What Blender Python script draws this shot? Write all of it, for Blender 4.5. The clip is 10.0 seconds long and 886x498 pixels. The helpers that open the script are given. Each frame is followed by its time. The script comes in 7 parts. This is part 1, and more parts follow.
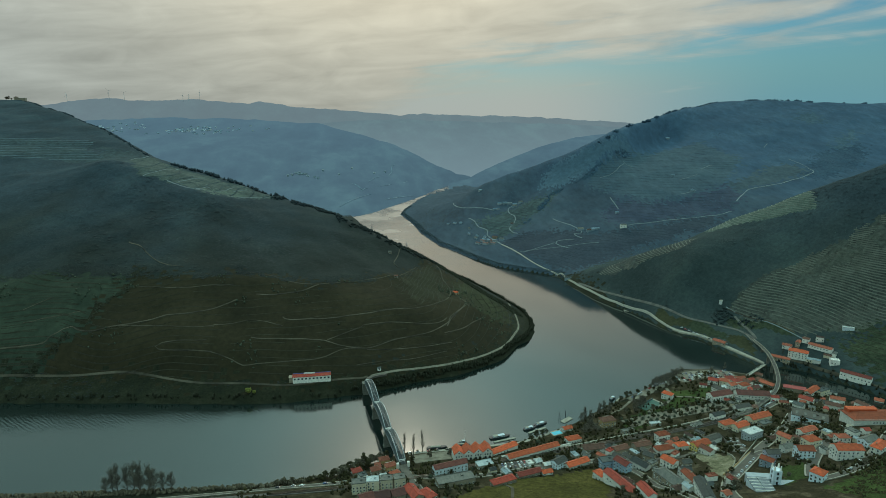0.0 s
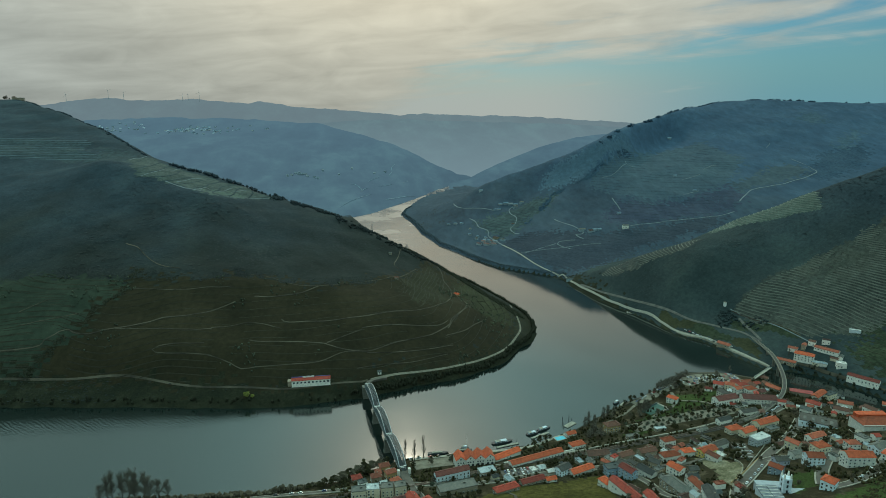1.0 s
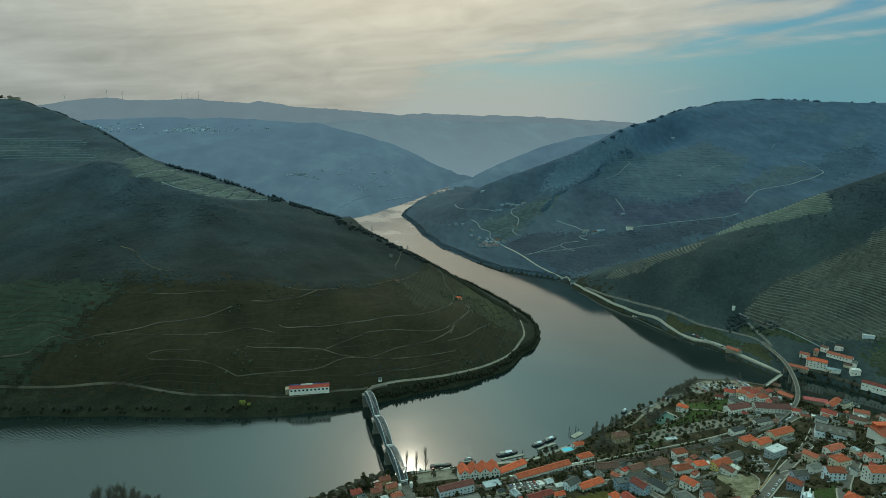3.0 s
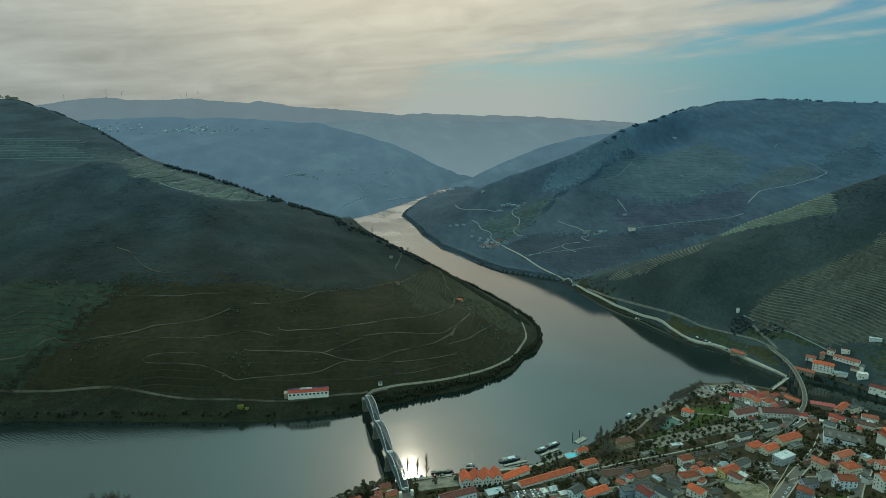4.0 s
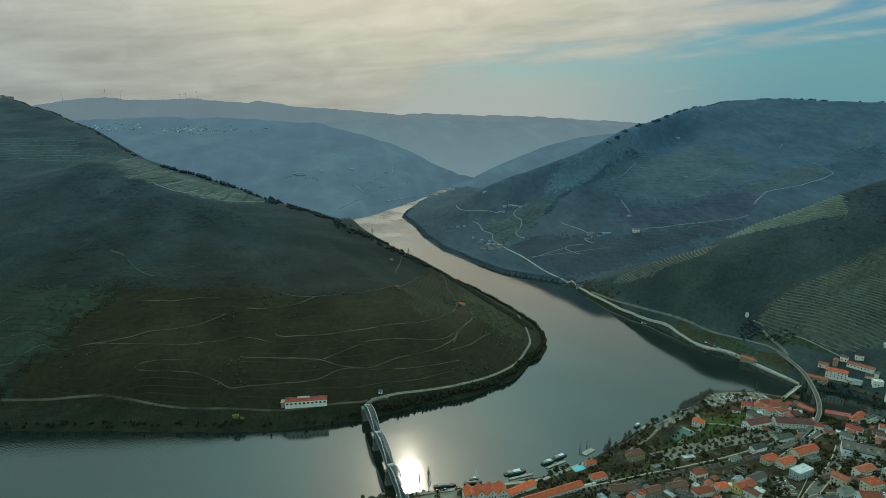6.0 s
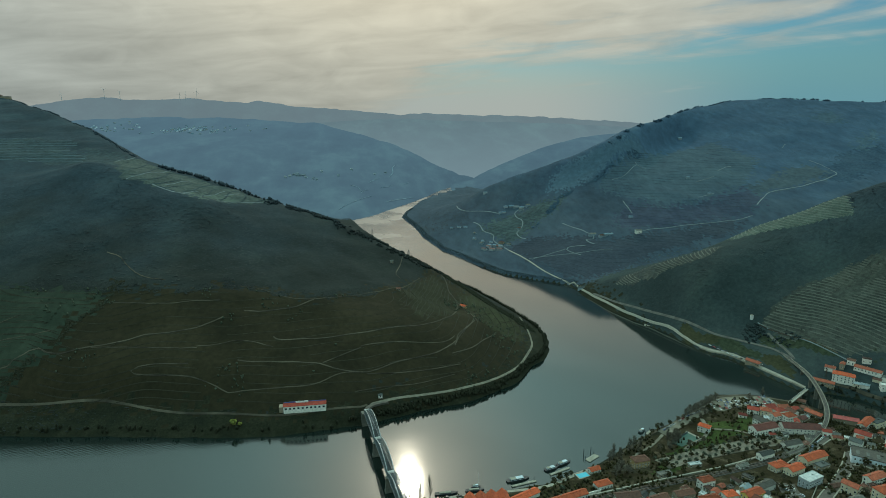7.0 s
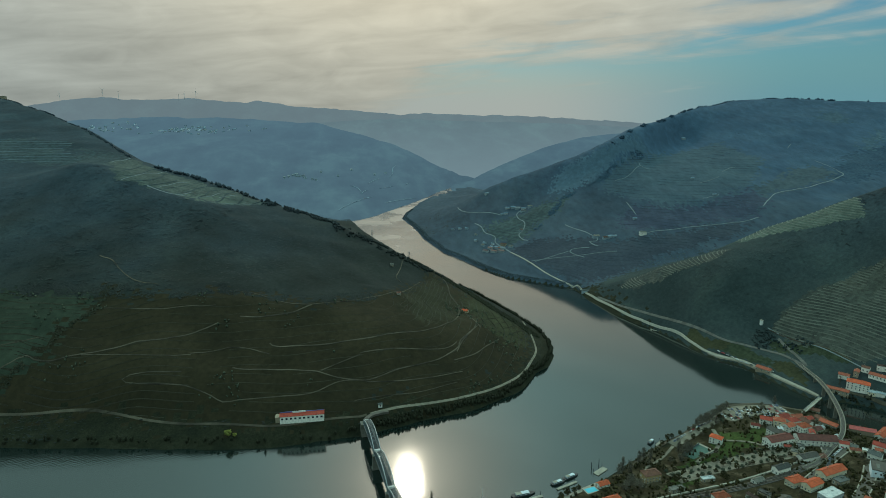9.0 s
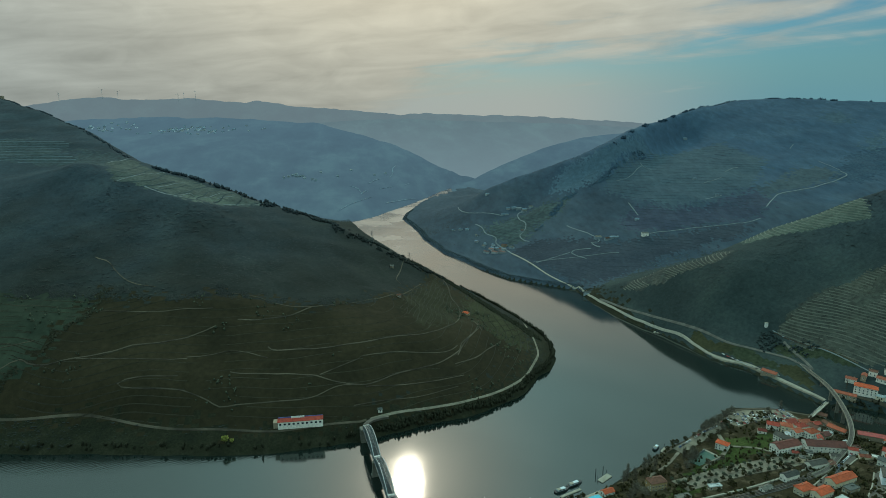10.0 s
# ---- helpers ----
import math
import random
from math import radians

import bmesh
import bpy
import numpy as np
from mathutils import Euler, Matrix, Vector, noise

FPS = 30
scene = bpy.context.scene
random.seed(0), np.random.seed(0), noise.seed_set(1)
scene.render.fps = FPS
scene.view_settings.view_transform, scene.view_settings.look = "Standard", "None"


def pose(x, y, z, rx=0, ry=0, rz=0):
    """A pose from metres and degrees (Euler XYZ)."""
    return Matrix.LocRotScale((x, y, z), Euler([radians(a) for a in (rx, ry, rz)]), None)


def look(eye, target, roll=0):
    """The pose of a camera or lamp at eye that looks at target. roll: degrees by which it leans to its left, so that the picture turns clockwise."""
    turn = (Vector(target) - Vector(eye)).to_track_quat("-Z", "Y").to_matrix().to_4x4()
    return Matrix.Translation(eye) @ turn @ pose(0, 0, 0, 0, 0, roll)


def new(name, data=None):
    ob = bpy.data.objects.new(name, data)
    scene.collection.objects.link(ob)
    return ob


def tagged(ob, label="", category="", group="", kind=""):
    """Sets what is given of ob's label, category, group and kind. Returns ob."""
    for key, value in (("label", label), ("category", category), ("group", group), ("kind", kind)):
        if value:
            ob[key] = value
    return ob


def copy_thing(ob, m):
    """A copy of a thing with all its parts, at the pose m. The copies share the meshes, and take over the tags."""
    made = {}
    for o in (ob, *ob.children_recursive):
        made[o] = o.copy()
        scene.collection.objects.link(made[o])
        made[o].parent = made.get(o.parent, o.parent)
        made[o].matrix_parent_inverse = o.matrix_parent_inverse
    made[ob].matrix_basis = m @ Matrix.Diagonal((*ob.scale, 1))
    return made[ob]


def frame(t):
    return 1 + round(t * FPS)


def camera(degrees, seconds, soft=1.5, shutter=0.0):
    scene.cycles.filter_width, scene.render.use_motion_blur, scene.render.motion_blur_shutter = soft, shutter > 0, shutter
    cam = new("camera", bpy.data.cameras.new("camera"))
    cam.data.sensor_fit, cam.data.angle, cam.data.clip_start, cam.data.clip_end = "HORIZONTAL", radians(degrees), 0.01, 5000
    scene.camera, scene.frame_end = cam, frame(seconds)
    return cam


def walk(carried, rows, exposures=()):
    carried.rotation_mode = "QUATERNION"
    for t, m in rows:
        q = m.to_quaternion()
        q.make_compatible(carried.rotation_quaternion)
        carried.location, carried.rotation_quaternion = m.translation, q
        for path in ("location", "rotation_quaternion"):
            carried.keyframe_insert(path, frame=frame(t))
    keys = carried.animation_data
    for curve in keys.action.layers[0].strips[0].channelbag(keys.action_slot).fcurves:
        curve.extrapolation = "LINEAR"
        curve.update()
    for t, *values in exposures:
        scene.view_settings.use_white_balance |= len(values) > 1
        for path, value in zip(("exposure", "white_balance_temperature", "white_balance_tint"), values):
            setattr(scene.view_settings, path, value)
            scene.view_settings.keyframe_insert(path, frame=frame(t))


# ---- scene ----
cam = camera(74, 10.0, soft=0.6)
PATH = [(0, 0.49, -5.22, 340.62, 77.547, -6.21), (2.5, -0.05, 23.7, 340.02, 77.531, -6.198), (5, -0.27, 52.79, 339.54, 77.526, -6.188),
        (7.5, -0.15, 82.05, 339.17, 77.526, -6.180), (10, 0.29, 111.47, 338.91, 77.532, -6.172)]
EXPOSURES = [(0, 0.0, 5880, 7), (5, 0.0, 5880, 7), (10, -0.08, 5880, 7)]  # seconds, stops, kelvin, tint
walk(cam, [(t, pose(x, y, z, rx, 0, rz)) for t, x, y, z, rx, rz in PATH], EXPOSURES)
# ---- world and sun ----
SUN_AZ, SUN_EL = 2.5, 34.2  # degrees clockwise from +y, and above the horizon


def build_sky():
    world = bpy.data.worlds.new("sky")
    scene.world = world
    world.use_nodes = True
    nt = world.node_tree
    nt.nodes.clear()
    N, L = nt.nodes.new, nt.links.new
    sky = N("ShaderNodeTexSky")
    sky.sky_type = "NISHITA"
    sky.sun_disc = False
    sky.sun_elevation = radians(SUN_EL)
    sky.sun_rotation = radians(SUN_AZ)
    sky.air_density, sky.dust_density, sky.ozone_density = 1.3, 0.6, 2.5
    tc = N("ShaderNodeTexCoord")
    sep = N("ShaderNodeSeparateXYZ")
    L(tc.outputs["Generated"], sep.inputs[0])

    def math_node(op, a, b=None, c=None, clamp=False):
        m = N("ShaderNodeMath")
        m.operation, m.use_clamp = op, clamp
        for k, v in enumerate((a, b, c)):
            if v is None:
                continue
            if isinstance(v, (int, float)):
                m.inputs[k].default_value = v
            else:
                L(v, m.inputs[k])
        return m.outputs[0]

    # cloud deck: the direction laid onto a flat layer high above
    up = math_node("ADD", math_node("MAXIMUM", sep.outputs[2], 0.0), 0.11)
    px, py = math_node("DIVIDE", sep.outputs[0], up), math_node("DIVIDE", sep.outputs[1], up)
    comb = N("ShaderNodeCombineXYZ")
    L(px, comb.inputs[0]), L(py, comb.inputs[1])
    turn = N("ShaderNodeMapping")
    turn.inputs["Rotation"].default_value = (0, 0, radians(-24))
    turn.inputs["Scale"].default_value = (0.55, 1.35, 1)
    L(comb.outputs[0], turn.inputs[0])

    def noise_node(scale, detail, rough, distort=0.0):
        n = N("ShaderNodeTexNoise")
        n.inputs["Scale"].default_value, n.inputs["Detail"].default_value = scale, detail
        n.inputs["Roughness"].default_value, n.inputs["Distortion"].default_value = rough, distort
        L(turn.outputs[0], n.inputs["Vector"])
        return n.outputs[0]

    def plane(scale, u, v, w, detail, rough, distort):
        """Streaks laid out by azimuth and height, slanting with the deck."""
        flat = N("ShaderNodeCombineXYZ")
        L(math_node("MULTIPLY", azim, u), flat.inputs[0])
        L(math_node("ADD", math_node("MULTIPLY", elev, v), math_node("MULTIPLY", azim, w)), flat.inputs[1])
        n = N("ShaderNodeTexNoise")
        n.inputs["Scale"].default_value, n.inputs["Detail"].default_value = scale, detail
        n.inputs["Roughness"].default_value, n.inputs["Distortion"].default_value = rough, distort
        L(flat.outputs[0], n.inputs["Vector"])
        return n.outputs[0]

    # azimuth and height in degrees; the deck ends along a slanting edge over the right of the valley
    azim = math_node("MULTIPLY", math_node("ARCTAN2", sep.outputs[0], sep.outputs[1]), 57.2958)
    elev = math_node("MULTIPLY", math_node("ARCSINE", sep.outputs[2]), 57.2958)
    streak = plane(1.0, 0.06, 0.55, -0.05, 6, 0.52, 0.6)
    billow = plane(1.0, 0.16, 0.5, -0.03, 6, 0.55, 0.9)
    big, fine = noise_node(0.9, 6, 0.55, 0.7), noise_node(2.8, 10, 0.68, 1.0)
    off = math_node("SUBTRACT", azim, 5.0)
    edge = math_node("ADD", math_node("MULTIPLY", math_node("MINIMUM", math_node("MAXIMUM", off, 0.0), 60.0), 0.13), math_node("MULTIPLY", math_node("MINIMUM", off, 0.0), 0.6))
    edge = math_node("ADD", edge, 3.3)
    over = math_node("DIVIDE", math_node("SUBTRACT", elev, edge), 3.0)
    cover = math_node("ADD", over, math_node("MULTIPLY", math_node("SUBTRACT", big, 0.5), 1.2))
    cover = math_node("ADD", cover, math_node("MULTIPLY", math_node("SUBTRACT", fine, 0.5), 0.9))
    cover = math_node("ADD", cover, math_node("MULTIPLY", math_node("SUBTRACT", streak, 0.5), 4.0))
    mask = N("ShaderNodeMapRange")
    mask.interpolation_type = "SMOOTHSTEP"
    mask.inputs["From Min"].default_value, mask.inputs["From Max"].default_value = -0.7, 0.9
    L(cover, mask.inputs[0])
    # glow of the veiled sun through the deck
    sun_dir = Vector((math.sin(radians(SUN_AZ)) * math.cos(radians(SUN_EL)), math.cos(radians(SUN_AZ)) * math.cos(radians(SUN_EL)), math.sin(radians(SUN_EL))))
    dot = N("ShaderNodeVectorMath")
    dot.operation = "DOT_PRODUCT"
    L(tc.outputs["Generated"], dot.inputs[0])
    dot.inputs[1].default_value = sun_dir
    glow = math_node("POWER", math_node("MAXIMUM", dot.outputs["Value"], 0.0), 24.0)
    aureole = math_node("MULTIPLY", math_node("POWER", math_node("MAXIMUM", dot.outputs["Value"], 0.0), 420.0), 1.6)
    glow = math_node("ADD", glow, aureole)
    high = math_node("MULTIPLY", math_node("POWER", math_node("MAXIMUM", sep.outputs[2], 0.0), 1.3), CLOUD_HIGH)
    thin = N("ShaderNodeMapRange")  # the deck thins out and lets more light through over the right of the valley
    thin.interpolation_type = "SMOOTHSTEP"
    for key, value in (("From Min", 0.08), ("From Max", 0.5), ("To Min", 1.0), ("To Max", 1.16)):
        thin.inputs[key].default_value = value
    L(sep.outputs[0], thin.inputs[0])
    high = math_node("MULTIPLY", high, thin.outputs[0])
    shade = math_node("MULTIPLY", math_node("ADD", math_node("SUBTRACT", math_node("ADD", math_node("MULTIPLY", streak, 1.5), math_node("MULTIPLY", billow, 1.1)), 0.95), math_node("MULTIPLY", big, 0.5)), 0.62)
    bright = math_node("ADD", math_node("ADD", math_node("ADD", math_node("MULTIPLY", glow, CLOUD_GLOW), CLOUD_BASE), high), math_node("MULTIPLY", shade, CLOUD_VARY))
    cloud = N("ShaderNodeMix")
    cloud.data_type = "RGBA"
    veil = N("ShaderNodeMapRange")
    veil.interpolation_type = "SMOOTHSTEP"
    veil.inputs["From Min"].default_value, veil.inputs["From Max"].default_value = 11.0, 26.0
    L(elev, veil.inputs[0])
    cool = N("ShaderNodeMix")
    cool.data_type = "RGBA"
    cool.inputs[6].default_value, cool.inputs[7].default_value = (0.62, 0.66, 0.58, 1), (0.44, 0.69, 0.615, 1)
    L(veil.outputs[0], cool.inputs[0]), L(cool.outputs[2], cloud.inputs[6])
    cloud.inputs[7].default_value = (0.98, 0.85, 0.60, 1)
    warm = math_node("POWER", math_node("MAXIMUM", dot.outputs["Value"], 0.0), 7.0)
    veiled = math_node("MULTIPLY", math_node("MULTIPLY", warm, 1.7, clamp=True), math_node("SUBTRACT", 1.0, math_node("MULTIPLY", veil.outputs[0], 0.95)))
    close = math_node("MULTIPLY", math_node("POWER", math_node("MAXIMUM", dot.outputs["Value"], 0.0), 75.0), 0.85)
    L(math_node("MAXIMUM", veiled, close), cloud.inputs[0])
    lit = N("ShaderNodeVectorMath")
    lit.operation = "SCALE"
    L(cloud.outputs[2], lit.inputs[0]), L(bright, lit.inputs["Scale"])
    blue = N("ShaderNodeVectorMath")
    blue.operation = "SCALE"
    blue.inputs["Scale"].default_value = SKY_STRENGTH
    tinted = N("ShaderNodeVectorMath")
    tinted.operation = "MULTIPLY"
    tinted.inputs[1].default_value = SKY_TINT
    L(sky.outputs[0], tinted.inputs[0]), L(tinted.outputs[0], blue.inputs[0])
    # pale air low over the horizon
    low = N("ShaderNodeMapRange")
    low.interpolation_type = "SMOOTHSTEP"
    for key, value in (("From Min", 8.5), ("From Max", 1.0), ("To Max", 0.95)):
        low.inputs[key].default_value = value
    L(elev, low.inputs[0])
    pale = N("ShaderNodeMix")
    pale.data_type = "RGBA"
    side = N("ShaderNodeMapRange")
    side.interpolation_type = "SMOOTHSTEP"
    for key, value in (("From Min", 13.0), ("From Max", 38.0), ("To Min", 0.0), ("To Max", 1.0)):
        side.inputs[key].default_value = value
    L(azim, side.inputs[0])
    air = N("ShaderNodeMix")
    air.data_type = "RGBA"
    air.inputs[6].default_value, air.inputs[7].default_value = (0.43, 0.435, 0.375, 1), (0.155, 0.318, 0.345, 1)
    L(side.outputs[0], air.inputs[0]), L(air.outputs[2], pale.inputs[7])
    L(low.outputs[0], pale.inputs[0]), L(blue.outputs[0], pale.inputs[6])
    mix = N("ShaderNodeMix")
    mix.data_type = "RGBA"
    L(mask.outputs[0], mix.inputs[0]), L(pale.outputs[2], mix.inputs[6]), L(lit.outputs[0], mix.inputs[7])
    back = N("ShaderNodeBackground")
    out = N("ShaderNodeOutputWorld")
    L(mix.outputs[2], back.inputs[0]), L(back.outputs[0], out.inputs[0])


SKY_STRENGTH, SKY_TINT = 0.047, (0.52, 0.92, 1.03)
CLOUD_BASE, CLOUD_GLOW, CLOUD_VARY, CLOUD_HIGH = 0.355, 1.4, 0.42, 1.32
build_sky()

sun = new("sun", bpy.data.lights.new("sun", "SUN"))
sun.data.energy, sun.data.angle, sun.data.color = 0.6, radians(1.3), (1.0, 0.85, 0.60)
sun.matrix_world = look((0, 0, 600), (-math.sin(radians(SUN_AZ)), -math.cos(radians(SUN_AZ)), 600 - math.tan(radians(SUN_EL))))
# ---- materials ----
def material(name, build):
    m = bpy.data.materials.new(name)
    m.use_nodes = True
    nt = m.node_tree
    nt.nodes.clear()
    out = nt.nodes.new("ShaderNodeOutputMaterial")
    bsdf = nt.nodes.new("ShaderNodeBsdfPrincipled")
    nt.links.new(bsdf.outputs[0], out.inputs[0])
    build(nt, bsdf)
    return m


def tex_noise(nt, scale, detail=4, rough=0.55, coord="Object", stretch=None):
    tc = nt.nodes.new("ShaderNodeTexCoord")
    n = nt.nodes.new("ShaderNodeTexNoise")
    n.inputs["Scale"].default_value, n.inputs["Detail"].default_value, n.inputs["Roughness"].default_value = scale, detail, rough
    if stretch:
        mp = nt.nodes.new("ShaderNodeMapping")
        mp.inputs["Scale"].default_value = stretch
        nt.links.new(tc.outputs[coord], mp.inputs[0]), nt.links.new(mp.outputs[0], n.inputs["Vector"])
    else:
        nt.links.new(tc.outputs[coord], n.inputs["Vector"])
    return n.outputs[0]


def ramp(nt, value, stops):
    r = nt.nodes.new("ShaderNodeValToRGB")
    e = r.color_ramp.elements
    while len(e) < len(stops):
        e.new(0.5)
    for k, (p, c) in enumerate(stops):
        e[k].position, e[k].color = p, (*c, 1)
    nt.links.new(value, r.inputs[0])
    return r.outputs[0]


def mixed(nt, fac, a, b, mode="MIX"):
    m = nt.nodes.new("ShaderNodeMix")
    m.data_type, m.blend_type = "RGBA", mode
    for k, v in ((0, fac), (6, a), (7, b)):
        if isinstance(v, tuple):
            m.inputs[k].default_value = (*v, 1)
        elif isinstance(v, (int, float)):
            m.inputs[k].default_value = v
        else:
            nt.links.new(v, m.inputs[k])
    return m.outputs[2]


def bump(nt, bsdf, value, strength, distance):
    b = nt.nodes.new("ShaderNodeBump")
    b.inputs["Strength"].default_value, b.inputs["Distance"].default_value = strength, distance
    nt.links.new(value, b.inputs["Height"]), nt.links.new(b.outputs[0], bsdf.inputs["Normal"])


def height_haze(nt, base, low):
    """Air haze put into the growth's colour: bluer on the heights, darker olive below."""
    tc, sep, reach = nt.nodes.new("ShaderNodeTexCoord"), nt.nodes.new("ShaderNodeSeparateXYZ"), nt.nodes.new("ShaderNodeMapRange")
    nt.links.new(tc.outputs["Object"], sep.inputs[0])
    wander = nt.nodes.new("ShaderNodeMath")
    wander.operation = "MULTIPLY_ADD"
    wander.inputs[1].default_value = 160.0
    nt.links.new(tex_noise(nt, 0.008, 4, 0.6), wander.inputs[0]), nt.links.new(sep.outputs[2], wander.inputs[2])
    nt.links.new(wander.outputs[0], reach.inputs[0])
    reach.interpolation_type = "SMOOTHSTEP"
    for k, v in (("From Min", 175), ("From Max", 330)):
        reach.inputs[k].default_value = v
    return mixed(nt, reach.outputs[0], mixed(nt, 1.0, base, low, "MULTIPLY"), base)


def land(name, dark, mid, light, big=0.012, small=0.15, relief=1.0, rough=0.95, grain=0.5, low=None, stretch=None):
    """Soil and growth: broad patches broken up by a finer grain."""
    def build(nt, bsdf):
        a, b = tex_noise(nt, big, 5, 0.6, stretch=stretch), tex_noise(nt, small, 6, 0.65, stretch=stretch)
        base = ramp(nt, a, [(0.35, dark), (0.52, mid), (0.68, light)])
        base = height_haze(nt, base, low) if low else base
        fleck = ramp(nt, b, [(0.3, (1 - grain,) * 3), (0.7, (1 + grain,) * 3)])
        nt.links.new(mixed(nt, 1.0, base, fleck, "MULTIPLY"), bsdf.inputs["Base Color"])
        bsdf.inputs["Roughness"].default_value = rough
        bsdf.inputs["Specular IOR Level"].default_value = 0.1
        bump(nt, bsdf, b, relief, 2.0)
    return material(name, build)


def plain(name, colour, rough=0.8, vary=0.25, scale=0.6, metal=0.0, spec=0.3, per_object=0.0):
    """Paint, plaster, tar or metal with a little dirt; per_object shifts the tone from thing to thing."""
    def build(nt, bsdf):
        n = tex_noise(nt, scale, 5, 0.6)
        dirt = ramp(nt, n, [(0.3, (1 - vary,) * 3), (0.7, (1 + vary * 0.6,) * 3)])
        base = mixed(nt, 1.0, colour, dirt, "MULTIPLY")
        if per_object:
            info = nt.nodes.new("ShaderNodeObjectInfo")
            tone = ramp(nt, info.outputs["Random"], [(0.0, (1 - per_object,) * 3), (1.0, (1 + per_object,) * 3)])
            base = mixed(nt, 1.0, base, tone, "MULTIPLY")
        nt.links.new(base, bsdf.inputs["Base Color"])
        bsdf.inputs["Roughness"].default_value, bsdf.inputs["Metallic"].default_value = rough, metal
        bsdf.inputs["Specular IOR Level"].default_value = spec
    return material(name, build)


def water_build(nt, bsdf):
    """Calm water in the bend, ruffled by wind further down the valley."""
    bsdf.inputs["Base Color"].default_value = (0.0095, 0.0155, 0.013, 1)
    bsdf.inputs["IOR"].default_value = 1.68
    tc, sep, reach = nt.nodes.new("ShaderNodeTexCoord"), nt.nodes.new("ShaderNodeSeparateXYZ"), nt.nodes.new("ShaderNodeMapRange")
    nt.links.new(tc.outputs["Object"], sep.inputs[0]), nt.links.new(sep.outputs[1], reach.inputs[0])
    for k, v in (("From Min", 1150), ("From Max", 1800), ("To Min", 0.060), ("To Max", 0.26)):
        reach.inputs[k].default_value = v
    patch = ramp(nt, tex_noise(nt, 0.006, 3, 0.5), [(0.4, (0.7, 0.7, 0.7)), (0.62, (1.35, 1.35, 1.35))])
    breeze, calm = nt.nodes.new("ShaderNodeMapRange"), nt.nodes.new("ShaderNodeMath")
    for k, v in (("From Min", 20), ("From Max", -160), ("To Min", 0.0), ("To Max", 0.04)):
        breeze.inputs[k].default_value = v
    calm.operation = "ADD"
    nt.links.new(sep.outputs[0], breeze.inputs[0])
    nt.links.new(reach.outputs[0], calm.inputs[0]), nt.links.new(breeze.outputs[0], calm.inputs[1])
    nt.links.new(mixed(nt, 1.0, calm.outputs[0], patch, "MULTIPLY"), bsdf.inputs["Roughness"])
    a, b = tex_noise(nt, 0.10, 3, 0.5), tex_noise(nt, 0.5, 2, 0.5, stretch=(1.0, 0.6, 1))
    s = nt.nodes.new("ShaderNodeMath")
    s.operation = "MULTIPLY_ADD"
    s.inputs[1].default_value = 0.2
    nt.links.new(b, s.inputs[0]), nt.links.new(a, s.inputs[2])
    sparkle = nt.nodes.new("ShaderNodeMath")
    sparkle.operation = "MULTIPLY_ADD"
    sparkle.inputs[1].default_value = 0.22
    nt.links.new(tex_noise(nt, 0.55, 3, 0.6, stretch=(0.6, 1.0, 1)), sparkle.inputs[0]), nt.links.new(s.outputs[0], sparkle.inputs[2])
    # a breeze ripples the reach upstream of the bridge
    wave, west, lift = nt.nodes.new("ShaderNodeTexWave"), nt.nodes.new("ShaderNodeMapRange"), nt.nodes.new("ShaderNodeMath")
    turned = nt.nodes.new("ShaderNodeMapping")
    turned.inputs["Rotation"].default_value = (0, 0, radians(62))
    nt.links.new(tc.outputs["Object"], turned.inputs[0]), nt.links.new(turned.outputs[0], wave.inputs[0])
    for k, v in (("Scale", 0.085), ("Distortion", 6.0), ("Detail", 3.0), ("Detail Scale", 1.2)):
        wave.inputs[k].default_value = v
    for k, v in (("From Min", 0), ("From Max", -330), ("To Min", 0.0), ("To Max", 1.7)):
        west.inputs[k].default_value = v
    nt.links.new(sep.outputs[0], west.inputs[0])
    lift.operation = "MULTIPLY_ADD"
    nt.links.new(wave.outputs[1], lift.inputs[0]), nt.links.new(west.outputs[0], lift.inputs[1]), nt.links.new(sparkle.outputs[0], lift.inputs[2])
    bump(nt, bsdf, lift.outputs[0], 0.3, 0.06)


WATER = material("river_water", water_build)
# scrub tinted blue for the air haze, less so on the low slopes
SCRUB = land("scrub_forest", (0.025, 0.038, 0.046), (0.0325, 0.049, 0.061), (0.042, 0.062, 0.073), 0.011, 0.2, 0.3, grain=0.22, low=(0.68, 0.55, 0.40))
# downstream hill: blue air haze is mixed into all these field colours
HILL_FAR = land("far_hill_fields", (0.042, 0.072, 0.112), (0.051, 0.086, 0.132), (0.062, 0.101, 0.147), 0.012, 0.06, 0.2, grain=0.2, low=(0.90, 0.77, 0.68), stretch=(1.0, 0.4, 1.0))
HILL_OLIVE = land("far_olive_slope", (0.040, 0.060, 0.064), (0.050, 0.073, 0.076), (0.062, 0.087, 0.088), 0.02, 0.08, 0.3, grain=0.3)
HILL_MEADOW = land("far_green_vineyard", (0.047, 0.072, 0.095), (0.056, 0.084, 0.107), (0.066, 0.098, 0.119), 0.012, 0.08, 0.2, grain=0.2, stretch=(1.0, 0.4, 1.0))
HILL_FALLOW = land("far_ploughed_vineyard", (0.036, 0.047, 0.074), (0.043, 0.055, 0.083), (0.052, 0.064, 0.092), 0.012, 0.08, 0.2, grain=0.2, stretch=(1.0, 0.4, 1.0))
HILL_FLANK = land("far_hazy_flank", (0.058, 0.094, 0.130), (0.067, 0.106, 0.144), (0.078, 0.120, 0.156), 0.012, 0.08, 0.2, grain=0.2)
HILL_WOOD = land("far_hazy_wood", (0.031, 0.056, 0.086), (0.038, 0.066, 0.099), (0.046, 0.077, 0.110), 0.02, 0.15, 0.3, grain=0.3)
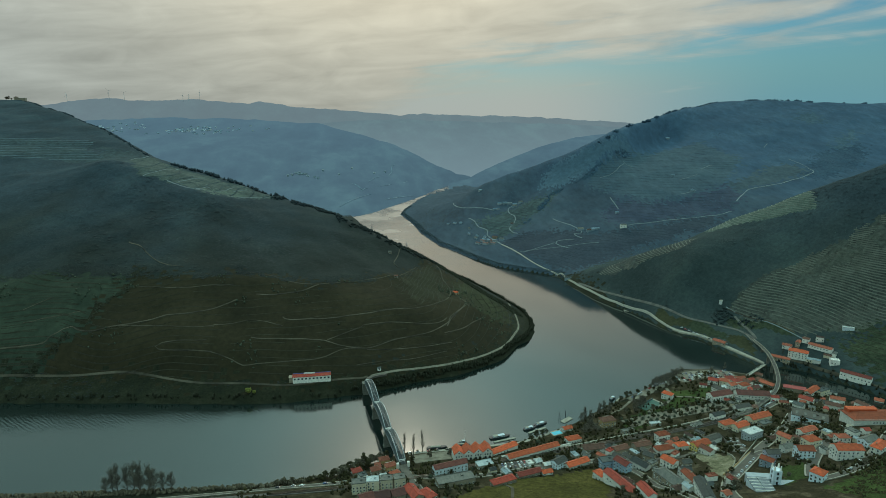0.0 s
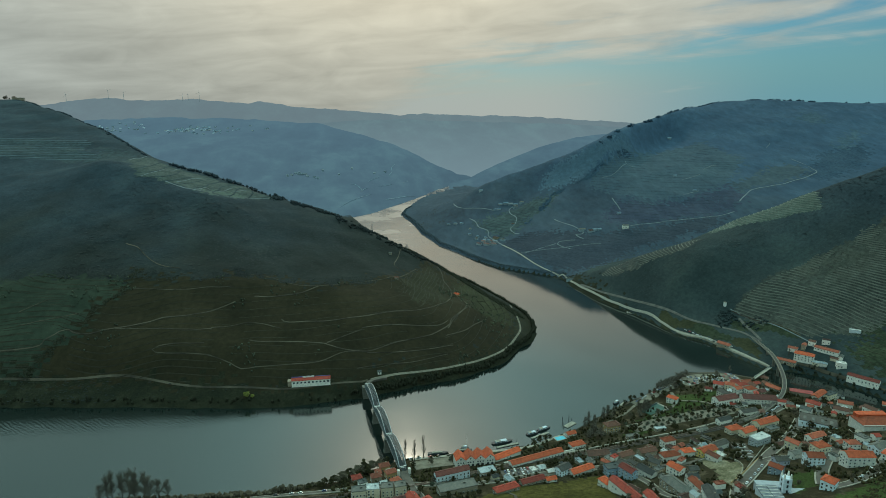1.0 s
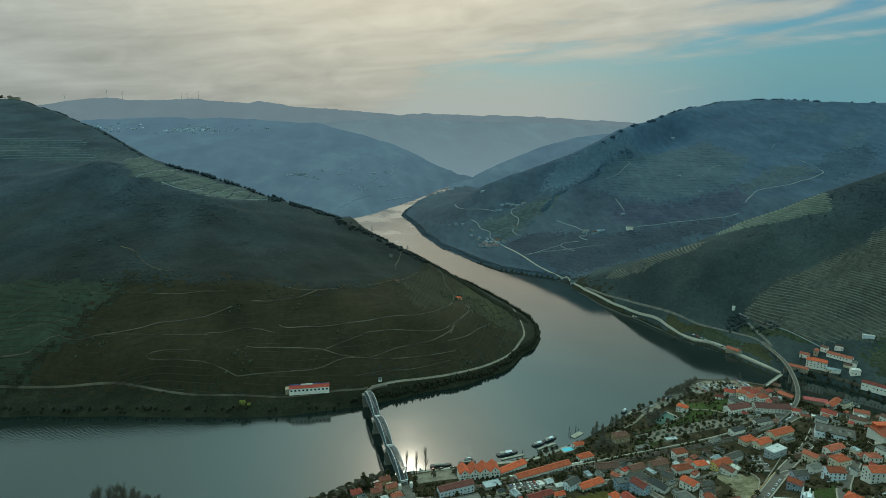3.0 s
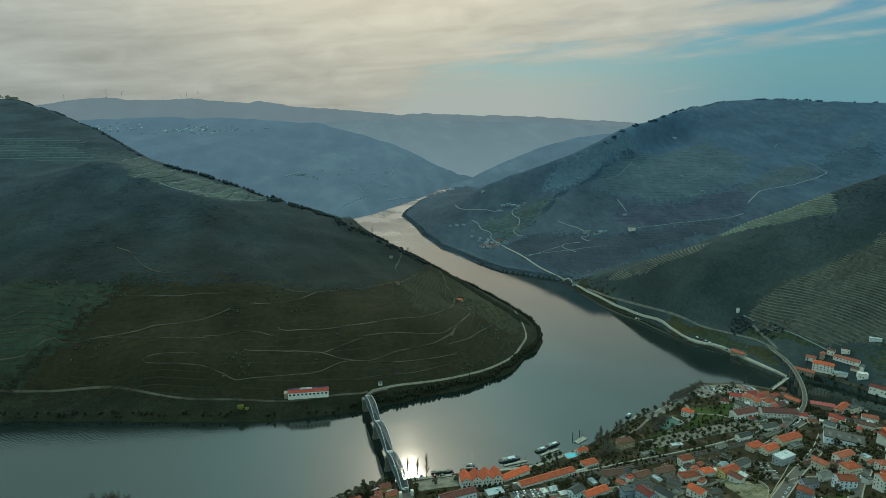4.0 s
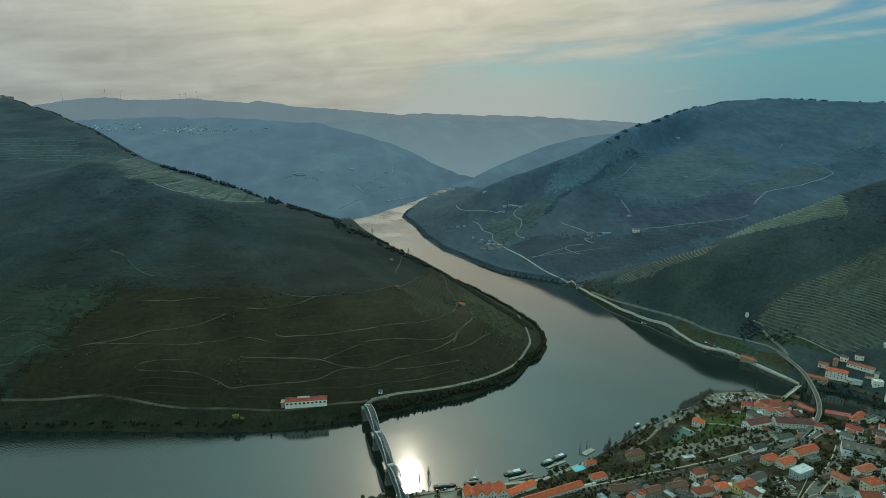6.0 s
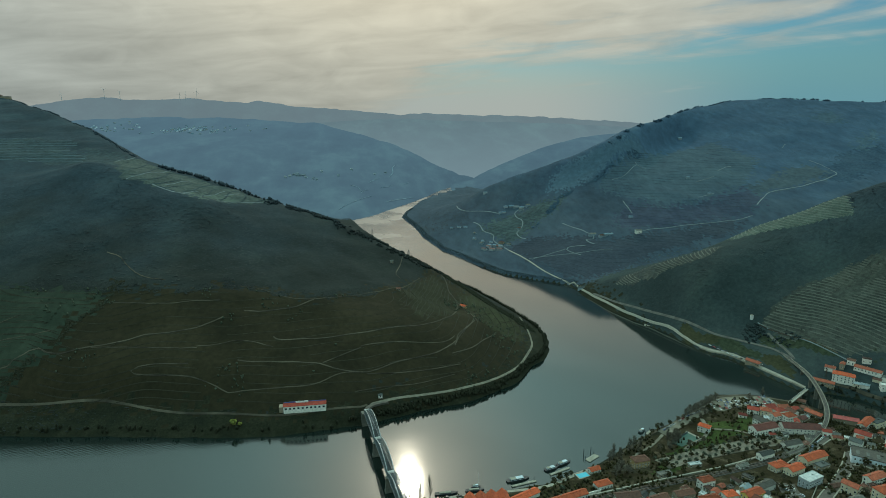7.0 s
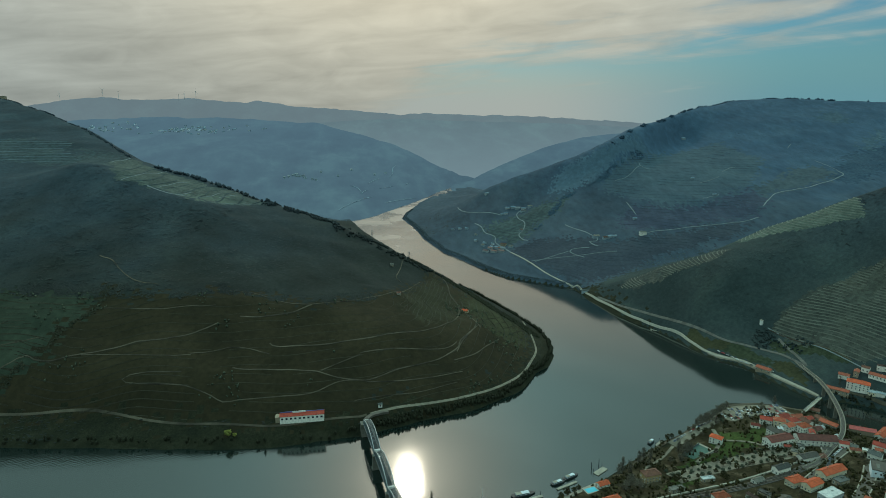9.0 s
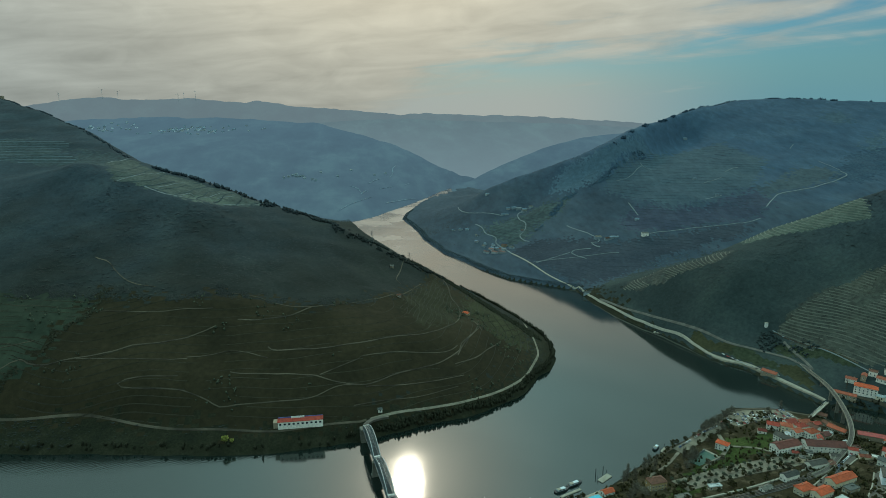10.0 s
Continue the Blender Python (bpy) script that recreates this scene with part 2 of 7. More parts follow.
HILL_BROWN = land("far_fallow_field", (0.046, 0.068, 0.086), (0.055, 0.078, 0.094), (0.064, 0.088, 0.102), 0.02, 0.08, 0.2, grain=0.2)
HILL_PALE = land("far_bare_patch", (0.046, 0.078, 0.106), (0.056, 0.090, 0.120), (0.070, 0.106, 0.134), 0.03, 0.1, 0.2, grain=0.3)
UPPER_SOIL = land("upper_terrace_soil", (0.030, 0.046, 0.052), (0.038, 0.056, 0.062), (0.05, 0.070, 0.072), 0.01, 0.15, 0.5)
BANK = land("bank_growth", (0.016, 0.018, 0.011), (0.022, 0.023, 0.013), (0.033, 0.033, 0.020), 0.05, 0.4, 0.5, grain=0.3)
VINEYARD = land("bare_vineyard", (0.0208, 0.0182, 0.0098), (0.0290, 0.0240, 0.0126), (0.0385, 0.0312, 0.0168), 0.012, 0.15, 0.3, grain=0.25)
VINE_MOSS = land("grassy_vineyard", (0.023, 0.031, 0.021), (0.030, 0.040, 0.027), (0.040, 0.050, 0.033), 0.01, 0.12, 0.3, grain=0.25)
VINE_OLIVE = land("olive_vineyard", (0.024, 0.024, 0.013), (0.031, 0.031, 0.017), (0.040, 0.039, 0.021), 0.03, 0.2, 0.3, grain=0.3)
TERRACE_SOIL = land("terrace_soil", (0.041, 0.047, 0.041), (0.053, 0.059, 0.050), (0.071, 0.076, 0.060), 0.015, 0.15, 0.6)
LEDGE_SOIL = land("stony_ledges", (0.044, 0.052, 0.050), (0.058, 0.064, 0.058), (0.078, 0.080, 0.068), 0.03, 0.2, 0.6)
# soil colour blued by the same distance haze
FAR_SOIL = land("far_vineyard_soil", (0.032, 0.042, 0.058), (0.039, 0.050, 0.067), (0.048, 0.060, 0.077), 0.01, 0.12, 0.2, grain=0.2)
MEADOW_DRY = land("dry_grass", (0.047, 0.062, 0.058), (0.060, 0.077, 0.071), (0.079, 0.097, 0.086), 0.03, 0.2, 0.5)
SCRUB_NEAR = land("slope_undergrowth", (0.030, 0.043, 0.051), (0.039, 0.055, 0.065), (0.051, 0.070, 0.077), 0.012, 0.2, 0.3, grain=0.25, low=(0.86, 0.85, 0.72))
SLOPE_GREEN = land("grassy_terraces", (0.024, 0.032, 0.019), (0.032, 0.042, 0.024), (0.045, 0.055, 0.031), 0.02, 0.2, 0.4)
OLIVE_GRASS = land("olive_grass", (0.029, 0.031, 0.016), (0.038, 0.040, 0.020), (0.051, 0.052, 0.026), 0.03, 0.3, 0.4, grain=0.35)
STRIP_GRASS = land("pale_ridge_grass", (0.070, 0.092, 0.078), (0.088, 0.112, 0.094), (0.112, 0.136, 0.114), 0.04, 0.3, 0.4, grain=0.35)
MEADOW = land("green_field", (0.046, 0.041, 0.010), (0.062, 0.054, 0.013), (0.086, 0.072, 0.020), 0.03, 0.3, 0.5)
TOWN_SOIL = land("town_ground", (0.025, 0.021, 0.010), (0.040, 0.032, 0.016), (0.105, 0.082, 0.052), 0.07, 0.5, 0.3)
LAWN = land("bright_grass", (0.031, 0.045, 0.012), (0.043, 0.060, 0.016), (0.064, 0.082, 0.023), 0.05, 0.5, 0.4)
SAND = land("cleared_lot", (0.085, 0.088, 0.045), (0.18, 0.16, 0.10), (0.26, 0.235, 0.16), 0.08, 0.6, 0.3)
TRACK = plain("pale_track", (0.082, 0.069, 0.048), 0.95, 0.85, 0.03)
# far tracks: haze put into the colour, bluest on the far range
FAR_HAZED = plain("hazed_ground", (0.16, 0.225, 0.275), 0.95, 0.3, 0.05)
FAR_PALE = plain("far_hazed_track", (0.165, 0.192, 0.200), 0.95, 0.3, 0.05)
TAR = plain("road_surface", (0.105, 0.094, 0.077), 0.85, 0.3, 0.2)
CONCRETE = plain("worn_concrete", (0.31, 0.29, 0.235), 0.9, 0.3, 0.3)
GRAVEL = plain("grey_gravel", (0.20, 0.178, 0.134), 0.95, 0.45, 0.15)
STONE = plain("granite", (0.15, 0.145, 0.12), 0.9, 0.35, 0.5)
RAIL_BED = plain("dusty_ballast", (0.12, 0.115, 0.10), 0.95, 0.4, 0.1)
BALLAST = plain("rail_ballast", (0.10, 0.09, 0.08), 0.95, 0.4, 0.5)
CHORD = plain("pale_steel", (0.30, 0.33, 0.34), 0.5, 0.3, 0.4, metal=0.2, spec=0.4)
DECK = plain("bridge_deck", (0.055, 0.06, 0.062), 0.85, 0.3, 0.3)
STEEL = plain("bridge_steel", (0.13, 0.16, 0.17), 0.5, 0.3, 0.4, metal=0.2, spec=0.4)
RAIL = plain("rail_steel", (0.2, 0.17, 0.14), 0.4, 0.3, 0.6, metal=0.8)
WHITE = plain("white_paint", (0.72, 0.73, 0.70), 0.6, 0.2, 0.6)
DARK = plain("dark_metal", (0.03, 0.035, 0.04), 0.5, 0.3, 0.6)
GLASS = plain("window_glass", (0.02, 0.03, 0.035), 0.12, 0.2, 0.5, spec=0.7)
ROW_PALE = plain("terrace_wall", (0.135, 0.140, 0.115), 0.95, 0.4, 0.08)
ROW_STRIP = plain("grassy_terrace_wall", (0.17, 0.19, 0.16), 0.95, 0.4, 0.08)
ROW_DARK = plain("vine_row", (0.040, 0.037, 0.023), 0.95, 0.4, 0.08)
ROW_GREY = plain("upper_terrace_wall", (0.118, 0.150, 0.172), 0.95, 0.5, 0.03)
# vine rows with the far fields' haze blue in their colour
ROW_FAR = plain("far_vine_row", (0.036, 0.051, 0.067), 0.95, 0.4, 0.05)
WOOD = plain("bark", (0.105, 0.088, 0.070), 0.95, 0.35, 1.5)
POOL = plain("pool_water", (0.06, 0.42, 0.55), 0.1, 0.1, 0.5, spec=0.6)
COURT = plain("green_court", (0.075, 0.13, 0.105), 0.9, 0.2, 0.2)
# hazy: plaster of distant houses with the air haze in its colour
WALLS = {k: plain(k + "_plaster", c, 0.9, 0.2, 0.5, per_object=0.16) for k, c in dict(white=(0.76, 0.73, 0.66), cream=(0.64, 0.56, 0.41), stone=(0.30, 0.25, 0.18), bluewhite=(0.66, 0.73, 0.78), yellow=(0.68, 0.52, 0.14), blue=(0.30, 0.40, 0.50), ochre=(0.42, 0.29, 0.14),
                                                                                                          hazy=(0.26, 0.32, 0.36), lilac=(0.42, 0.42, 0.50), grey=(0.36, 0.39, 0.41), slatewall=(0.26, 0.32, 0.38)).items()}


def roof_build(colour):
    """Clay tiles: fine ribs down the slope, weathered in patches."""
    def build(nt, bsdf):
        n, fine = tex_noise(nt, 0.35, 5, 0.65), tex_noise(nt, 3.0, 3, 0.6)
        info = nt.nodes.new("ShaderNodeObjectInfo")
        tone = ramp(nt, info.outputs["Random"], [(0.0, (0.42, 0.5, 0.55)), (0.35, (0.78, 0.82, 0.85)), (1.0, (1.22, 1.12, 1.05))])
        worn = ramp(nt, n, [(0.3, (0.55, 0.6, 0.65)), (0.5, (0.95, 0.95, 0.95)), (0.7, (1.2, 1.2, 1.15))])
        base = mixed(nt, 1.0, mixed(nt, 1.0, colour, worn, "MULTIPLY"), tone, "MULTIPLY")
        base = mixed(nt, 1.0, base, ramp(nt, fine, [(0.3, (0.75, 0.75, 0.75)), (0.7, (1.2, 1.2, 1.2))]), "MULTIPLY")
        nt.links.new(base, bsdf.inputs["Base Color"])
        bsdf.inputs["Roughness"].default_value = 0.85
        tc, wave = nt.nodes.new("ShaderNodeTexCoord"), nt.nodes.new("ShaderNodeTexWave")
        wave.inputs["Scale"].default_value = 1.4
        nt.links.new(tc.outputs["Object"], wave.inputs[0])
        bump(nt, bsdf, wave.outputs[1], 0.6, 0.06)
    return build


# roofs of distant houses also have blue haze painted into two tones
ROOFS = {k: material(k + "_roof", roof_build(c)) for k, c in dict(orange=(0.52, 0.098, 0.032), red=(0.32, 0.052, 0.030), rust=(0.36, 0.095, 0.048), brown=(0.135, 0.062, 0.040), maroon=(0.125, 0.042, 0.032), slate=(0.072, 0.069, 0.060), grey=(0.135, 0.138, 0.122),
                                                                 hazy=(0.18, 0.265, 0.34), hazypale=(0.22, 0.26, 0.29), metal=(0.19, 0.215, 0.235), pale=(0.60, 0.62, 0.60), pinkred=(0.42, 0.10, 0.09), farm=(0.180, 0.108, 0.100)).items()}


def leaf_build(dark, light, patch=0.0, low=None):
    def build(nt, bsdf):
        geo = nt.nodes.new("ShaderNodeNewGeometry")
        tone = ramp(nt, geo.outputs["Random Per Island"], [(0.0, dark), (0.6, tuple((a + b) / 2 for a, b in zip(dark, light))), (1.0, light)])
        tone = height_haze(nt, tone, low) if low else tone
        if patch:
            tone = mixed(nt, 1.0, tone, ramp(nt, tex_noise(nt, 0.011, 6, 0.62), [(0.36, (1 - patch, 1 - patch, 1 - patch)), (0.5, (1, 1, 1)), (0.66, (1 + patch, 1 + patch * 0.9, 1 + patch * 0.6))]), "MULTIPLY")
        nt.links.new(mixed(nt, 1.0, tone, ramp(nt, tex_noise(nt, 1.5, 4), [(0.3, (0.84, 0.84, 0.84) if patch else (0.6, 0.6, 0.6)), (0.7, (1.16, 1.16, 1.16) if patch else (1.35, 1.35, 1.3))]), "MULTIPLY"), bsdf.inputs["Base Color"])
        bsdf.inputs["Roughness"].default_value = 0.9
        bsdf.inputs["Specular IOR Level"].default_value = 0.15
    return build


LEAF = material("evergreen_leaf", leaf_build((0.021, 0.020, 0.009), (0.056, 0.048, 0.018)))
LEAF_BANK = material("bank_leaf", leaf_build((0.021, 0.022, 0.013), (0.029, 0.030, 0.018)))
LEAF_OLIVE = material("olive_leaf", leaf_build((0.04, 0.05, 0.035), (0.09, 0.10, 0.07)))
LEAF_BROWN = material("winter_twigs", leaf_build((0.06, 0.05, 0.035), (0.13, 0.11, 0.075)))
TWIGS = material("grey_twigs", leaf_build((0.11, 0.10, 0.082), (0.19, 0.17, 0.135)))
LEAF_YELLOW = material("yellow_leaf", leaf_build((0.12, 0.13, 0.03), (0.22, 0.22, 0.05)))
# hill and slope leaves take the same haze tint by height
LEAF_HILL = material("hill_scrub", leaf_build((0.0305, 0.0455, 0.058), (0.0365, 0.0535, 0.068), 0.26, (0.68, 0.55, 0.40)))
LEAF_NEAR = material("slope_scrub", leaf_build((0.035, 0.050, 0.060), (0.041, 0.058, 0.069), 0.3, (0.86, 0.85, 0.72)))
# bank leaves made paler and bluer than LEAF_BANK to carry the haze
LEAF_SHORE = material("downstream_bank_leaf", leaf_build((0.034, 0.050, 0.060), (0.044, 0.062, 0.072)))
# scrub leaves with distance haze painted in as a lighter blue-green
LEAF_FAR = material("far_hazy_scrub", leaf_build((0.032, 0.061, 0.094), (0.039, 0.071, 0.106), 0.25))


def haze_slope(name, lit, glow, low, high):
    """Slope so far off that haze, added as emission by height, sets its tone."""
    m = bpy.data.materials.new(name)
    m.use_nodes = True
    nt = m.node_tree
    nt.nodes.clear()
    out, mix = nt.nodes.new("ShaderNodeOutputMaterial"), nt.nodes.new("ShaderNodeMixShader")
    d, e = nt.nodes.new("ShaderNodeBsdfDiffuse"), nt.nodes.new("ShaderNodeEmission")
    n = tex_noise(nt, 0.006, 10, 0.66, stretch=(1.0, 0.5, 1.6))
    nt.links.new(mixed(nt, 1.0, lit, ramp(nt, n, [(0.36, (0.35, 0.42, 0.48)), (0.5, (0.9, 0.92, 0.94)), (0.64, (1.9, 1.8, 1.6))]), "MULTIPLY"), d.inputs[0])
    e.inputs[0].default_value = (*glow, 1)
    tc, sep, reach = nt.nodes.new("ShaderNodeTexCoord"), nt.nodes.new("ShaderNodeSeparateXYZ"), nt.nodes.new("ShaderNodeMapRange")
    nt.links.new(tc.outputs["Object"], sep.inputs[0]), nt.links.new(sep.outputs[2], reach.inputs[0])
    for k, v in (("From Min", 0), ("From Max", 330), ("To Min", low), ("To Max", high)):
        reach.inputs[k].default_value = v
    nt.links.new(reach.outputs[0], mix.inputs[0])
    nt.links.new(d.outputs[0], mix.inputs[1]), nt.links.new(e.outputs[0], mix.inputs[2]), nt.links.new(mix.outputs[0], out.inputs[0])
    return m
# ---- land: one sheet, drawn from shorelines, ridges and benches ----
NEAR_BANK = [(-2600, 560), (-900, 545), (-385, 520), (-238, 511), (-103, 507), (-45, 517), (11, 547), (101, 554), (152, 560), (203, 582), (285, 635),
             (355, 675), (412, 717), (456, 714), (499, 691), (529, 652), (561, 623), (596, 578), (760, 470), (1100, 380)]
FAR_TRIBUTARY = [(1130, 405), (790, 505), (624, 608), (605, 647), (586, 685), (560, 706), (527, 714)]
RIGHT_BANK = [(517, 755), (507, 792), (498, 823), (483, 839), (469, 862), (462, 899), (458, 934), (444, 968), (429, 1000), (416, 1039), (403, 1102), (393, 1162), (391, 1224), (268, 1323), (235, 1396), (187, 1522), (160, 1586), (141, 1686), (124, 1763), (113, 1884), (94, 2024), (77, 2121),
              (91, 2224), (118, 2321), (165, 2510), (215, 2653), (340, 2880), (470, 3150)]
LEFT_BANK = [(430, 3270), (345, 3080), (255, 2890), (185, 2704), (110, 2526), (34, 2370), (-26, 2236), (-100, 2110), (-50, 1884), (42, 1593), (111, 1375), (204, 1148), (239, 1041), (256, 975), (257, 925), (248, 885),
             (230, 852), (204, 825), (177, 784), (139, 753), (94, 732), (44, 716), (-13, 695), (-60, 684), (-124, 677), (-195, 682), (-265, 692), (-340, 701), (-476, 714), (-900, 738), (-2600, 800)]
WATER_EDGE = np.array(NEAR_BANK + FAR_TRIBUTARY + RIGHT_BANK + LEFT_BANK, float)
RIDGES = []


def ridge(*points):
    """A line along which the land has the given heights."""
    RIDGES.append(points)


# the long hill across the river: crest, front brow, spur to the bend, back spur, benches, land behind
ridge((-2600, 1900, 380), (-1700, 2000, 415), (-1106, 2030, 405), (-921, 1850, 374), (-753, 1700, 330), (-540, 1464, 263), (-430, 1420, 231), (-239, 1270, 186))
ridge((-560, 1270, 262), (-468, 1224, 243), (-320, 1130, 207), (-235, 1200, 180))
ridge((-239, 1270, 186), (-81, 1180, 149), (19, 1130, 114), (95, 1112, 72), (139, 1060, 53), (177, 990, 40), (205, 950, 27))
ridge((-239, 1270, 186), (-138, 1320, 134), (-78, 1550, 62), (-19, 1600, 40))
ridge((-900, 830, 90), (-431, 826, 88))
ridge((-900, 785, 52), (-480, 763, 50), (-340, 753, 49), (-200, 741, 47), (-100, 740, 45), (-13, 752, 37), (60, 776, 30))
ridge((-900, 808, 70), (-440, 793, 70), (-320, 788, 70), (-210, 783, 68), (-100, 781, 64), (-20, 790, 54))
ridge((-354, 906, 134), (-218, 872, 114), (-95, 862, 103), (10, 825, 71), (130, 900, 48))
ridge((20, 952, 92), (120, 963, 47))
ridge((-2600, 2500, 150), (-1300, 2420, 120), (-700, 2000, 130), (-420, 1720, 110), (-200, 1600, 60))
ridge((-2600, 2700, 5), (-150, 2200, 3))
ridge((-900, 770, 13), (-484, 744, 13), (-415, 740, 13), (-345, 737, 13), (-294, 729, 13), (-233, 711, 13), (-182, 704, 14), (-125, 697, 14), (-84, 700, 14), (-27, 706, 16), (16, 722, 15), (54, 732, 14), (94, 745, 13), (137, 767, 13))
ridge((137, 767, 13), (179, 805, 12), (206, 850, 12), (221, 884, 12), (227, 926, 12), (229, 962, 11))
# hill downstream on the right bank
ridge((290, 1960, 90), (336, 1900, 133), (459, 1870, 180), (576, 1790, 225), (671, 1770, 274), (818, 1900, 326), (1006, 2050, 368), (1145, 2134, 386), (1315, 2180, 411))
ridge((523, 963, 74), (568, 962, 112), (617, 1030, 133))
ridge((300, 2250, 30), (700, 2250, 90), (1000, 2450, 150))
ridge((1315, 2180, 411), (1533, 2100, 415), (1679, 2000, 402), (2600, 1900, 420))
ridge((286, 1510, 9), (337, 1631, 55), (410, 1721, 78))
ridge((740, 1721, 205), (1023, 2000, 272))
ridge((480, 1350, 56), (590, 1347, 86), (1205, 1520, 199), (1900, 1500, 240))
ridge((300, 2500, 20), (900, 2600, 100), (2600, 2600, 200))
# side valley, then the nearer hill with the terraces
ridge((430, 1215, 16), (800, 1240, 80), (1100, 1250, 120), (2600, 1250, 190))
ridge((440, 1150, 34), (481, 1098, 62), (518, 1066, 88), (560, 1052, 106), (612, 1060, 110), (660, 1090, 127), (721, 1040, 176), (783, 990, 219), (863, 920, 270), (952, 880, 313), (1500, 800, 380), (2600, 700, 420))
ridge((400, 1163, 4.5), (410, 1103, 4.5), (423, 1041, 4.5), (436, 1003, 4.5), (450, 971, 4.5), (465, 936, 4.5), (469, 900, 4.5), (476, 864, 4.5), (489, 843, 4.5), (504, 826, 4.5), (514, 794, 4.5), (524, 757, 4.5), (536, 719, 4.5))
ridge((563, 877, 32), (567, 829, 25))
ridge((600, 850, 62), (695, 891, 102))
ridge((595, 714, 19), (626, 740, 36), (700, 777, 66))
ridge((590, 660, 10), (640, 640, 16), (820, 560, 30))
# town: river terrace, lower streets, slope below the viewpoint
ridge((-60, 512, 8), (30, 522, 9), (150, 527, 9), (250, 560, 9), (330, 620, 6), (420, 690, 5), (480, 670, 5))
ridge((-600, 470, 12), (-250, 470, 14), (-100, 470, 18), (70, 480, 16), (250, 500, 17), (371, 501, 22), (450, 560, 18), (500, 600, 14))
ridge((-100, 440, 27), (70, 435, 28), (170, 440, 26), (257, 440, 30), (316, 396, 44), (391, 401, 55), (470, 430, 52), (600, 430, 60), (900, 330, 110))
ridge((-2600, 150, 130), (0, 150, 130), (400, 250, 100), (900, 200, 220))
ridge((-2600, -500, 250), (2600, -500, 270))
GX0, GX1, GY0, GY1, GSTEP = -2600, 2600, -520, 2700, 10


def value_noise(x, y, seed=0):
    """Smooth noise in -1..1 over a unit lattice."""
    xi, yi = np.floor(x).astype(np.int64), np.floor(y).astype(np.int64)
    fx, fy = x - xi, y - yi
    fx, fy = fx * fx * (3 - 2 * fx), fy * fy * (3 - 2 * fy)

    def lattice(a, b):
        h = (a * 374761393 + b * 668265263 + seed * 974634777) & 0x7FFFFFFF
        h = ((h ^ (h >> 13)) * 1274126177) & 0x7FFFFFFF
        return ((h ^ (h >> 16)) & 0xFFFF) / 32767.5 - 1

    top = lattice(xi, yi) * (1 - fx) + lattice(xi + 1, yi) * fx
    low = lattice(xi, yi + 1) * (1 - fx) + lattice(xi + 1, yi + 1) * fx
    return top * (1 - fy) + low * fy


def fractal(x, y, size, octaves=4, seed=0):
    total, amp = 0.0, 1.0
    for k in range(octaves):
        total = total + amp * value_noise(x / size, y / size, seed + k)
        size, amp = size / 2.03, amp * 0.5
    return total


def shore_distance(x, y):
    """Metres to the water's edge: positive on land, negative in the water."""
    x, y = np.asarray(x, float), np.asarray(y, float)
    best, inside = np.full(x.shape, 1e18), np.zeros(x.shape, bool)
    for (ax, ay), (bx, by) in zip(WATER_EDGE, np.roll(WATER_EDGE, -1, 0)):
        dx, dy = bx - ax, by - ay
        t = np.clip(((x - ax) * dx + (y - ay) * dy) / (dx * dx + dy * dy + 1e-9), 0, 1)
        best = np.minimum(best, (x - ax - t * dx) ** 2 + (y - ay - t * dy) ** 2)
        cross = (ay > y) != (by > y)
        inside ^= cross & (x < dx * (y - ay) / (dy if dy else 1e-9) + ax)
    d = np.sqrt(best)
    return np.where(inside, -d, d)


def relax_land():
    """A membrane stretched between the water and the ridge lines, from coarse to fine."""
    z = None
    for step in (160, 80, 40, 20, 10):
        xs, ys = np.arange(GX0, GX1 + 1, step), np.arange(GY0, GY1 + 1, step)
        X, Y = np.meshgrid(xs, ys)
        fixed, value = np.zeros(X.shape, bool), np.zeros(X.shape)
        if step <= 40:
            wet = shore_distance(X, Y) < 0
            fixed |= wet
        for line in RIDGES:
            for (ax, ay, az), (bx, by, bz) in zip(line, line[1:]):
                n = int(math.hypot(bx - ax, by - ay) / step * 2) + 2
                for t in np.linspace(0, 1, n):
                    i, j = round((ay + t * (by - ay) - GY0) / step), round((ax + t * (bx - ax) - GX0) / step)
                    if 0 <= i < len(ys) and 0 <= j < len(xs):
                        fixed[i, j], value[i, j] = True, az + t * (bz - az)
        if z is None:
            z = np.full(X.shape, 100.0)
        else:
            r = np.clip((ys - GY0) / (step * 2), 0, z.shape[0] - 1.001)
            c = np.clip((xs - GX0) / (step * 2), 0, z.shape[1] - 1.001)
            ri, ci = r.astype(int), c.astype(int)
            fr, fc = (r - ri)[:, None], (c - ci)[None]
            z = (z[np.ix_(ri, ci)] * (1 - fr) * (1 - fc) + z[np.ix_(ri + 1, ci)] * fr * (1 - fc)
                 + z[np.ix_(ri, ci + 1)] * (1 - fr) * fc + z[np.ix_(ri + 1, ci + 1)] * fr * fc)
        for _ in range(400 if step > 40 else 160):
            z = np.where(fixed, value, z)
            p = np.pad(z, 1, mode="edge")
            z = (p[:-2, 1:-1] + p[2:, 1:-1] + p[1:-1, :-2] + p[1:-1, 2:]) / 4
        z = np.where(fixed, value, z)
    for _ in range(10):
        p = np.pad(z, 1, mode="edge")
        z = 0.5 * z + 0.125 * (p[:-2, 1:-1] + p[2:, 1:-1] + p[1:-1, :-2] + p[1:-1, 2:])
    return z


LAND = relax_land()


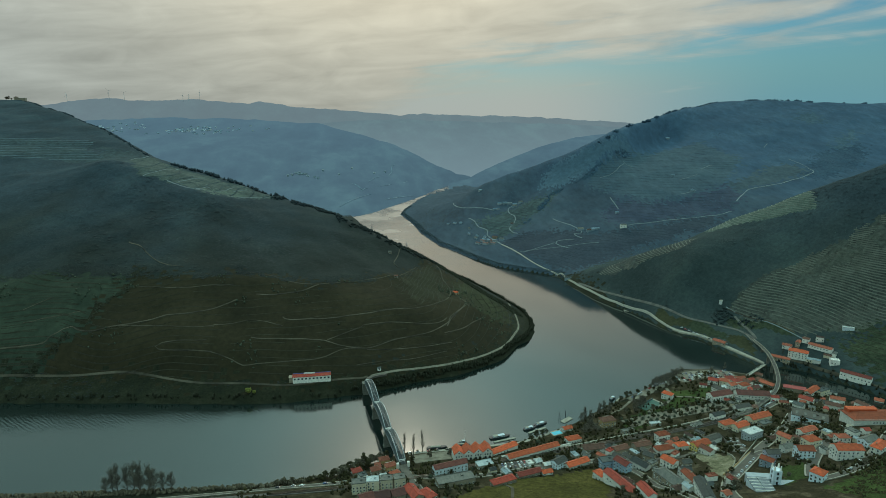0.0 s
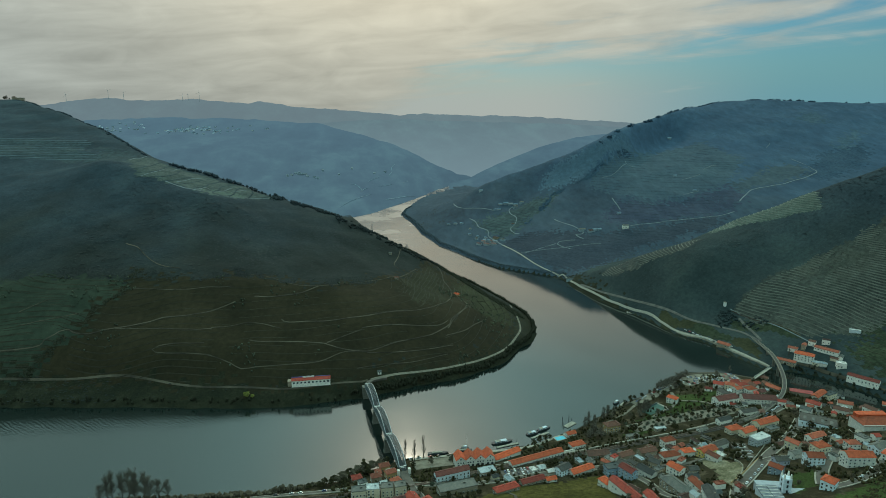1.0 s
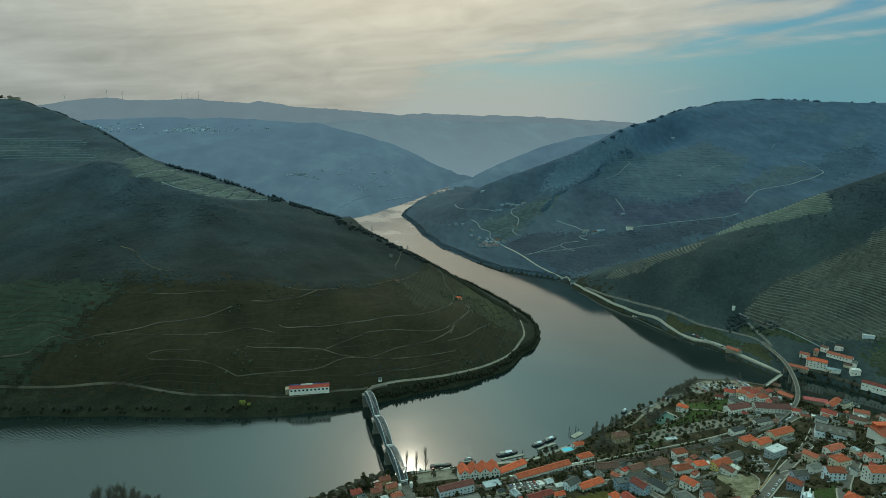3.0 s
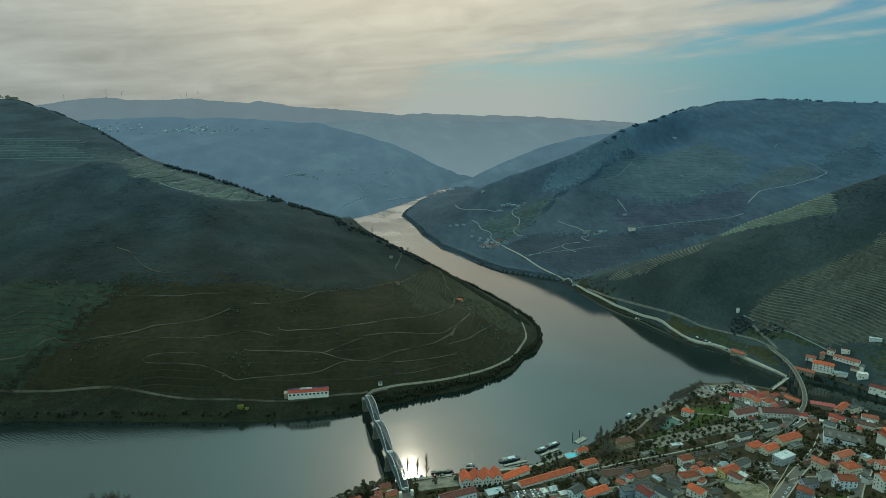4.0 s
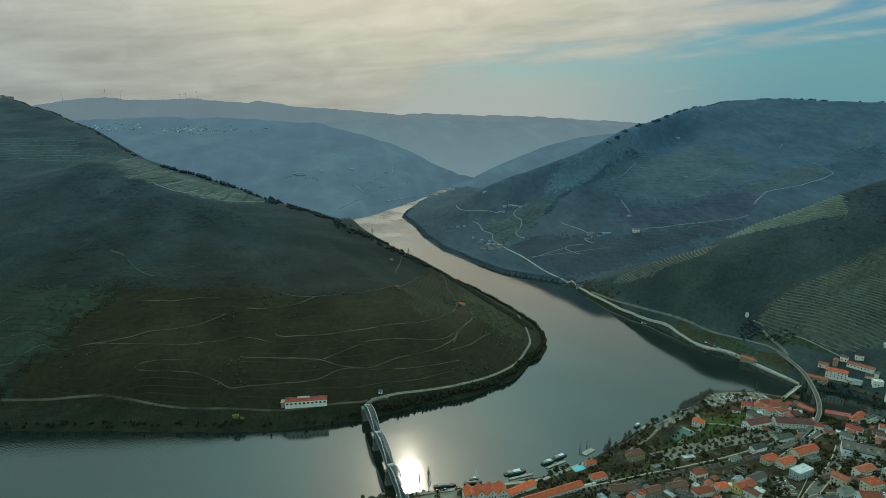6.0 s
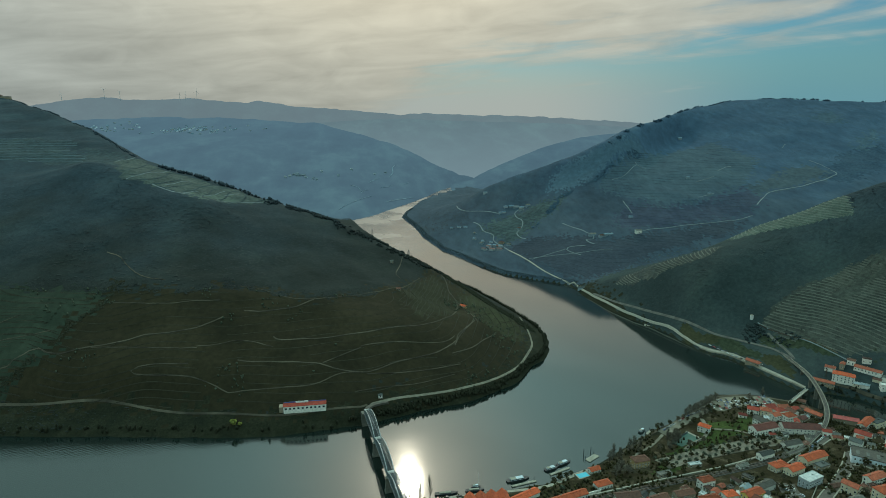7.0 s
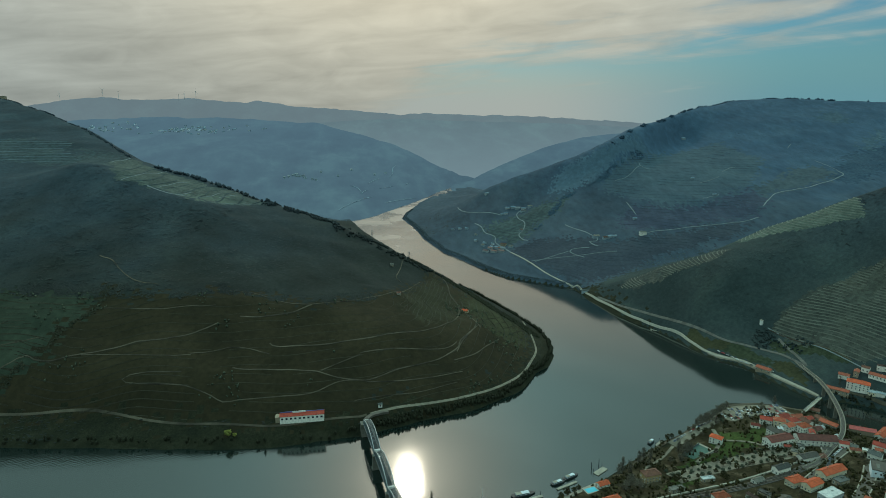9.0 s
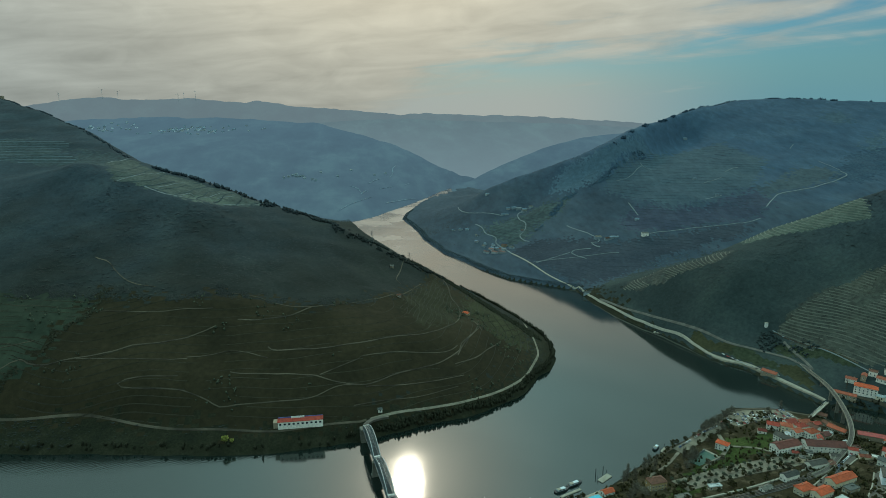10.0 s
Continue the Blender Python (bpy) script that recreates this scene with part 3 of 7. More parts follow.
def height(x, y):
    """The land's height at places given as arrays or numbers."""
    x, y = np.asarray(x, float), np.asarray(y, float)
    r = np.clip((y - GY0) / GSTEP, 0, LAND.shape[0] - 1.001)
    c = np.clip((x - GX0) / GSTEP, 0, LAND.shape[1] - 1.001)
    ri, ci = r.astype(int), c.astype(int)
    fr, fc = r - ri, c - ci
    z = LAND[ri, ci] * (1 - fr) * (1 - fc) + LAND[ri + 1, ci] * fr * (1 - fc) + LAND[ri, ci + 1] * (1 - fr) * fc + LAND[ri + 1, ci + 1] * fr * fc
    d = shore_distance(x, y) + 2.0 * value_noise(x / 23, y / 23, 5)
    rough = np.clip((z - 15) / 60, 0, 1) * np.clip((y - 560) / 150, 0, 1)
    z = z + rough * (5.0 * fractal(x, y, 170, 3, 11) + 1.6 * fractal(x, y, 42, 3, 21))
    steep = np.clip((y - 600) / 80, 0, 1) * np.clip((np.abs(x - 440) + np.abs(y - 690) - 90) / 40, 0, 1)
    s = np.clip(d / 11, 0, 1)
    s = s * s * (3 - 2 * s)
    steep = steep * np.where((x > 380) & (y < 1300), 0.25, 1.0)
    bank = 2.2 * np.clip(d / 4, 0, 1) + 4.0 * steep * np.clip(d / 9, 0, 1)
    z = np.maximum(z, 2.2 + 4.0 * steep) * s + bank * (1 - s)
    far = np.clip((y - 2500) / 200, 0, 1)
    z = z * (1 - far) + far * np.minimum(z, 6)
    return np.where(d < 0, np.maximum(d * 0.4, -4.0), z)


def ground(x, y):
    return float(height(np.array([x]), np.array([y]))[0])
# ---- end of land ----
def spaced(lo, hi, step, outer_lo, outer_hi):
    """Even steps from lo to hi, then ever wider ones to the outer limits."""
    mid = list(np.arange(lo, hi + 0.1, step))
    a, s = [lo], step
    while a[-1] > outer_lo:
        s *= 1.22
        a.append(a[-1] - s)
    b, s = [mid[-1]], step
    while b[-1] < outer_hi:
        s *= 1.22
        b.append(b[-1] + s)
    return np.array(a[:0:-1] + mid + b[1:])


def grid_mesh(name, X, Y, Zs):
    rows, cols = X.shape
    me = bpy.data.meshes.new(name)
    me.vertices.add(rows * cols)
    me.vertices.foreach_set("co", np.stack([X, Y, Zs], -1).astype(np.float32).ravel())
    k = np.arange(rows * cols).reshape(rows, cols)
    quads = np.stack([k[:-1, :-1], k[:-1, 1:], k[1:, 1:], k[1:, :-1]], -1).reshape(-1, 4)
    me.loops.add(quads.size)
    me.loops.foreach_set("vertex_index", quads.ravel().astype(np.int32))
    me.polygons.add(len(quads))
    me.polygons.foreach_set("loop_start", np.arange(0, quads.size, 4, dtype=np.int32))
    me.polygons.foreach_set("use_smooth", np.ones(len(quads), bool))
    me.update(calc_edges=True)
    return me, quads


def inside(px, py, polygon):
    hit = np.zeros(px.shape, bool)
    pts = np.array(polygon, float)
    for (ax, ay), (bx, by) in zip(pts, np.roll(pts, -1, 0)):
        hit ^= ((ay > py) != (by > py)) & (px < (bx - ax) * (py - ay) / ((by - ay) or 1e-9) + ax)
    return hit


def build_ground():
    xs, ys = spaced(-1150, 1750, 8, -4700, 4700), spaced(360, 2400, 8, -1500, 4900)
    xs, ys = (np.unique(np.r_[a, np.arange(lo, hi, 4)]) for a, lo, hi in ((xs, -154, 806), (ys, 360, 1000)))
    X, Y = np.meshgrid(xs, ys)
    me, quads = grid_mesh("ground", X, Y, height(X, Y))
    cx, cy = X.ravel()[quads].mean(1), Y.ravel()[quads].mean(1)
    cz = height(cx, cy)
    index = np.zeros(len(quads), np.int32)
    loose = np.random.default_rng(61).normal(0, 1, (2, len(quads)))  # frayed edges where one growth gives way to another
    for slot, cover in enumerate(COVERS):
        me.materials.append(cover[0])
        for zone in cover[1]:
            fray = 1.0 if zone in (TOWN, FIELD, LOT, STRIP, LOW_STRIP, RIGHT_TERRACES, BROW, BANK_GREEN, BANK_DRY, BRIDGE_GREEN, TERRACE_FOOT) or zone in GREENS else 9.0
            wob = 9 * value_noise(cx / 37, cy / 37, 3) + fray * loose[0], 9 * value_noise(cx / 37, cy / 37, 4) + fray * loose[1]
            index[inside(cx + wob[0], cy + wob[1], zone)] = slot
    index[(index == 0) & (shore_distance(cx, cy) < np.where(cx < -100, 70, 32)) & (cx < 700) & (cy < 1250)] = 1
    index[(cz < 1.2) & (cy < 1400)] = 1
    me.polygons.foreach_set("material_index", index)
    return tagged(new("ground", me), "river valley land with scrubby hills, vineyards and banks", "ground", kind="structure")
from mathutils.bvhtree import BVHTree

VINE_LOW = [(-640, 901), (-456, 900), (-376, 890), (-272, 876), (-223, 892), (-158, 884), (-93, 870), (-22, 914), (40, 985), (102, 1149), (129, 1068), (164, 1044), (212, 989), (225, 934), (215, 883), (174, 815), (109, 752), (17, 722), (-57, 708), (-125, 702), (-233, 716), (-340, 735), (-640, 765)]
VINE_GREEN = [(-640, 901), (-531, 901), (-456, 900), (-376, 890), (-368, 858), (-391, 834), (-402, 802), (-412, 786), (-423, 766), (-447, 745), (-470, 750), (-640, 765)]
BROW = [(-516, 1317), (-538, 1362), (-530, 1440), (-499, 1423), (-455, 1378), (-401, 1345), (-338, 1318), (-276, 1282), (-244, 1272), (-205, 1240), (-259, 1193), (-293, 1169), (-336, 1160), (-348, 1155), (-395, 1180), (-428, 1190), (-454, 1193), (-470, 1210)]
UPPER_MEADOW = [(-650, 1480), (-585, 1480), (-522, 1425), (-505, 1270), (-539, 1275), (-622, 1395)]
TOP_TERRACES = [(-1300, 1560), (-874, 1541), (-804, 1546), (-700, 1532), (-672, 1502), (-690, 1478), (-623, 1414), (-604, 1368), (-728, 1391), (-800, 1387), (-1300, 1390)]
RIGHT_TERRACES = [(569, 863), (606, 872), (650, 880), (722, 880), (830, 850), (860, 730), (720, 712), (655, 726), (614, 745), (578, 802)]
STRIP = [(652, 1096), (690, 1072), (724, 1046), (758, 1018), (788, 994), (774, 956), (764, 947), (740, 967), (716, 985), (695, 1005), (672, 1026), (649, 1041), (638, 1059)]
LOW_STRIP = [(443, 1110), (458, 1128), (481, 1106), (518, 1074), (560, 1060), (600, 1064), (593, 1027), (568, 1015), (527, 1036), (493, 1051), (462, 1077)]
FAR_VINES = [(313, 1471), (383, 1491), (454, 1433), (514, 1365), (588, 1346), (698, 1345), (835, 1345), (800, 1300), (709, 1285), (593, 1263), (459, 1216), (408, 1223), (365, 1315), (339, 1395)]
FAR_PATCH = [(961, 1507), (1051, 1552), (1104, 1599), (1185, 1606), (1197, 1558), (1182, 1507), (1062, 1479), (998, 1470), (957, 1449)]
FAR_GREEN = [(264, 1674), (333, 1681), (433, 1688), (511, 1659), (507, 1629), (451, 1605), (395, 1568), (352, 1513), (319, 1516), (299, 1602)]
TOWN = [(-130, 380), (-130, 500), (-40, 512), (15, 545), (150, 556), (280, 628), (410, 712), (455, 712), (495, 690), (525, 650), (600, 570), (760, 460), (800, 330), (300, 330)]
FIELD = [(96, 458), (144, 462), (193, 470), (196, 427), (177, 380), (50, 380), (60, 425)]
GREENS = [[(344, 419), (368, 425), (350, 392), (323, 379)], [(362, 378), (398, 390), (430, 408), (520, 335), (345, 325), (345, 366)], [(330, 611), (365, 645), (401, 641), (390, 610), (342, 600)], [(251, 542), (271, 540), (300, 560), (330, 587), (345, 584), (361, 624), (340, 620), (284, 580)], [(378, 622), (405, 626), (420, 652), (400, 651)], [(334, 590), (338, 608), (346, 629), (362, 632), (354, 605), (345, 591)], [(388, 580), (388, 596), (412, 609), (424, 602), (408, 584)]]
LOT = [(299, 482), (315, 478), (325, 456), (319, 442), (291, 419), (286, 447)]
RIGHT_GREEN = [(640, 712), (676, 722), (712, 706), (800, 700), (840, 560), (640, 622), (627, 672)]
SPUR_GREEN = [(118, 978), (140, 1050), (165, 1035), (206, 985), (219, 930), (207, 880), (165, 893), (150, 935)]
BRIDGE_GREEN = [(535, 812), (548, 788), (546, 745), (533, 738), (526, 786)]
BANK_GREEN = [(492, 889), (521, 850), (535, 812), (528, 795), (514, 812), (496, 851)]
BANK_DRY = [(476, 938), (488, 915), (514, 865), (500, 850), (474, 893), (468, 922)]
TERRACE_FOOT = [(560, 858), (578, 820), (597, 774), (607, 748), (585, 764), (566, 802), (551, 835)]
FAR_BARE = [[(1420, 1916), (1476, 1953), (1523, 1934), (1481, 1857), (1430, 1861)], [(1384, 1671), (1430, 1726), (1506, 1760), (1550, 1775), (1487, 1714), (1385, 1649)]]
FAR_MEADOW = [(594, 1632), (769, 1784), (1062, 1888), (1086, 1679), (951, 1510), (751, 1453), (637, 1536)]
FAR_FALLOW = [(569, 1417), (626, 1509), (745, 1440), (948, 1493), (943, 1435), (887, 1379), (775, 1358), (598, 1368)]
FAR_FLANK = [(531, 1779), (655, 1768), (769, 1833), (798, 1811), (631, 1694), (528, 1679), (474, 1721)]
FAR_WOOD = [(1190, 1555), (1332, 1654), (1491, 1674), (1383, 1546), (1220, 1466), (1162, 1463)]
BROW_GREEN = [(-345, 1156), (-300, 1168), (-255, 1192), (-275, 1215), (-322, 1204)]
SPUR_VINES = [(39, 976), (95, 1097), (109, 1015), (114, 960), (98, 900), (64, 865), (25, 912)]
FAR_LAND = [(-4800, 2200), (-110, 2060), (60, 2300), (430, 3080), (500, 4900), (-4800, 4900)]
HILL_RIGHT = [(500, 4900), (430, 3080), (40, 2300), (40, 2100), (90, 1700), (150, 1450), (225, 1280), (330, 1215), (440, 1200), (800, 1250), (1100, 1250), (4800, 1250), (4800, 4900)]
HILL_NEAR = [(420, 1225), (430, 1000), (500, 720), (640, 560), (1000, 380), (4800, 300), (4800, 1250), (1100, 1250), (800, 1245)]
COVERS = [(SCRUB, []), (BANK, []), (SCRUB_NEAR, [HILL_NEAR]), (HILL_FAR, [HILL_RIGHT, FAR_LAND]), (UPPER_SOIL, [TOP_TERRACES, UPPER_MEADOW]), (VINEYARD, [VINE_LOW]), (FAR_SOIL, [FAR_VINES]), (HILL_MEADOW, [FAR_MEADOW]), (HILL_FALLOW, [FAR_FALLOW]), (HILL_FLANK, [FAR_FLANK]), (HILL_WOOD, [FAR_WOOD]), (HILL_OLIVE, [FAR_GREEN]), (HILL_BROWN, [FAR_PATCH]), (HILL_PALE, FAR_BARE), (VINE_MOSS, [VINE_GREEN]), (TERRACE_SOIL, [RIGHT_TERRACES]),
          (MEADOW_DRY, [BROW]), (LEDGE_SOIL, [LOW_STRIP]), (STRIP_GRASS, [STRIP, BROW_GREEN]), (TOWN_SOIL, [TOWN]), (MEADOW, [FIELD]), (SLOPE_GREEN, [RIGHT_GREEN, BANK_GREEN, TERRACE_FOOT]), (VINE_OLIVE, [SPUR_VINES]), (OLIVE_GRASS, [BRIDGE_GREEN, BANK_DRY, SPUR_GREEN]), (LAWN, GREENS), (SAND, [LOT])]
build_ground()
me = bpy.data.meshes.new("water")
me.from_pydata([(-4800, 300, 0), (4800, 300, 0), (4800, 4900, 0), (-4800, 4900, 0)], [], [(0, 1, 2, 3)])
me.materials.append(WATER)
tagged(new("water", me), "calm grey-green river reflecting the hills and sky", "river", kind="structure")


RANGES = []


def mountain_range(name, crest, foot, mat, label, rough=10.0, seed=0, cols=260, rows=26):
    """A far range: slopes with gullies from a foot line up to a crest line."""
    def along(line, t):
        pts = np.array(line, float)
        run = np.r_[0, np.cumsum(np.hypot(*np.diff(pts[:, :2], axis=0).T))]
        return np.stack([np.interp(t * run[-1], run, pts[:, k]) for k in range(3)], -1)
    t = np.linspace(0, 1, cols)
    top, low = along(crest, t), along(foot, t)
    f = np.linspace(0, 1, rows)[:, None, None]
    P = low[None] * (1 - f) + top[None] * f
    X, Y, Zs = P[..., 0], P[..., 1], P[..., 2]
    g = f[..., 0]
    Zs = low[None, :, 2] + (top[None, :, 2] - low[None, :, 2]) * g ** 0.85
    Zs = Zs + np.sin(g * math.pi) ** 0.7 * rough * 3 * fractal(X, Y * 0.6, 420, 5, seed) + rough * 0.35 * fractal(X, Y, 90, 4, seed + 9) * (0.4 + 0.6 * g)
    me, quads = grid_mesh(name, X, Y, Zs)
    me.materials.append(mat)
    RANGES.append(BVHTree.FromPolygons(np.stack([X, Y, Zs], -1).reshape(-1, 3).tolist(), quads.tolist()))
    return tagged(new(name, me), label, "mountains", kind="structure")


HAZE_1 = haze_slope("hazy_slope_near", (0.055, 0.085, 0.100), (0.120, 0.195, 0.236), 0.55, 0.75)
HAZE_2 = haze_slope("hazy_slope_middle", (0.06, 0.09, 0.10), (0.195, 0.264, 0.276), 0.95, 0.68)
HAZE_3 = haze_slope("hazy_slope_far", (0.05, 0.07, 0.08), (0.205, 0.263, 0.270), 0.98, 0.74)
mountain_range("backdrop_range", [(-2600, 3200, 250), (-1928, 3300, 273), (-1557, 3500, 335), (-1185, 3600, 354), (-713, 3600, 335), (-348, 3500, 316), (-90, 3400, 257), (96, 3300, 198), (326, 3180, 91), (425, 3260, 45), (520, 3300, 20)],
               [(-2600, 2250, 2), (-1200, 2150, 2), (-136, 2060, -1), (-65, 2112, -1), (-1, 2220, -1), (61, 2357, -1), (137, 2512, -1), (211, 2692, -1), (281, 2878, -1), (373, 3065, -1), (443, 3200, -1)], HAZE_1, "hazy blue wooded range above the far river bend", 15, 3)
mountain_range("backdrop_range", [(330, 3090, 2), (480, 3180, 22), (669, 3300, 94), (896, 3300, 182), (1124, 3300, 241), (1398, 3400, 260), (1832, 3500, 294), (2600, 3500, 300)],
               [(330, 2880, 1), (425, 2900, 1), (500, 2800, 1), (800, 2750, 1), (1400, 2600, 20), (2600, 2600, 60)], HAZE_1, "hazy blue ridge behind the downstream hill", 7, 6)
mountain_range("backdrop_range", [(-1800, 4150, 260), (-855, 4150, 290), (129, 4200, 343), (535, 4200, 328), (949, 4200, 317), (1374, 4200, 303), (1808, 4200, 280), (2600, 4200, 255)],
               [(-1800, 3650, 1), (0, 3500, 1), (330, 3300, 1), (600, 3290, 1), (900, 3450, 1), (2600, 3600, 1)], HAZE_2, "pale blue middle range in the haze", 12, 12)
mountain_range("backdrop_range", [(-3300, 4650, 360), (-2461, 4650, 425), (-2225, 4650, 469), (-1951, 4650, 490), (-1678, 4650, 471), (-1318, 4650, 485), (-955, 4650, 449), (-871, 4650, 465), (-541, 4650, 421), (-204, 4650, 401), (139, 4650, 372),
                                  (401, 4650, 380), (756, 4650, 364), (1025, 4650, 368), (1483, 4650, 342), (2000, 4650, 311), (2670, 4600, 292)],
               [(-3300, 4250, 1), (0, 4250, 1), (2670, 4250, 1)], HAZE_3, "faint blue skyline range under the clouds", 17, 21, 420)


def on_range(x, y, k=0):
    """The height of a far range at a place."""
    hit = RANGES[k].ray_cast(Vector((x, y, 2000)), Vector((0, 0, -1)))[0]
    return hit.z if hit else 0.0
# ---- building kit ----
class Shape:
    """Vertices and faces gathered piece by piece, to become one mesh."""

    def __init__(self):
        self.v, self.f, self.m = [], [], []

    def add(self, verts, faces, slot=0):
        k = len(self.v)
        self.v += [tuple(p) for p in verts]
        self.f += [tuple(i + k for i in f) for f in faces]
        self.m += [slot] * len(faces)
        return self

    def box(self, x, y, z, sx, sy, sz, turn=0.0, slot=0, taper=1.0):
        """A block standing on z, its middle at x, y; taper shrinks its top."""
        c, s = math.cos(radians(turn)), math.sin(radians(turn))
        pts = []
        for top, zz in ((1.0, z), (taper, z + sz)):
            for a, b in ((-1, -1), (1, -1), (1, 1), (-1, 1)):
                px, py = a * sx / 2 * top, b * sy / 2 * top
                pts.append((x + px * c - py * s, y + px * s + py * c, zz))
        return self.add(pts, [(0, 3, 2, 1), (4, 5, 6, 7), (0, 1, 5, 4), (1, 2, 6, 5), (2, 3, 7, 6), (3, 0, 4, 7)], slot)

    def bar(self, a, b, w, h=None, slot=0):
        """A beam from a to b."""
        a, b = Vector(a), Vector(b)
        d = (b - a).normalized()
        side = d.cross(Vector((0, 0, 1)))
        side = (side if side.length > 1e-3 else Vector((1, 0, 0))).normalized()
        up = side.cross(d).normalized()
        p, q = side * w / 2, up * (h or w) / 2
        pts = [e + s * p + t * q for e in (a, b) for s, t in ((-1, -1), (1, -1), (1, 1), (-1, 1))]
        return self.add(pts, [(0, 3, 2, 1), (4, 5, 6, 7), (0, 1, 5, 4), (1, 2, 6, 5), (2, 3, 7, 6), (3, 0, 4, 7)], slot)

    def tube(self, a, b, r0, r1, sides=6, slot=0):
        a, b = Vector(a), Vector(b)
        d = (b - a).normalized()
        side = d.cross(Vector((0, 0, 1)))
        side = (side if side.length > 1e-3 else Vector((1, 0, 0))).normalized()
        up = side.cross(d)
        ring = [(math.cos(2 * math.pi * k / sides), math.sin(2 * math.pi * k / sides)) for k in range(sides)]
        pts = [a + (side * c + up * s) * r0 for c, s in ring] + [b + (side * c + up * s) * r1 for c, s in ring]
        faces = [(k, (k + 1) % sides, sides + (k + 1) % sides, sides + k) for k in range(sides)]
        return self.add(pts, faces + [tuple(range(sides - 1, -1, -1)), tuple(range(sides, 2 * sides))], slot)

    def slab(self, points, width, thick, slot=0, raise_edges=0.0):
        """A band of some thickness along a line of places; its top runs through them."""
        pts = [Vector(p) for p in points]
        rows = []
        for k, p in enumerate(pts):
            d = (pts[min(k + 1, len(pts) - 1)] - pts[max(k - 1, 0)])
            n = Vector((-d.y, d.x, 0)).normalized() * width / 2
            rows.append((p + n, p - n, p - n - Vector((0, 0, thick)), p + n - Vector((0, 0, thick))))
        verts = [v for r in rows for v in r]
        faces = [(0, 3, 2, 1)]
        for k in range(len(rows) - 1):
            a, b = 4 * k, 4 * k + 4
            faces += [(a + i, a + (i + 1) % 4, b + (i + 1) % 4, b + i) for i in range(4)]
        e = 4 * (len(rows) - 1)
        return self.add(verts, faces + [(e, e + 1, e + 2, e + 3)], slot)

    def mesh(self, name, *mats, smooth=False):
        me = bpy.data.meshes.new(name)
        me.from_pydata(self.v, [], self.f)
        for m in mats:
            me.materials.append(m)
        if len(mats) > 1:
            me.polygons.foreach_set("material_index", np.array(self.m, np.int32))
        if smooth:
            me.polygons.foreach_set("use_smooth", np.ones(len(self.f), bool))
        me.update()
        return me


def part(name, shape, mat, parent, label="", at=None, smooth=False):
    """One mesh object under a thing or under a part."""
    data = shape if isinstance(shape, bpy.types.Mesh) else shape.mesh(name, *(mat if isinstance(mat, tuple) else (mat,)), smooth=smooth)
    ob = new(name, data)
    ob.parent = parent
    if at is not None:
        ob.matrix_basis = at
    return tagged(ob, label)


def thing(name, m, label, category, group=""):
    ob = tagged(new(name), label, category, group)
    ob.matrix_basis = m
    return ob


def smooth_line(points, step=6.0):
    """A curve through the given places, in even steps."""
    pts = [np.array(p, float) for p in points]
    pts = [2 * pts[0] - pts[1]] + pts + [2 * pts[-1] - pts[-2]]
    out = []
    for a, b, c, d in zip(pts, pts[1:], pts[2:], pts[3:]):
        n = max(1, int(np.hypot(*(c - b)[:2]) / step))
        for t in np.arange(n) / n:
            out.append(0.5 * (2 * b + (c - a) * t + (2 * a - 5 * b + 4 * c - d) * t * t + (3 * b - a - 3 * c + d) * t ** 3))
    return np.array(out + [pts[-2]])


ROAD_COUNT = [0]


def road(name, width, mat, label, *points, lift=0.45, kind="structure"):
    """A road or track laid over the land."""
    line = smooth_line(points)
    d = np.gradient(line, axis=0)
    n = np.stack([-d[:, 1], d[:, 0]], -1) / (np.hypot(*d.T)[:, None] + 1e-9)
    rim = []
    for f in (-0.5, 0.0, 0.5):
        p = line + n * width * f
        rim.append(np.c_[p, height(p[:, 0], p[:, 1])])
    up = lift + 0.013 * (ROAD_COUNT[0] % 7)
    ROAD_COUNT[0] += 1
    mid = np.maximum(rim[1][:, 2], (rim[0][:, 2] + rim[2][:, 2]) / 2)
    L, C, R = (np.c_[r[:, :2], z + up] for r, z in zip(rim, (rim[0][:, 2], mid, rim[2][:, 2])))
    sh = Shape()
    k = len(L)
    verts = np.concatenate([L, C, R, L - [0, 0, up + 0.6], R - [0, 0, up + 0.6]]).tolist()
    faces = []
    for i in range(k - 1):
        faces += [(i + 1, i, k + i, k + i + 1), (k + i + 1, k + i, 2 * k + i, 2 * k + i + 1), (i, i + 1, 3 * k + i + 1, 3 * k + i), (2 * k + i + 1, 2 * k + i, 4 * k + i, 4 * k + i + 1)]
    sh.add(verts, faces)
    return tagged(new(name, sh.mesh(name, mat)), label, name.replace("_", " "), kind=kind)


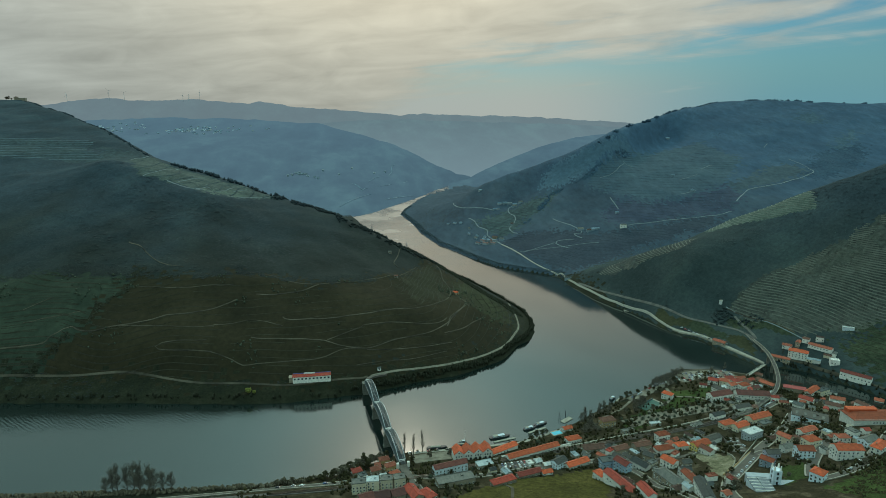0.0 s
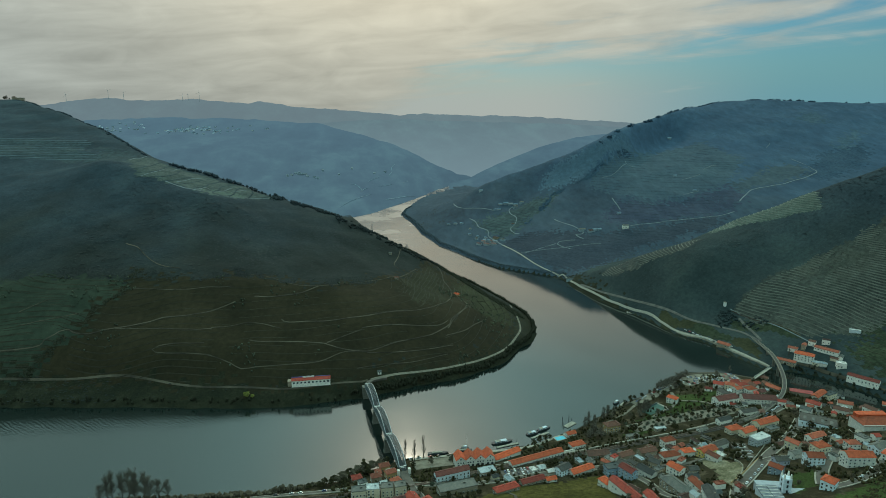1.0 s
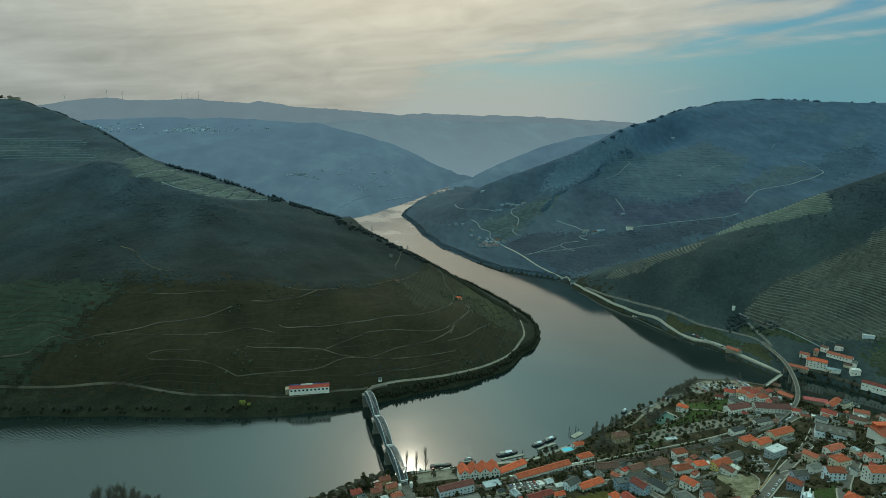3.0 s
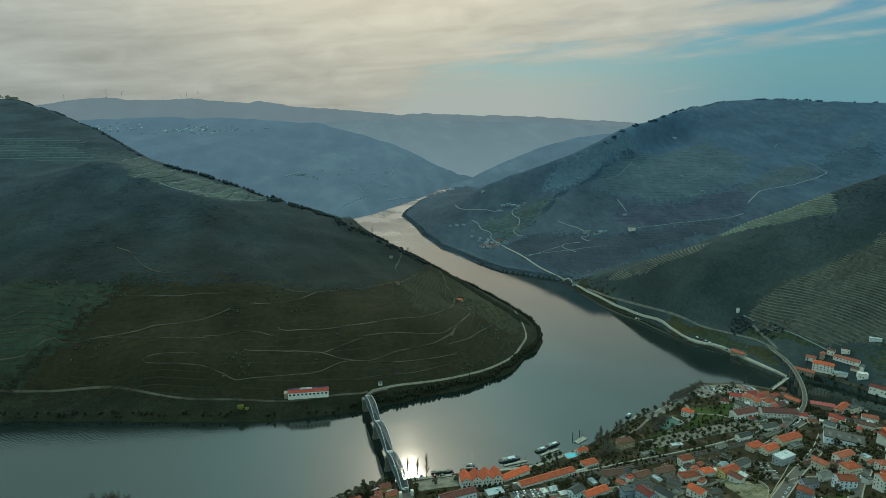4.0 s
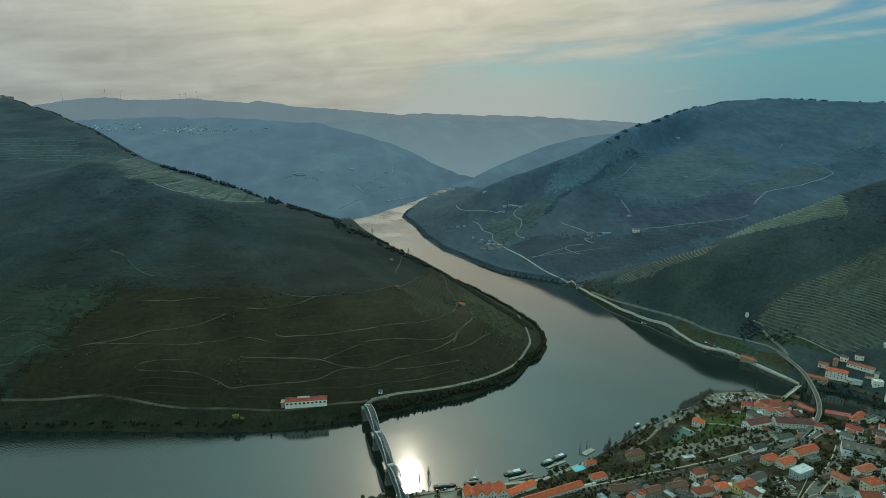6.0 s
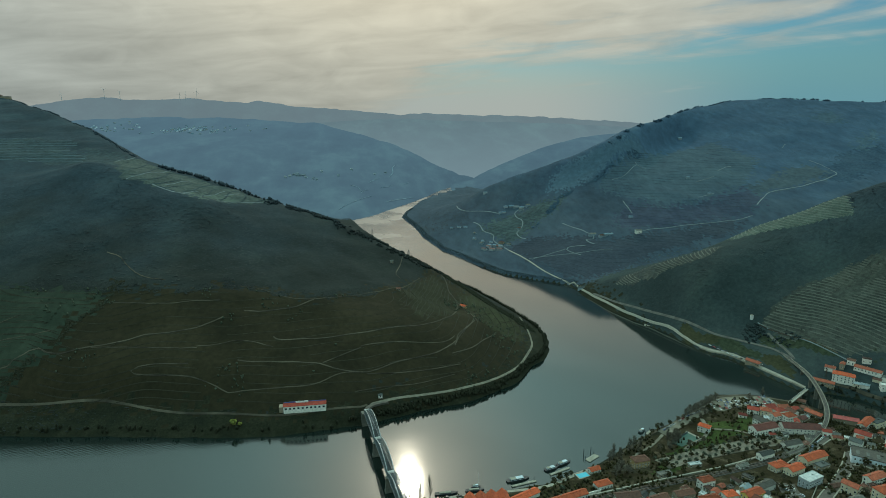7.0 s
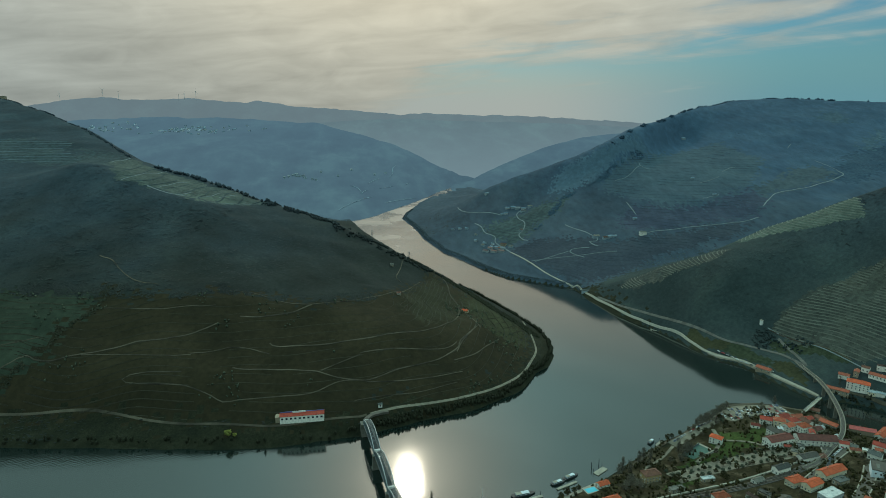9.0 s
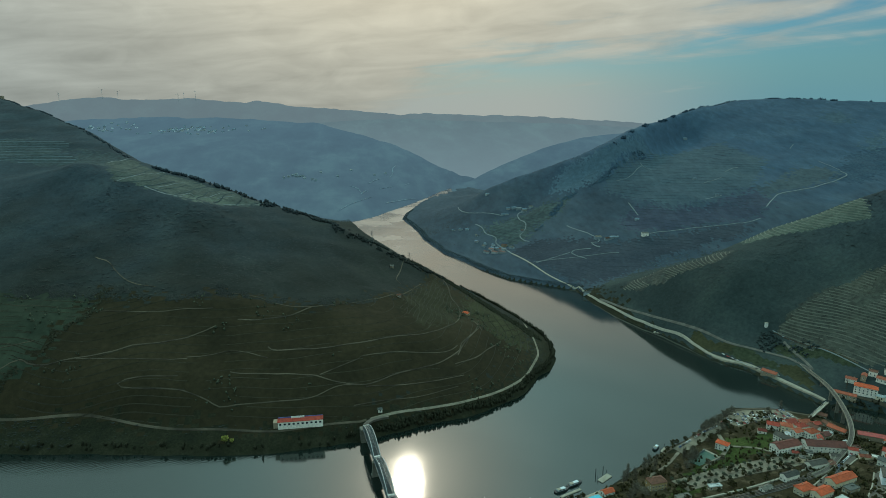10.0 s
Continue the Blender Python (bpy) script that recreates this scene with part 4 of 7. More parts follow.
def contour_rows(name, zone, rise, mat, width, tall, label, wob=0.0, seed=0):
    """Rows that follow the slope at even steps of height inside a zone, as low raised strips."""
    zone = np.array(zone, float)
    step = 5.0
    xs, ys = np.arange(zone[:, 0].min(), zone[:, 0].max() + step, step), np.arange(zone[:, 1].min(), zone[:, 1].max() + step, step)
    X, Y = np.meshgrid(xs, ys)
    H = height(X, Y) + wob * value_noise(X / 90, Y / 90, seed)
    ok = inside(X[:-1, :-1] + step / 2, Y[:-1, :-1] + step / 2, zone) & ((fractal(X[:-1, :-1], Y[:-1, :-1], 40, 3, seed + 60) > -0.62) | (wob == 0))
    sh, segs = Shape(), []
    for level in np.arange(math.floor(np.nanmin(H) / rise) * rise, H.max(), rise):
        a, b, c, d = H[:-1, :-1] - level, H[:-1, 1:] - level, H[1:, 1:] - level, H[1:, :-1] - level
        for i, j in zip(*np.nonzero(ok & ((np.sign(a) != np.sign(b)) | (np.sign(b) != np.sign(c)) | (np.sign(c) != np.sign(d))))):
            corner = [(xs[j], ys[i], a[i, j]), (xs[j + 1], ys[i], b[i, j]), (xs[j + 1], ys[i + 1], c[i, j]), (xs[j], ys[i + 1], d[i, j])]
            cut = []
            for (x0, y0, h0), (x1, y1, h1) in zip(corner, corner[1:] + corner[:1]):
                if (h0 > 0) != (h1 > 0):
                    t = h0 / (h0 - h1)
                    cut.append((x0 + t * (x1 - x0), y0 + t * (y1 - y0)))
            if len(cut) != 2:
                continue
            (x0, y0), (x1, y1) = cut
            l = math.hypot(x1 - x0, y1 - y0)
            if l < 0.3:
                continue
            nx, ny = -(y1 - y0) / l * width / 2, (x1 - x0) / l * width / 2
            segs.append([(x0 + nx, y0 + ny), (x1 + nx, y1 + ny), (x0 - nx, y0 - ny), (x1 - nx, y1 - ny), (x0, y0), (x1, y1)])
    if segs:
        q = np.array(segs)
        hz = height(q[..., 0], q[..., 1])
        hz[:, 4:] = np.maximum(hz[:, 4:], hz[:, :4].max(1)[:, None]) + tall
        v = np.concatenate([q, hz[..., None] + (0.08 if tall < 0.1 else 0.25)], -1).reshape(-1, 3).tolist()
        sh.add(v, [t for k in range(0, len(v), 6) for t in ((k, k + 1, k + 5, k + 4), (k + 4, k + 5, k + 3, k + 2))])
    if sh.f:
        return tagged(new(name, sh.mesh(name, mat)), label, "vineyard rows", kind="stuff")
# ---- tracks, roads and rows on the hills ----
PALE = "pale dirt track winding across the vineyard slope"
road("riverside_road", 2.2, TRACK, "narrow grey road along the wooded river bank", (-900, 770), (-484, 744), (-415, 740), (-345, 737), (-294, 729), (-233, 711), (-182, 704), (-125, 697), (-84, 700), (-27, 707), (-20, 710))
for w, pts in ((1.3, [(-640, 775), (-464, 770), (-436, 781), (-424, 790), (-414, 793), (-405, 788), (-385, 785), (-367, 789), (-340, 792), (-318, 797), (-296, 804), (-262, 806), (-241, 809), (-222, 819), (-206, 830)]),
               (0.9, [(-353, 859), (-288, 851), (-252, 855), (-215, 858)]),
               (1.2, [(-405, 978), (-383, 963), (-362, 937), (-342, 915), (-322, 902), (-297, 896)]),
               (1.5, [(-182, 843), (-152, 842), (-122, 844), (-104, 855), (-93, 863)]),
               (1.1, [(-215, 891), (-183, 890), (-158, 882), (-132, 867), (-104, 862), (-81, 869), (-54, 886), (-22, 912), (22, 955), (39, 982), (64, 1042)]),
               (1.3, [(-138, 798), (-127, 791), (-87, 796), (-36, 807), (-13, 813), (18, 827), (59, 852), (87, 881), (108, 914), (119, 968), (115, 1012)]),
               (1.0, [(-28, 789), (-13, 794), (33, 808), (72, 819), (90, 831), (99, 843)]),
               (0.9, [(-74, 760), (-57, 771), (-28, 787)]),
               (1.2, [(-176, 766), (-141, 761), (-98, 758), (-77, 758), (-60, 754), (-28, 752), (-10, 757), (16, 773), (47, 789), (71, 802), (88, 818), (101, 835), (105, 849), (132, 896), (144, 942)]),
               (1.2, [(91, 805), (121, 826), (142, 853), (165, 882)]),
               (1.2, [(97, 823), (109, 851), (138, 905)]),
               (0.9, [(-162, 726), (-122, 727), (-82, 730), (-52, 748), (-28, 752)]),
               (0.9, [(-21, 750), (15, 757), (60, 771), (100, 788)]),
               (0.8, [(-34, 725), (0, 735), (44, 747), (90, 768)]),
               (0.9, [(-232, 760), (-264, 764), (-290, 762), (-297, 758), (-292, 755), (-261, 751), (-229, 745), (-211, 739), (-193, 732), (-179, 725), (-162, 726)]),
               (0.8, [(-481, 804), (-449, 809), (-412, 817)]),
               (0.8, [(-491, 826), (-476, 835), (-458, 844)]),
               (0.8, [(-227, 781), (-305, 787), (-353, 789)]),
               (0.8, [(-228, 783), (-201, 788), (-181, 793), (-159, 791), (-136, 781)]),
               (1.3, [(45, 1122), (40, 1115), (32, 1072), (24, 1033), (31, 1014)]),
               (1.9, [(101, 1137), (112, 1075), (112, 1024), (118, 991), (125, 959), (134, 936), (142, 902)])):
    road("dirt_track", w, TRACK, PALE, *pts)
for w, pts in ((2.2, [(-538, 1360), (-536, 1400), (-532, 1445)]), (1.4, [(-454, 1193), (-439, 1229), (-437, 1300), (-437, 1377)]), (1.4, [(-388, 1191), (-380, 1240), (-373, 1295)]), (2.4, [(-407, 1186), (-380, 1172), (-348, 1157), (-336, 1163)]),
               (1.6, [(-348, 1157), (-340, 1201), (-332, 1202)]), (1.4, [(-293, 1211), (-274, 1265)]), (1.8, [(-293, 1171), (-259, 1195), (-224, 1231)]), (1.3, [(-345, 1166), (-312, 1196), (-300, 1258)])):
    road("dirt_track", w, FAR_PALE, "pale path round the terraced field on the brow", *pts)
road("riverside_road", 2.8, GRAVEL, "pale road curving round the river bend", (232, 1010), (229, 962), (227, 926), (221, 884), (206, 850), (179, 805), (137, 768), (94, 746), (54, 733), (16, 723), (-16, 711))
road("quay", 6.0, GRAVEL, "pale riverside quay with parked cars", (475, 864), (488, 843), (503, 826), (513, 794), (523, 757), (535, 719), lift=0.35)
road("quay_road", 3.2, CONCRETE, "pale road running along the river bank downstream", (313, 1463), (327, 1408), (336, 1372), (357, 1297), (391, 1226), (398, 1224), (400, 1163), (410, 1103), (423, 1041), (436, 1003), (450, 971), (465, 936), (469, 900), (476, 864), (489, 843), (504, 826), (514, 794), (524, 757), (536, 719))
road("railway_line", 3.4, RAIL_BED, "grey railway bed cut into the slope above the quay", (566, 842), (559, 774), (550, 811), (528, 847), (504, 878), (486, 925), (468, 967), (447, 1012), (426, 1064), (407, 1134))
FAR_TRACK = "pale track zigzagging up the far hillside"
for w, pts in ((2.2, [(245, 1930), (245, 1879), (264, 1811), (340, 1706)]), (2.4, [(413, 1716), (384, 1702), (377, 1667), (384, 1619), (372, 1581), (355, 1559), (357, 1523), (366, 1504)]),
               (2.8, [(265, 1714), (277, 1679), (281, 1635), (299, 1596), (295, 1564), (306, 1518), (313, 1463)]), (2.4, [(465, 1522), (478, 1479), (492, 1430), (501, 1397), (494, 1381), (481, 1388), (482, 1371), (489, 1355)]),
               (2.2, [(470, 1361), (454, 1371), (433, 1375), (428, 1367), (436, 1346), (448, 1325)]), (1.5, [(347, 1367), (375, 1368), (406, 1371), (426, 1372)]), (1.8, [(626, 1531), (624, 1500), (622, 1461)]),
               (1.6, [(591, 1353), (640, 1360), (704, 1356), (769, 1348), (825, 1347), (872, 1359)]), (1.8, [(744, 1734), (742, 1716), (759, 1696)]), (1.2, [(638, 1643), (683, 1655), (738, 1715)]),
               (2.4, [(913, 1406), (964, 1452), (996, 1468), (1058, 1472), (1114, 1482), (1179, 1503), (1205, 1519), (1210, 1549)]), (1.4, [(934, 1627), (972, 1650), (989, 1652)]), (1.4, [(1202, 1742), (1225, 1761)]),
               (1.4, [(1207, 1631), (1211, 1604), (1215, 1555)]), (1.2, [(841, 1570), (880, 1580), (905, 1590)]), (1.2, [(800, 1480), (830, 1490), (850, 1492)]), (1.2, [(341, 1375), (443, 1340), (516, 1313)]),
               (1.4, [(566, 867), (574, 839), (591, 794), (602, 758), (612, 723)])):
    road("dirt_track", w, FAR_PALE, FAR_TRACK, *pts)

contour_rows("vine_rows", BROW, 7.0, UPPER_SOIL, 3.0, 0.05, "darker strips across the grassy brow", 4, 33)
contour_rows("hedge_rows", SPUR_GREEN, 4.5, ROW_DARK, 1.2, 0.25, "dark hedges stepping across the spur", 5, 36)
contour_rows("vine_rows", SPUR_VINES, 2.2, ROW_DARK, 0.8, 0.1, "vine rows on the olive spur")
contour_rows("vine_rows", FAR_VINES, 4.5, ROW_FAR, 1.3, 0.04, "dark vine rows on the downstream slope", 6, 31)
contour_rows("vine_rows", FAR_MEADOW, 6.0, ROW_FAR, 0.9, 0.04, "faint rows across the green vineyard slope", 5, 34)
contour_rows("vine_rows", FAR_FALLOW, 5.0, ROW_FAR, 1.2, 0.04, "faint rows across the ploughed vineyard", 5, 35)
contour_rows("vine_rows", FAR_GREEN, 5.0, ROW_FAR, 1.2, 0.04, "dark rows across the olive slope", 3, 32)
contour_rows("terrace_rows", RIGHT_TERRACES, 3.0, ROW_PALE, 1.5, 0.4, "pale terrace banks stepping up the bare vineyard", 8, 2)
contour_rows("terrace_rows", STRIP, 3.4, ROW_STRIP, 1.5, 0.4, "vine rows across the grassy ridge strip")
contour_rows("terrace_rows", LOW_STRIP, 2.6, ROW_PALE, 1.6, 0.3, "pale terrace banks along the low ridge", 3, 5)
contour_rows("terrace_rows", RIGHT_GREEN, 4.0, ROW_DARK, 0.9, 0.05, "dark hedge rows across the grassy slope", 5, 4)
contour_rows("terrace_rows", TOP_TERRACES, 4.6, ROW_GREY, 2.1, 0.3, "grey terrace walls high on the hill")
contour_rows("vine_rows", VINE_LOW, 6.5, ROW_DARK, 0.8, 0.03, "dark vine rows following the lower slope", 9, 8)
contour_rows("vine_rows", VINE_GREEN, 5.0, ROW_DARK, 0.8, 0.03, "dark vine rows on the greener slope", 6, 8)


# ---- scrub and woods ----
def scatter_scrub(name, count, x0, x1, y0, y1, size, mat, label, keep, seed, full=True, squat=1.0):
    """Bushes and small trees as uneven clumps, each with its own lean and size."""
    rng = np.random.default_rng(seed)
    x, y = rng.uniform(x0, x1, count), rng.uniform(y0, y1, count)
    d, z = shore_distance(x, y), height(x, y)
    ok = (d > 2) & keep(x, y, z, d, rng.uniform(0, 1, count))
    x, y, z = x[ok], y[ok], z[ok]
    n = len(x)
    w, t = size * rng.uniform(0.5, 1.25, n), squat * size * rng.uniform(0.6, 1.5, n)
    if full:
        base = np.array([(0.25, 0.1, 1.0), (1, 0, 0.5), (0.31, 0.95, 0.6), (-0.81, 0.59, 0.45), (-0.81, -0.59, 0.6), (0.31, -0.95, 0.5), (0.6, 0.25, 0), (-0.5, 0.4, 0), (-0.1, -0.6, 0), (-0.35, -0.1, 0.92)])
        tri = np.array([(0, 1, 2), (0, 2, 9), (9, 2, 3), (9, 3, 4), (9, 4, 5), (0, 9, 5), (0, 5, 1), (1, 6, 2), (2, 7, 3), (3, 7, 4), (4, 8, 5), (5, 8, 1), (1, 8, 6), (2, 6, 7), (4, 7, 8)])
    else:
        base = np.array([(0.15, 0.1, 1.0), (-0.3, -0.1, 0.85), (1, 0, 0.05), (0.31, 0.95, 0.2), (-0.81, 0.59, 0.05), (-0.81, -0.59, 0.2), (0.31, -0.95, 0.05)])
        tri = np.array([(0, 2, 3), (0, 3, 1), (1, 3, 4), (1, 4, 5), (1, 5, 6), (0, 1, 6), (0, 6, 2)])
    m = len(base)
    jit = base[None] + rng.normal(0, 0.16, (n, m, 3)) * [1, 1, 0.7]
    turn = rng.uniform(0, 6.28, n)
    c, s = np.cos(turn)[:, None], np.sin(turn)[:, None]
    vx = (jit[..., 0] * c - jit[..., 1] * s) * w[:, None] / 2 + x[:, None]
    vy = (jit[..., 0] * s + jit[..., 1] * c) * w[:, None] / 2 + y[:, None]
    vz = jit[..., 2] * t[:, None] + z[:, None] - 0.3
    faces = (tri[None] + m * np.arange(n)[:, None, None]).reshape(-1, 3)
    me = bpy.data.meshes.new(name)
    me.vertices.add(n * m)
    me.vertices.foreach_set("co", np.stack([vx, vy, vz], -1).astype(np.float32).ravel())
    me.loops.add(faces.size)
    me.loops.foreach_set("vertex_index", faces.ravel().astype(np.int32))
    me.polygons.add(len(faces))
    me.polygons.foreach_set("loop_start", np.arange(0, faces.size, 3, dtype=np.int32))
    me.polygons.foreach_set("use_smooth", np.ones(len(faces), bool))
    me.update(calc_edges=True)
    me.materials.append(mat)
    return tagged(new(name, me), label, "scrub", kind="stuff")


OPEN = [UPPER_MEADOW, VINE_LOW, VINE_GREEN, BROW, TOP_TERRACES, RIGHT_TERRACES, STRIP, LOW_STRIP, FAR_VINES, FAR_PATCH, FAR_GREEN, TOWN, RIGHT_GREEN, BRIDGE_GREEN, BANK_GREEN, BANK_DRY, TERRACE_FOOT]


def in_open(x, y):
    hit = np.zeros(x.shape, bool)
    for zone in OPEN:
        hit |= inside(x, y, zone)
    return hit


def wood(x, y, z, d, r):
    patch = fractal(x, y, 130, 3, 31)
    return ~in_open(x, y) & (r < np.clip(0.55 + 0.8 * patch, 0.08, 1))


def thicket(x, y, z, d, r):
    return ~in_open(x, y) & (d > 12) & (fractal(x, y, 90, 4, 53) > 0.1 + 0.5 * r)


def grove(x, y, z, d, r):
    return ~in_open(x, y) & (fractal(x, y, 210, 4, 37) + 0.0022 * (z - 200) > 0.18 + 0.35 * r)


def by_line(line, reach, gaps=False):
    """Whether places lie within reach of a line."""
    def test(x, y, z, d, r):
        best = np.full(x.shape, 1e9)
        for (ax, ay), (bx, by) in zip(line, line[1:]):
            dx, dy = bx - ax, by - ay
            t = np.clip(((x - ax) * dx + (y - ay) * dy) / (dx * dx + dy * dy), 0, 1)
            best = np.minimum(best, np.hypot(x - ax - t * dx, y - ay - t * dy))
        return (best < reach * (0.4 + r)) & ((fractal(x, y, 24, 3, 71) > 0.0) if gaps else True)
    return test


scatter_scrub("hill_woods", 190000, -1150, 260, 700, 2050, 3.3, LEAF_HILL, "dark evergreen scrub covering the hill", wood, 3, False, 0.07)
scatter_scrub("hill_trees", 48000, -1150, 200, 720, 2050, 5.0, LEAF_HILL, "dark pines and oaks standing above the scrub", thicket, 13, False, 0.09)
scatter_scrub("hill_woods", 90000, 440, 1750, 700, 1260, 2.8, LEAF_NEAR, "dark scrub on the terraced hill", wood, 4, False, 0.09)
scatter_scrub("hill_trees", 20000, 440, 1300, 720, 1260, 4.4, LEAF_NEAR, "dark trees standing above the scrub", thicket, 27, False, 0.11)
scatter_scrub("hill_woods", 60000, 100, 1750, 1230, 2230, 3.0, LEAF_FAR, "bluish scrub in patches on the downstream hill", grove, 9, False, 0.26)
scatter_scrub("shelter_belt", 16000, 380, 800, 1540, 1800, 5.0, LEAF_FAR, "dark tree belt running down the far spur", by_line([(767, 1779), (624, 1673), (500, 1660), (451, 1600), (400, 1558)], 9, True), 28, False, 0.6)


def left_bank(x, y, z, d, r):
    return (d < 7.5) & (d > 0.3) & (y > 660) & (x < 270) & (y < 1250) & ((x > -10) | (r < 0.12))


def right_bank(x, y, z, d, r):
    return (d < 10) & (d > 0.5) & ((y > 720) | (x > 545)) & (x > 545) & (y < 1330) & (r < 0.1)


scatter_scrub("bank_trees", 200000, -1100, 270, 655, 1250, 3.3, LEAF_BANK, "dense dark trees along the wooded river bank", left_bank, 5, True, 1.4)
scatter_scrub("bank_trees", 130000, 290, 720, 560, 1330, 3.2, LEAF_BANK, "low dark bushes along the far river bank", right_bank, 25)
scatter_scrub("bank_trees", 60000, 60, 420, 1190, 2300, 2.7, LEAF_SHORE, "hazy dark trees along the downstream bank", lambda x, y, z, d, r: (d < 15) & (x > 20) & (r < 0.8), 26, True, 0.5)
scatter_scrub("vineyard_bushes", 5000, -640, 230, 720, 1100, 2.6, LEAF_OLIVE, "scattered olive bushes between the vines", lambda x, y, z, d, r: inside(x, y, VINE_LOW) & (fractal(x, y, 60, 2, 44) > 0.52), 6)


scatter_scrub("ravine_trees", 12000, -520, -330, 740, 960, 3.6, LEAF_BANK, "dark trees filling the ravine between the vineyards", by_line([(-356, 909), (-368, 858), (-391, 834), (-402, 802), (-412, 786), (-423, 766), (-447, 745)], 6, True), 14, False, 0.5)
scatter_scrub("spur_trees", 36000, -30, 260, 940, 1180, 4.2, LEAF_BANK, "dark trees behind the crest of the spur", by_line([(60, 1135), (110, 1115), (150, 1065), (190, 1000), (225, 960), (242, 920)], 8), 15, False, 0.8)
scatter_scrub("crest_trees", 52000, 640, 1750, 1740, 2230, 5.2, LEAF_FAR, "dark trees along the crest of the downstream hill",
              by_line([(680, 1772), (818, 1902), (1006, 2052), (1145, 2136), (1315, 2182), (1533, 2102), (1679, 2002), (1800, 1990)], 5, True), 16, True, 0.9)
scatter_scrub("spur_trees", 9000, -260, 130, 1080, 1300, 4.2, LEAF_HILL, "bushy dark trees along the crest of the spur", by_line([(-200, 1246), (-140, 1216), (-81, 1180), (-30, 1156), (19, 1133), (60, 1124), (95, 1112)], 20, True), 41, True, 0.9)
scatter_scrub("crest_trees", 4200, -560, -180, 1200, 1500, 7.0, LEAF_HILL, "dark trees along the grassy brow", by_line([(-478, 1400), (-454, 1390), (-406, 1368), (-358, 1345), (-297, 1312), (-262, 1290), (-199, 1245), (-152, 1228), (-104, 1191)], 5, True), 17, True, 0.8)
scatter_scrub("crest_trees", 30000, -1150, -540, 1440, 2060, 3.4, LEAF_HILL, "dark trees along the high crest", by_line([(-1106, 2032), (-921, 1852), (-753, 1702), (-540, 1466)], 6, True), 18, True, 0.8)
scatter_scrub("bridgehead_trees", 2200, 520, 640, 740, 900, 3.4, LEAF_NEAR, "dark trees round the end of the railway bridge", by_line([(546, 842), (556, 860), (570, 846), (574, 815), (582, 792)], 11, True), 19, True, 0.9)
scatter_scrub("edge_bushes", 60000, -640, 60, 860, 990, 3.0, LEAF_HILL, "loose scrub thinning out above the vineyard",
              by_line([(-640, 905), (-456, 905), (-376, 895), (-272, 881), (-223, 897), (-158, 889), (-93, 875), (-22, 919)], 12, True), 20, False, 0.35)
# ---- houses ----
FOOTPRINTS = []
ROOF_WORDS = dict(hazy="grey", hazypale="pale", orange="orange tiled", red="red tiled", rust="rust-red tiled", brown="brown tiled", maroon="dark maroon tiled", slate="dark slate", grey="grey", farm="faded brown tiled", pale="pale flat", pinkred="pinkish-red tiled")
WALL_WORDS = dict(hazy="pale", white="white plastered", cream="cream plastered", stone="grey stone", bluewhite="bluish-white plastered", yellow="yellow plastered", blue="pale blue", ochre="ochre plastered", lilac="lilac plastered", grey="grey rendered", slatewall="slate-blue rendered")


def window_mesh(w, h):
    """A framed pane with a sill, facing -y."""
    sh = Shape()
    sh.box(0, -0.05, -0.06, w + 0.3, 0.14, h + 0.26, slot=1)
    sh.box(0, -0.10, 0.07, w, 0.10, h, slot=0)
    sh.box(0, -0.14, -0.12, w + 0.45, 0.28, 0.1, slot=1)
    return sh.mesh("window", GLASS, WHITE)


WINDOW, DOOR = window_mesh(1.15, 1.5), window_mesh(1.1, 2.1)
CHIMNEY = Shape().box(0, 0, 0, 0.8, 0.6, 1.4).box(0, 0, 1.4, 1.0, 0.8, 0.16).mesh("chimney", WALLS["stone"])


def roof_shape(length, depth, z, style, rise, over=0.45):
    """A pitched, hipped or parapeted roof of real thickness over a block."""
    sh = Shape()
    a, b = length / 2 + over, depth / 2 + over
    if style == "flat":
        sh.box(0, 0, z, length + 0.2, depth + 0.2, 0.25)
        for x, y, sx, sy in ((0, -depth / 2, length + 0.4, 0.25), (0, depth / 2, length + 0.4, 0.25), (-length / 2, 0, 0.25, depth - 0.1), (length / 2, 0, 0.25, depth - 0.1)):
            sh.box(x, y, z + 0.25, sx, sy, 0.45)
        sh.box(length * 0.2, depth * 0.12, z + 0.25, min(2.2, length * 0.3), min(1.8, depth * 0.3), 1.0)
        return sh
    r = a - b if style == "hip" and a > b else (0.3 if style == "hip" else a)
    t = 0.28
    for dz in (0,):
        low = [(-a, -b, z), (a, -b, z), (a, b, z), (-a, b, z)]
        top = [(-r, 0, z + rise), (r, 0, z + rise)]
        und = [(x, y, zz - t) for x, y, zz in low + top]
        v = low + top + und
        f = [(0, 1, 5, 4), (2, 3, 4, 5), (1, 2, 5), (3, 0, 4), (6, 10, 11, 7), (8, 11, 10, 9), (0, 6, 7, 1), (1, 7, 8, 2), (2, 8, 9, 3), (3, 9, 6, 0)]
        if style == "gable":
            f[2:4] = [(1, 7, 11, 5), (5, 11, 8, 2), (3, 9, 10, 4), (4, 10, 6, 0)]
            f = [q for q in f if q not in ((1, 7, 8, 2), (3, 9, 6, 0))]
        sh.add(v, f)
    sh.bar((-r, 0, z + rise + 0.05), (r, 0, z + rise + 0.05), 0.4, 0.22)
    if style == "hip":
        for sx, sy in ((-1, -1), (1, -1), (1, 1), (-1, 1)):
            sh.bar((sx * a, sy * b, z + 0.05), (sx * r, 0, z + rise + 0.05), 0.3, 0.18)
    return sh


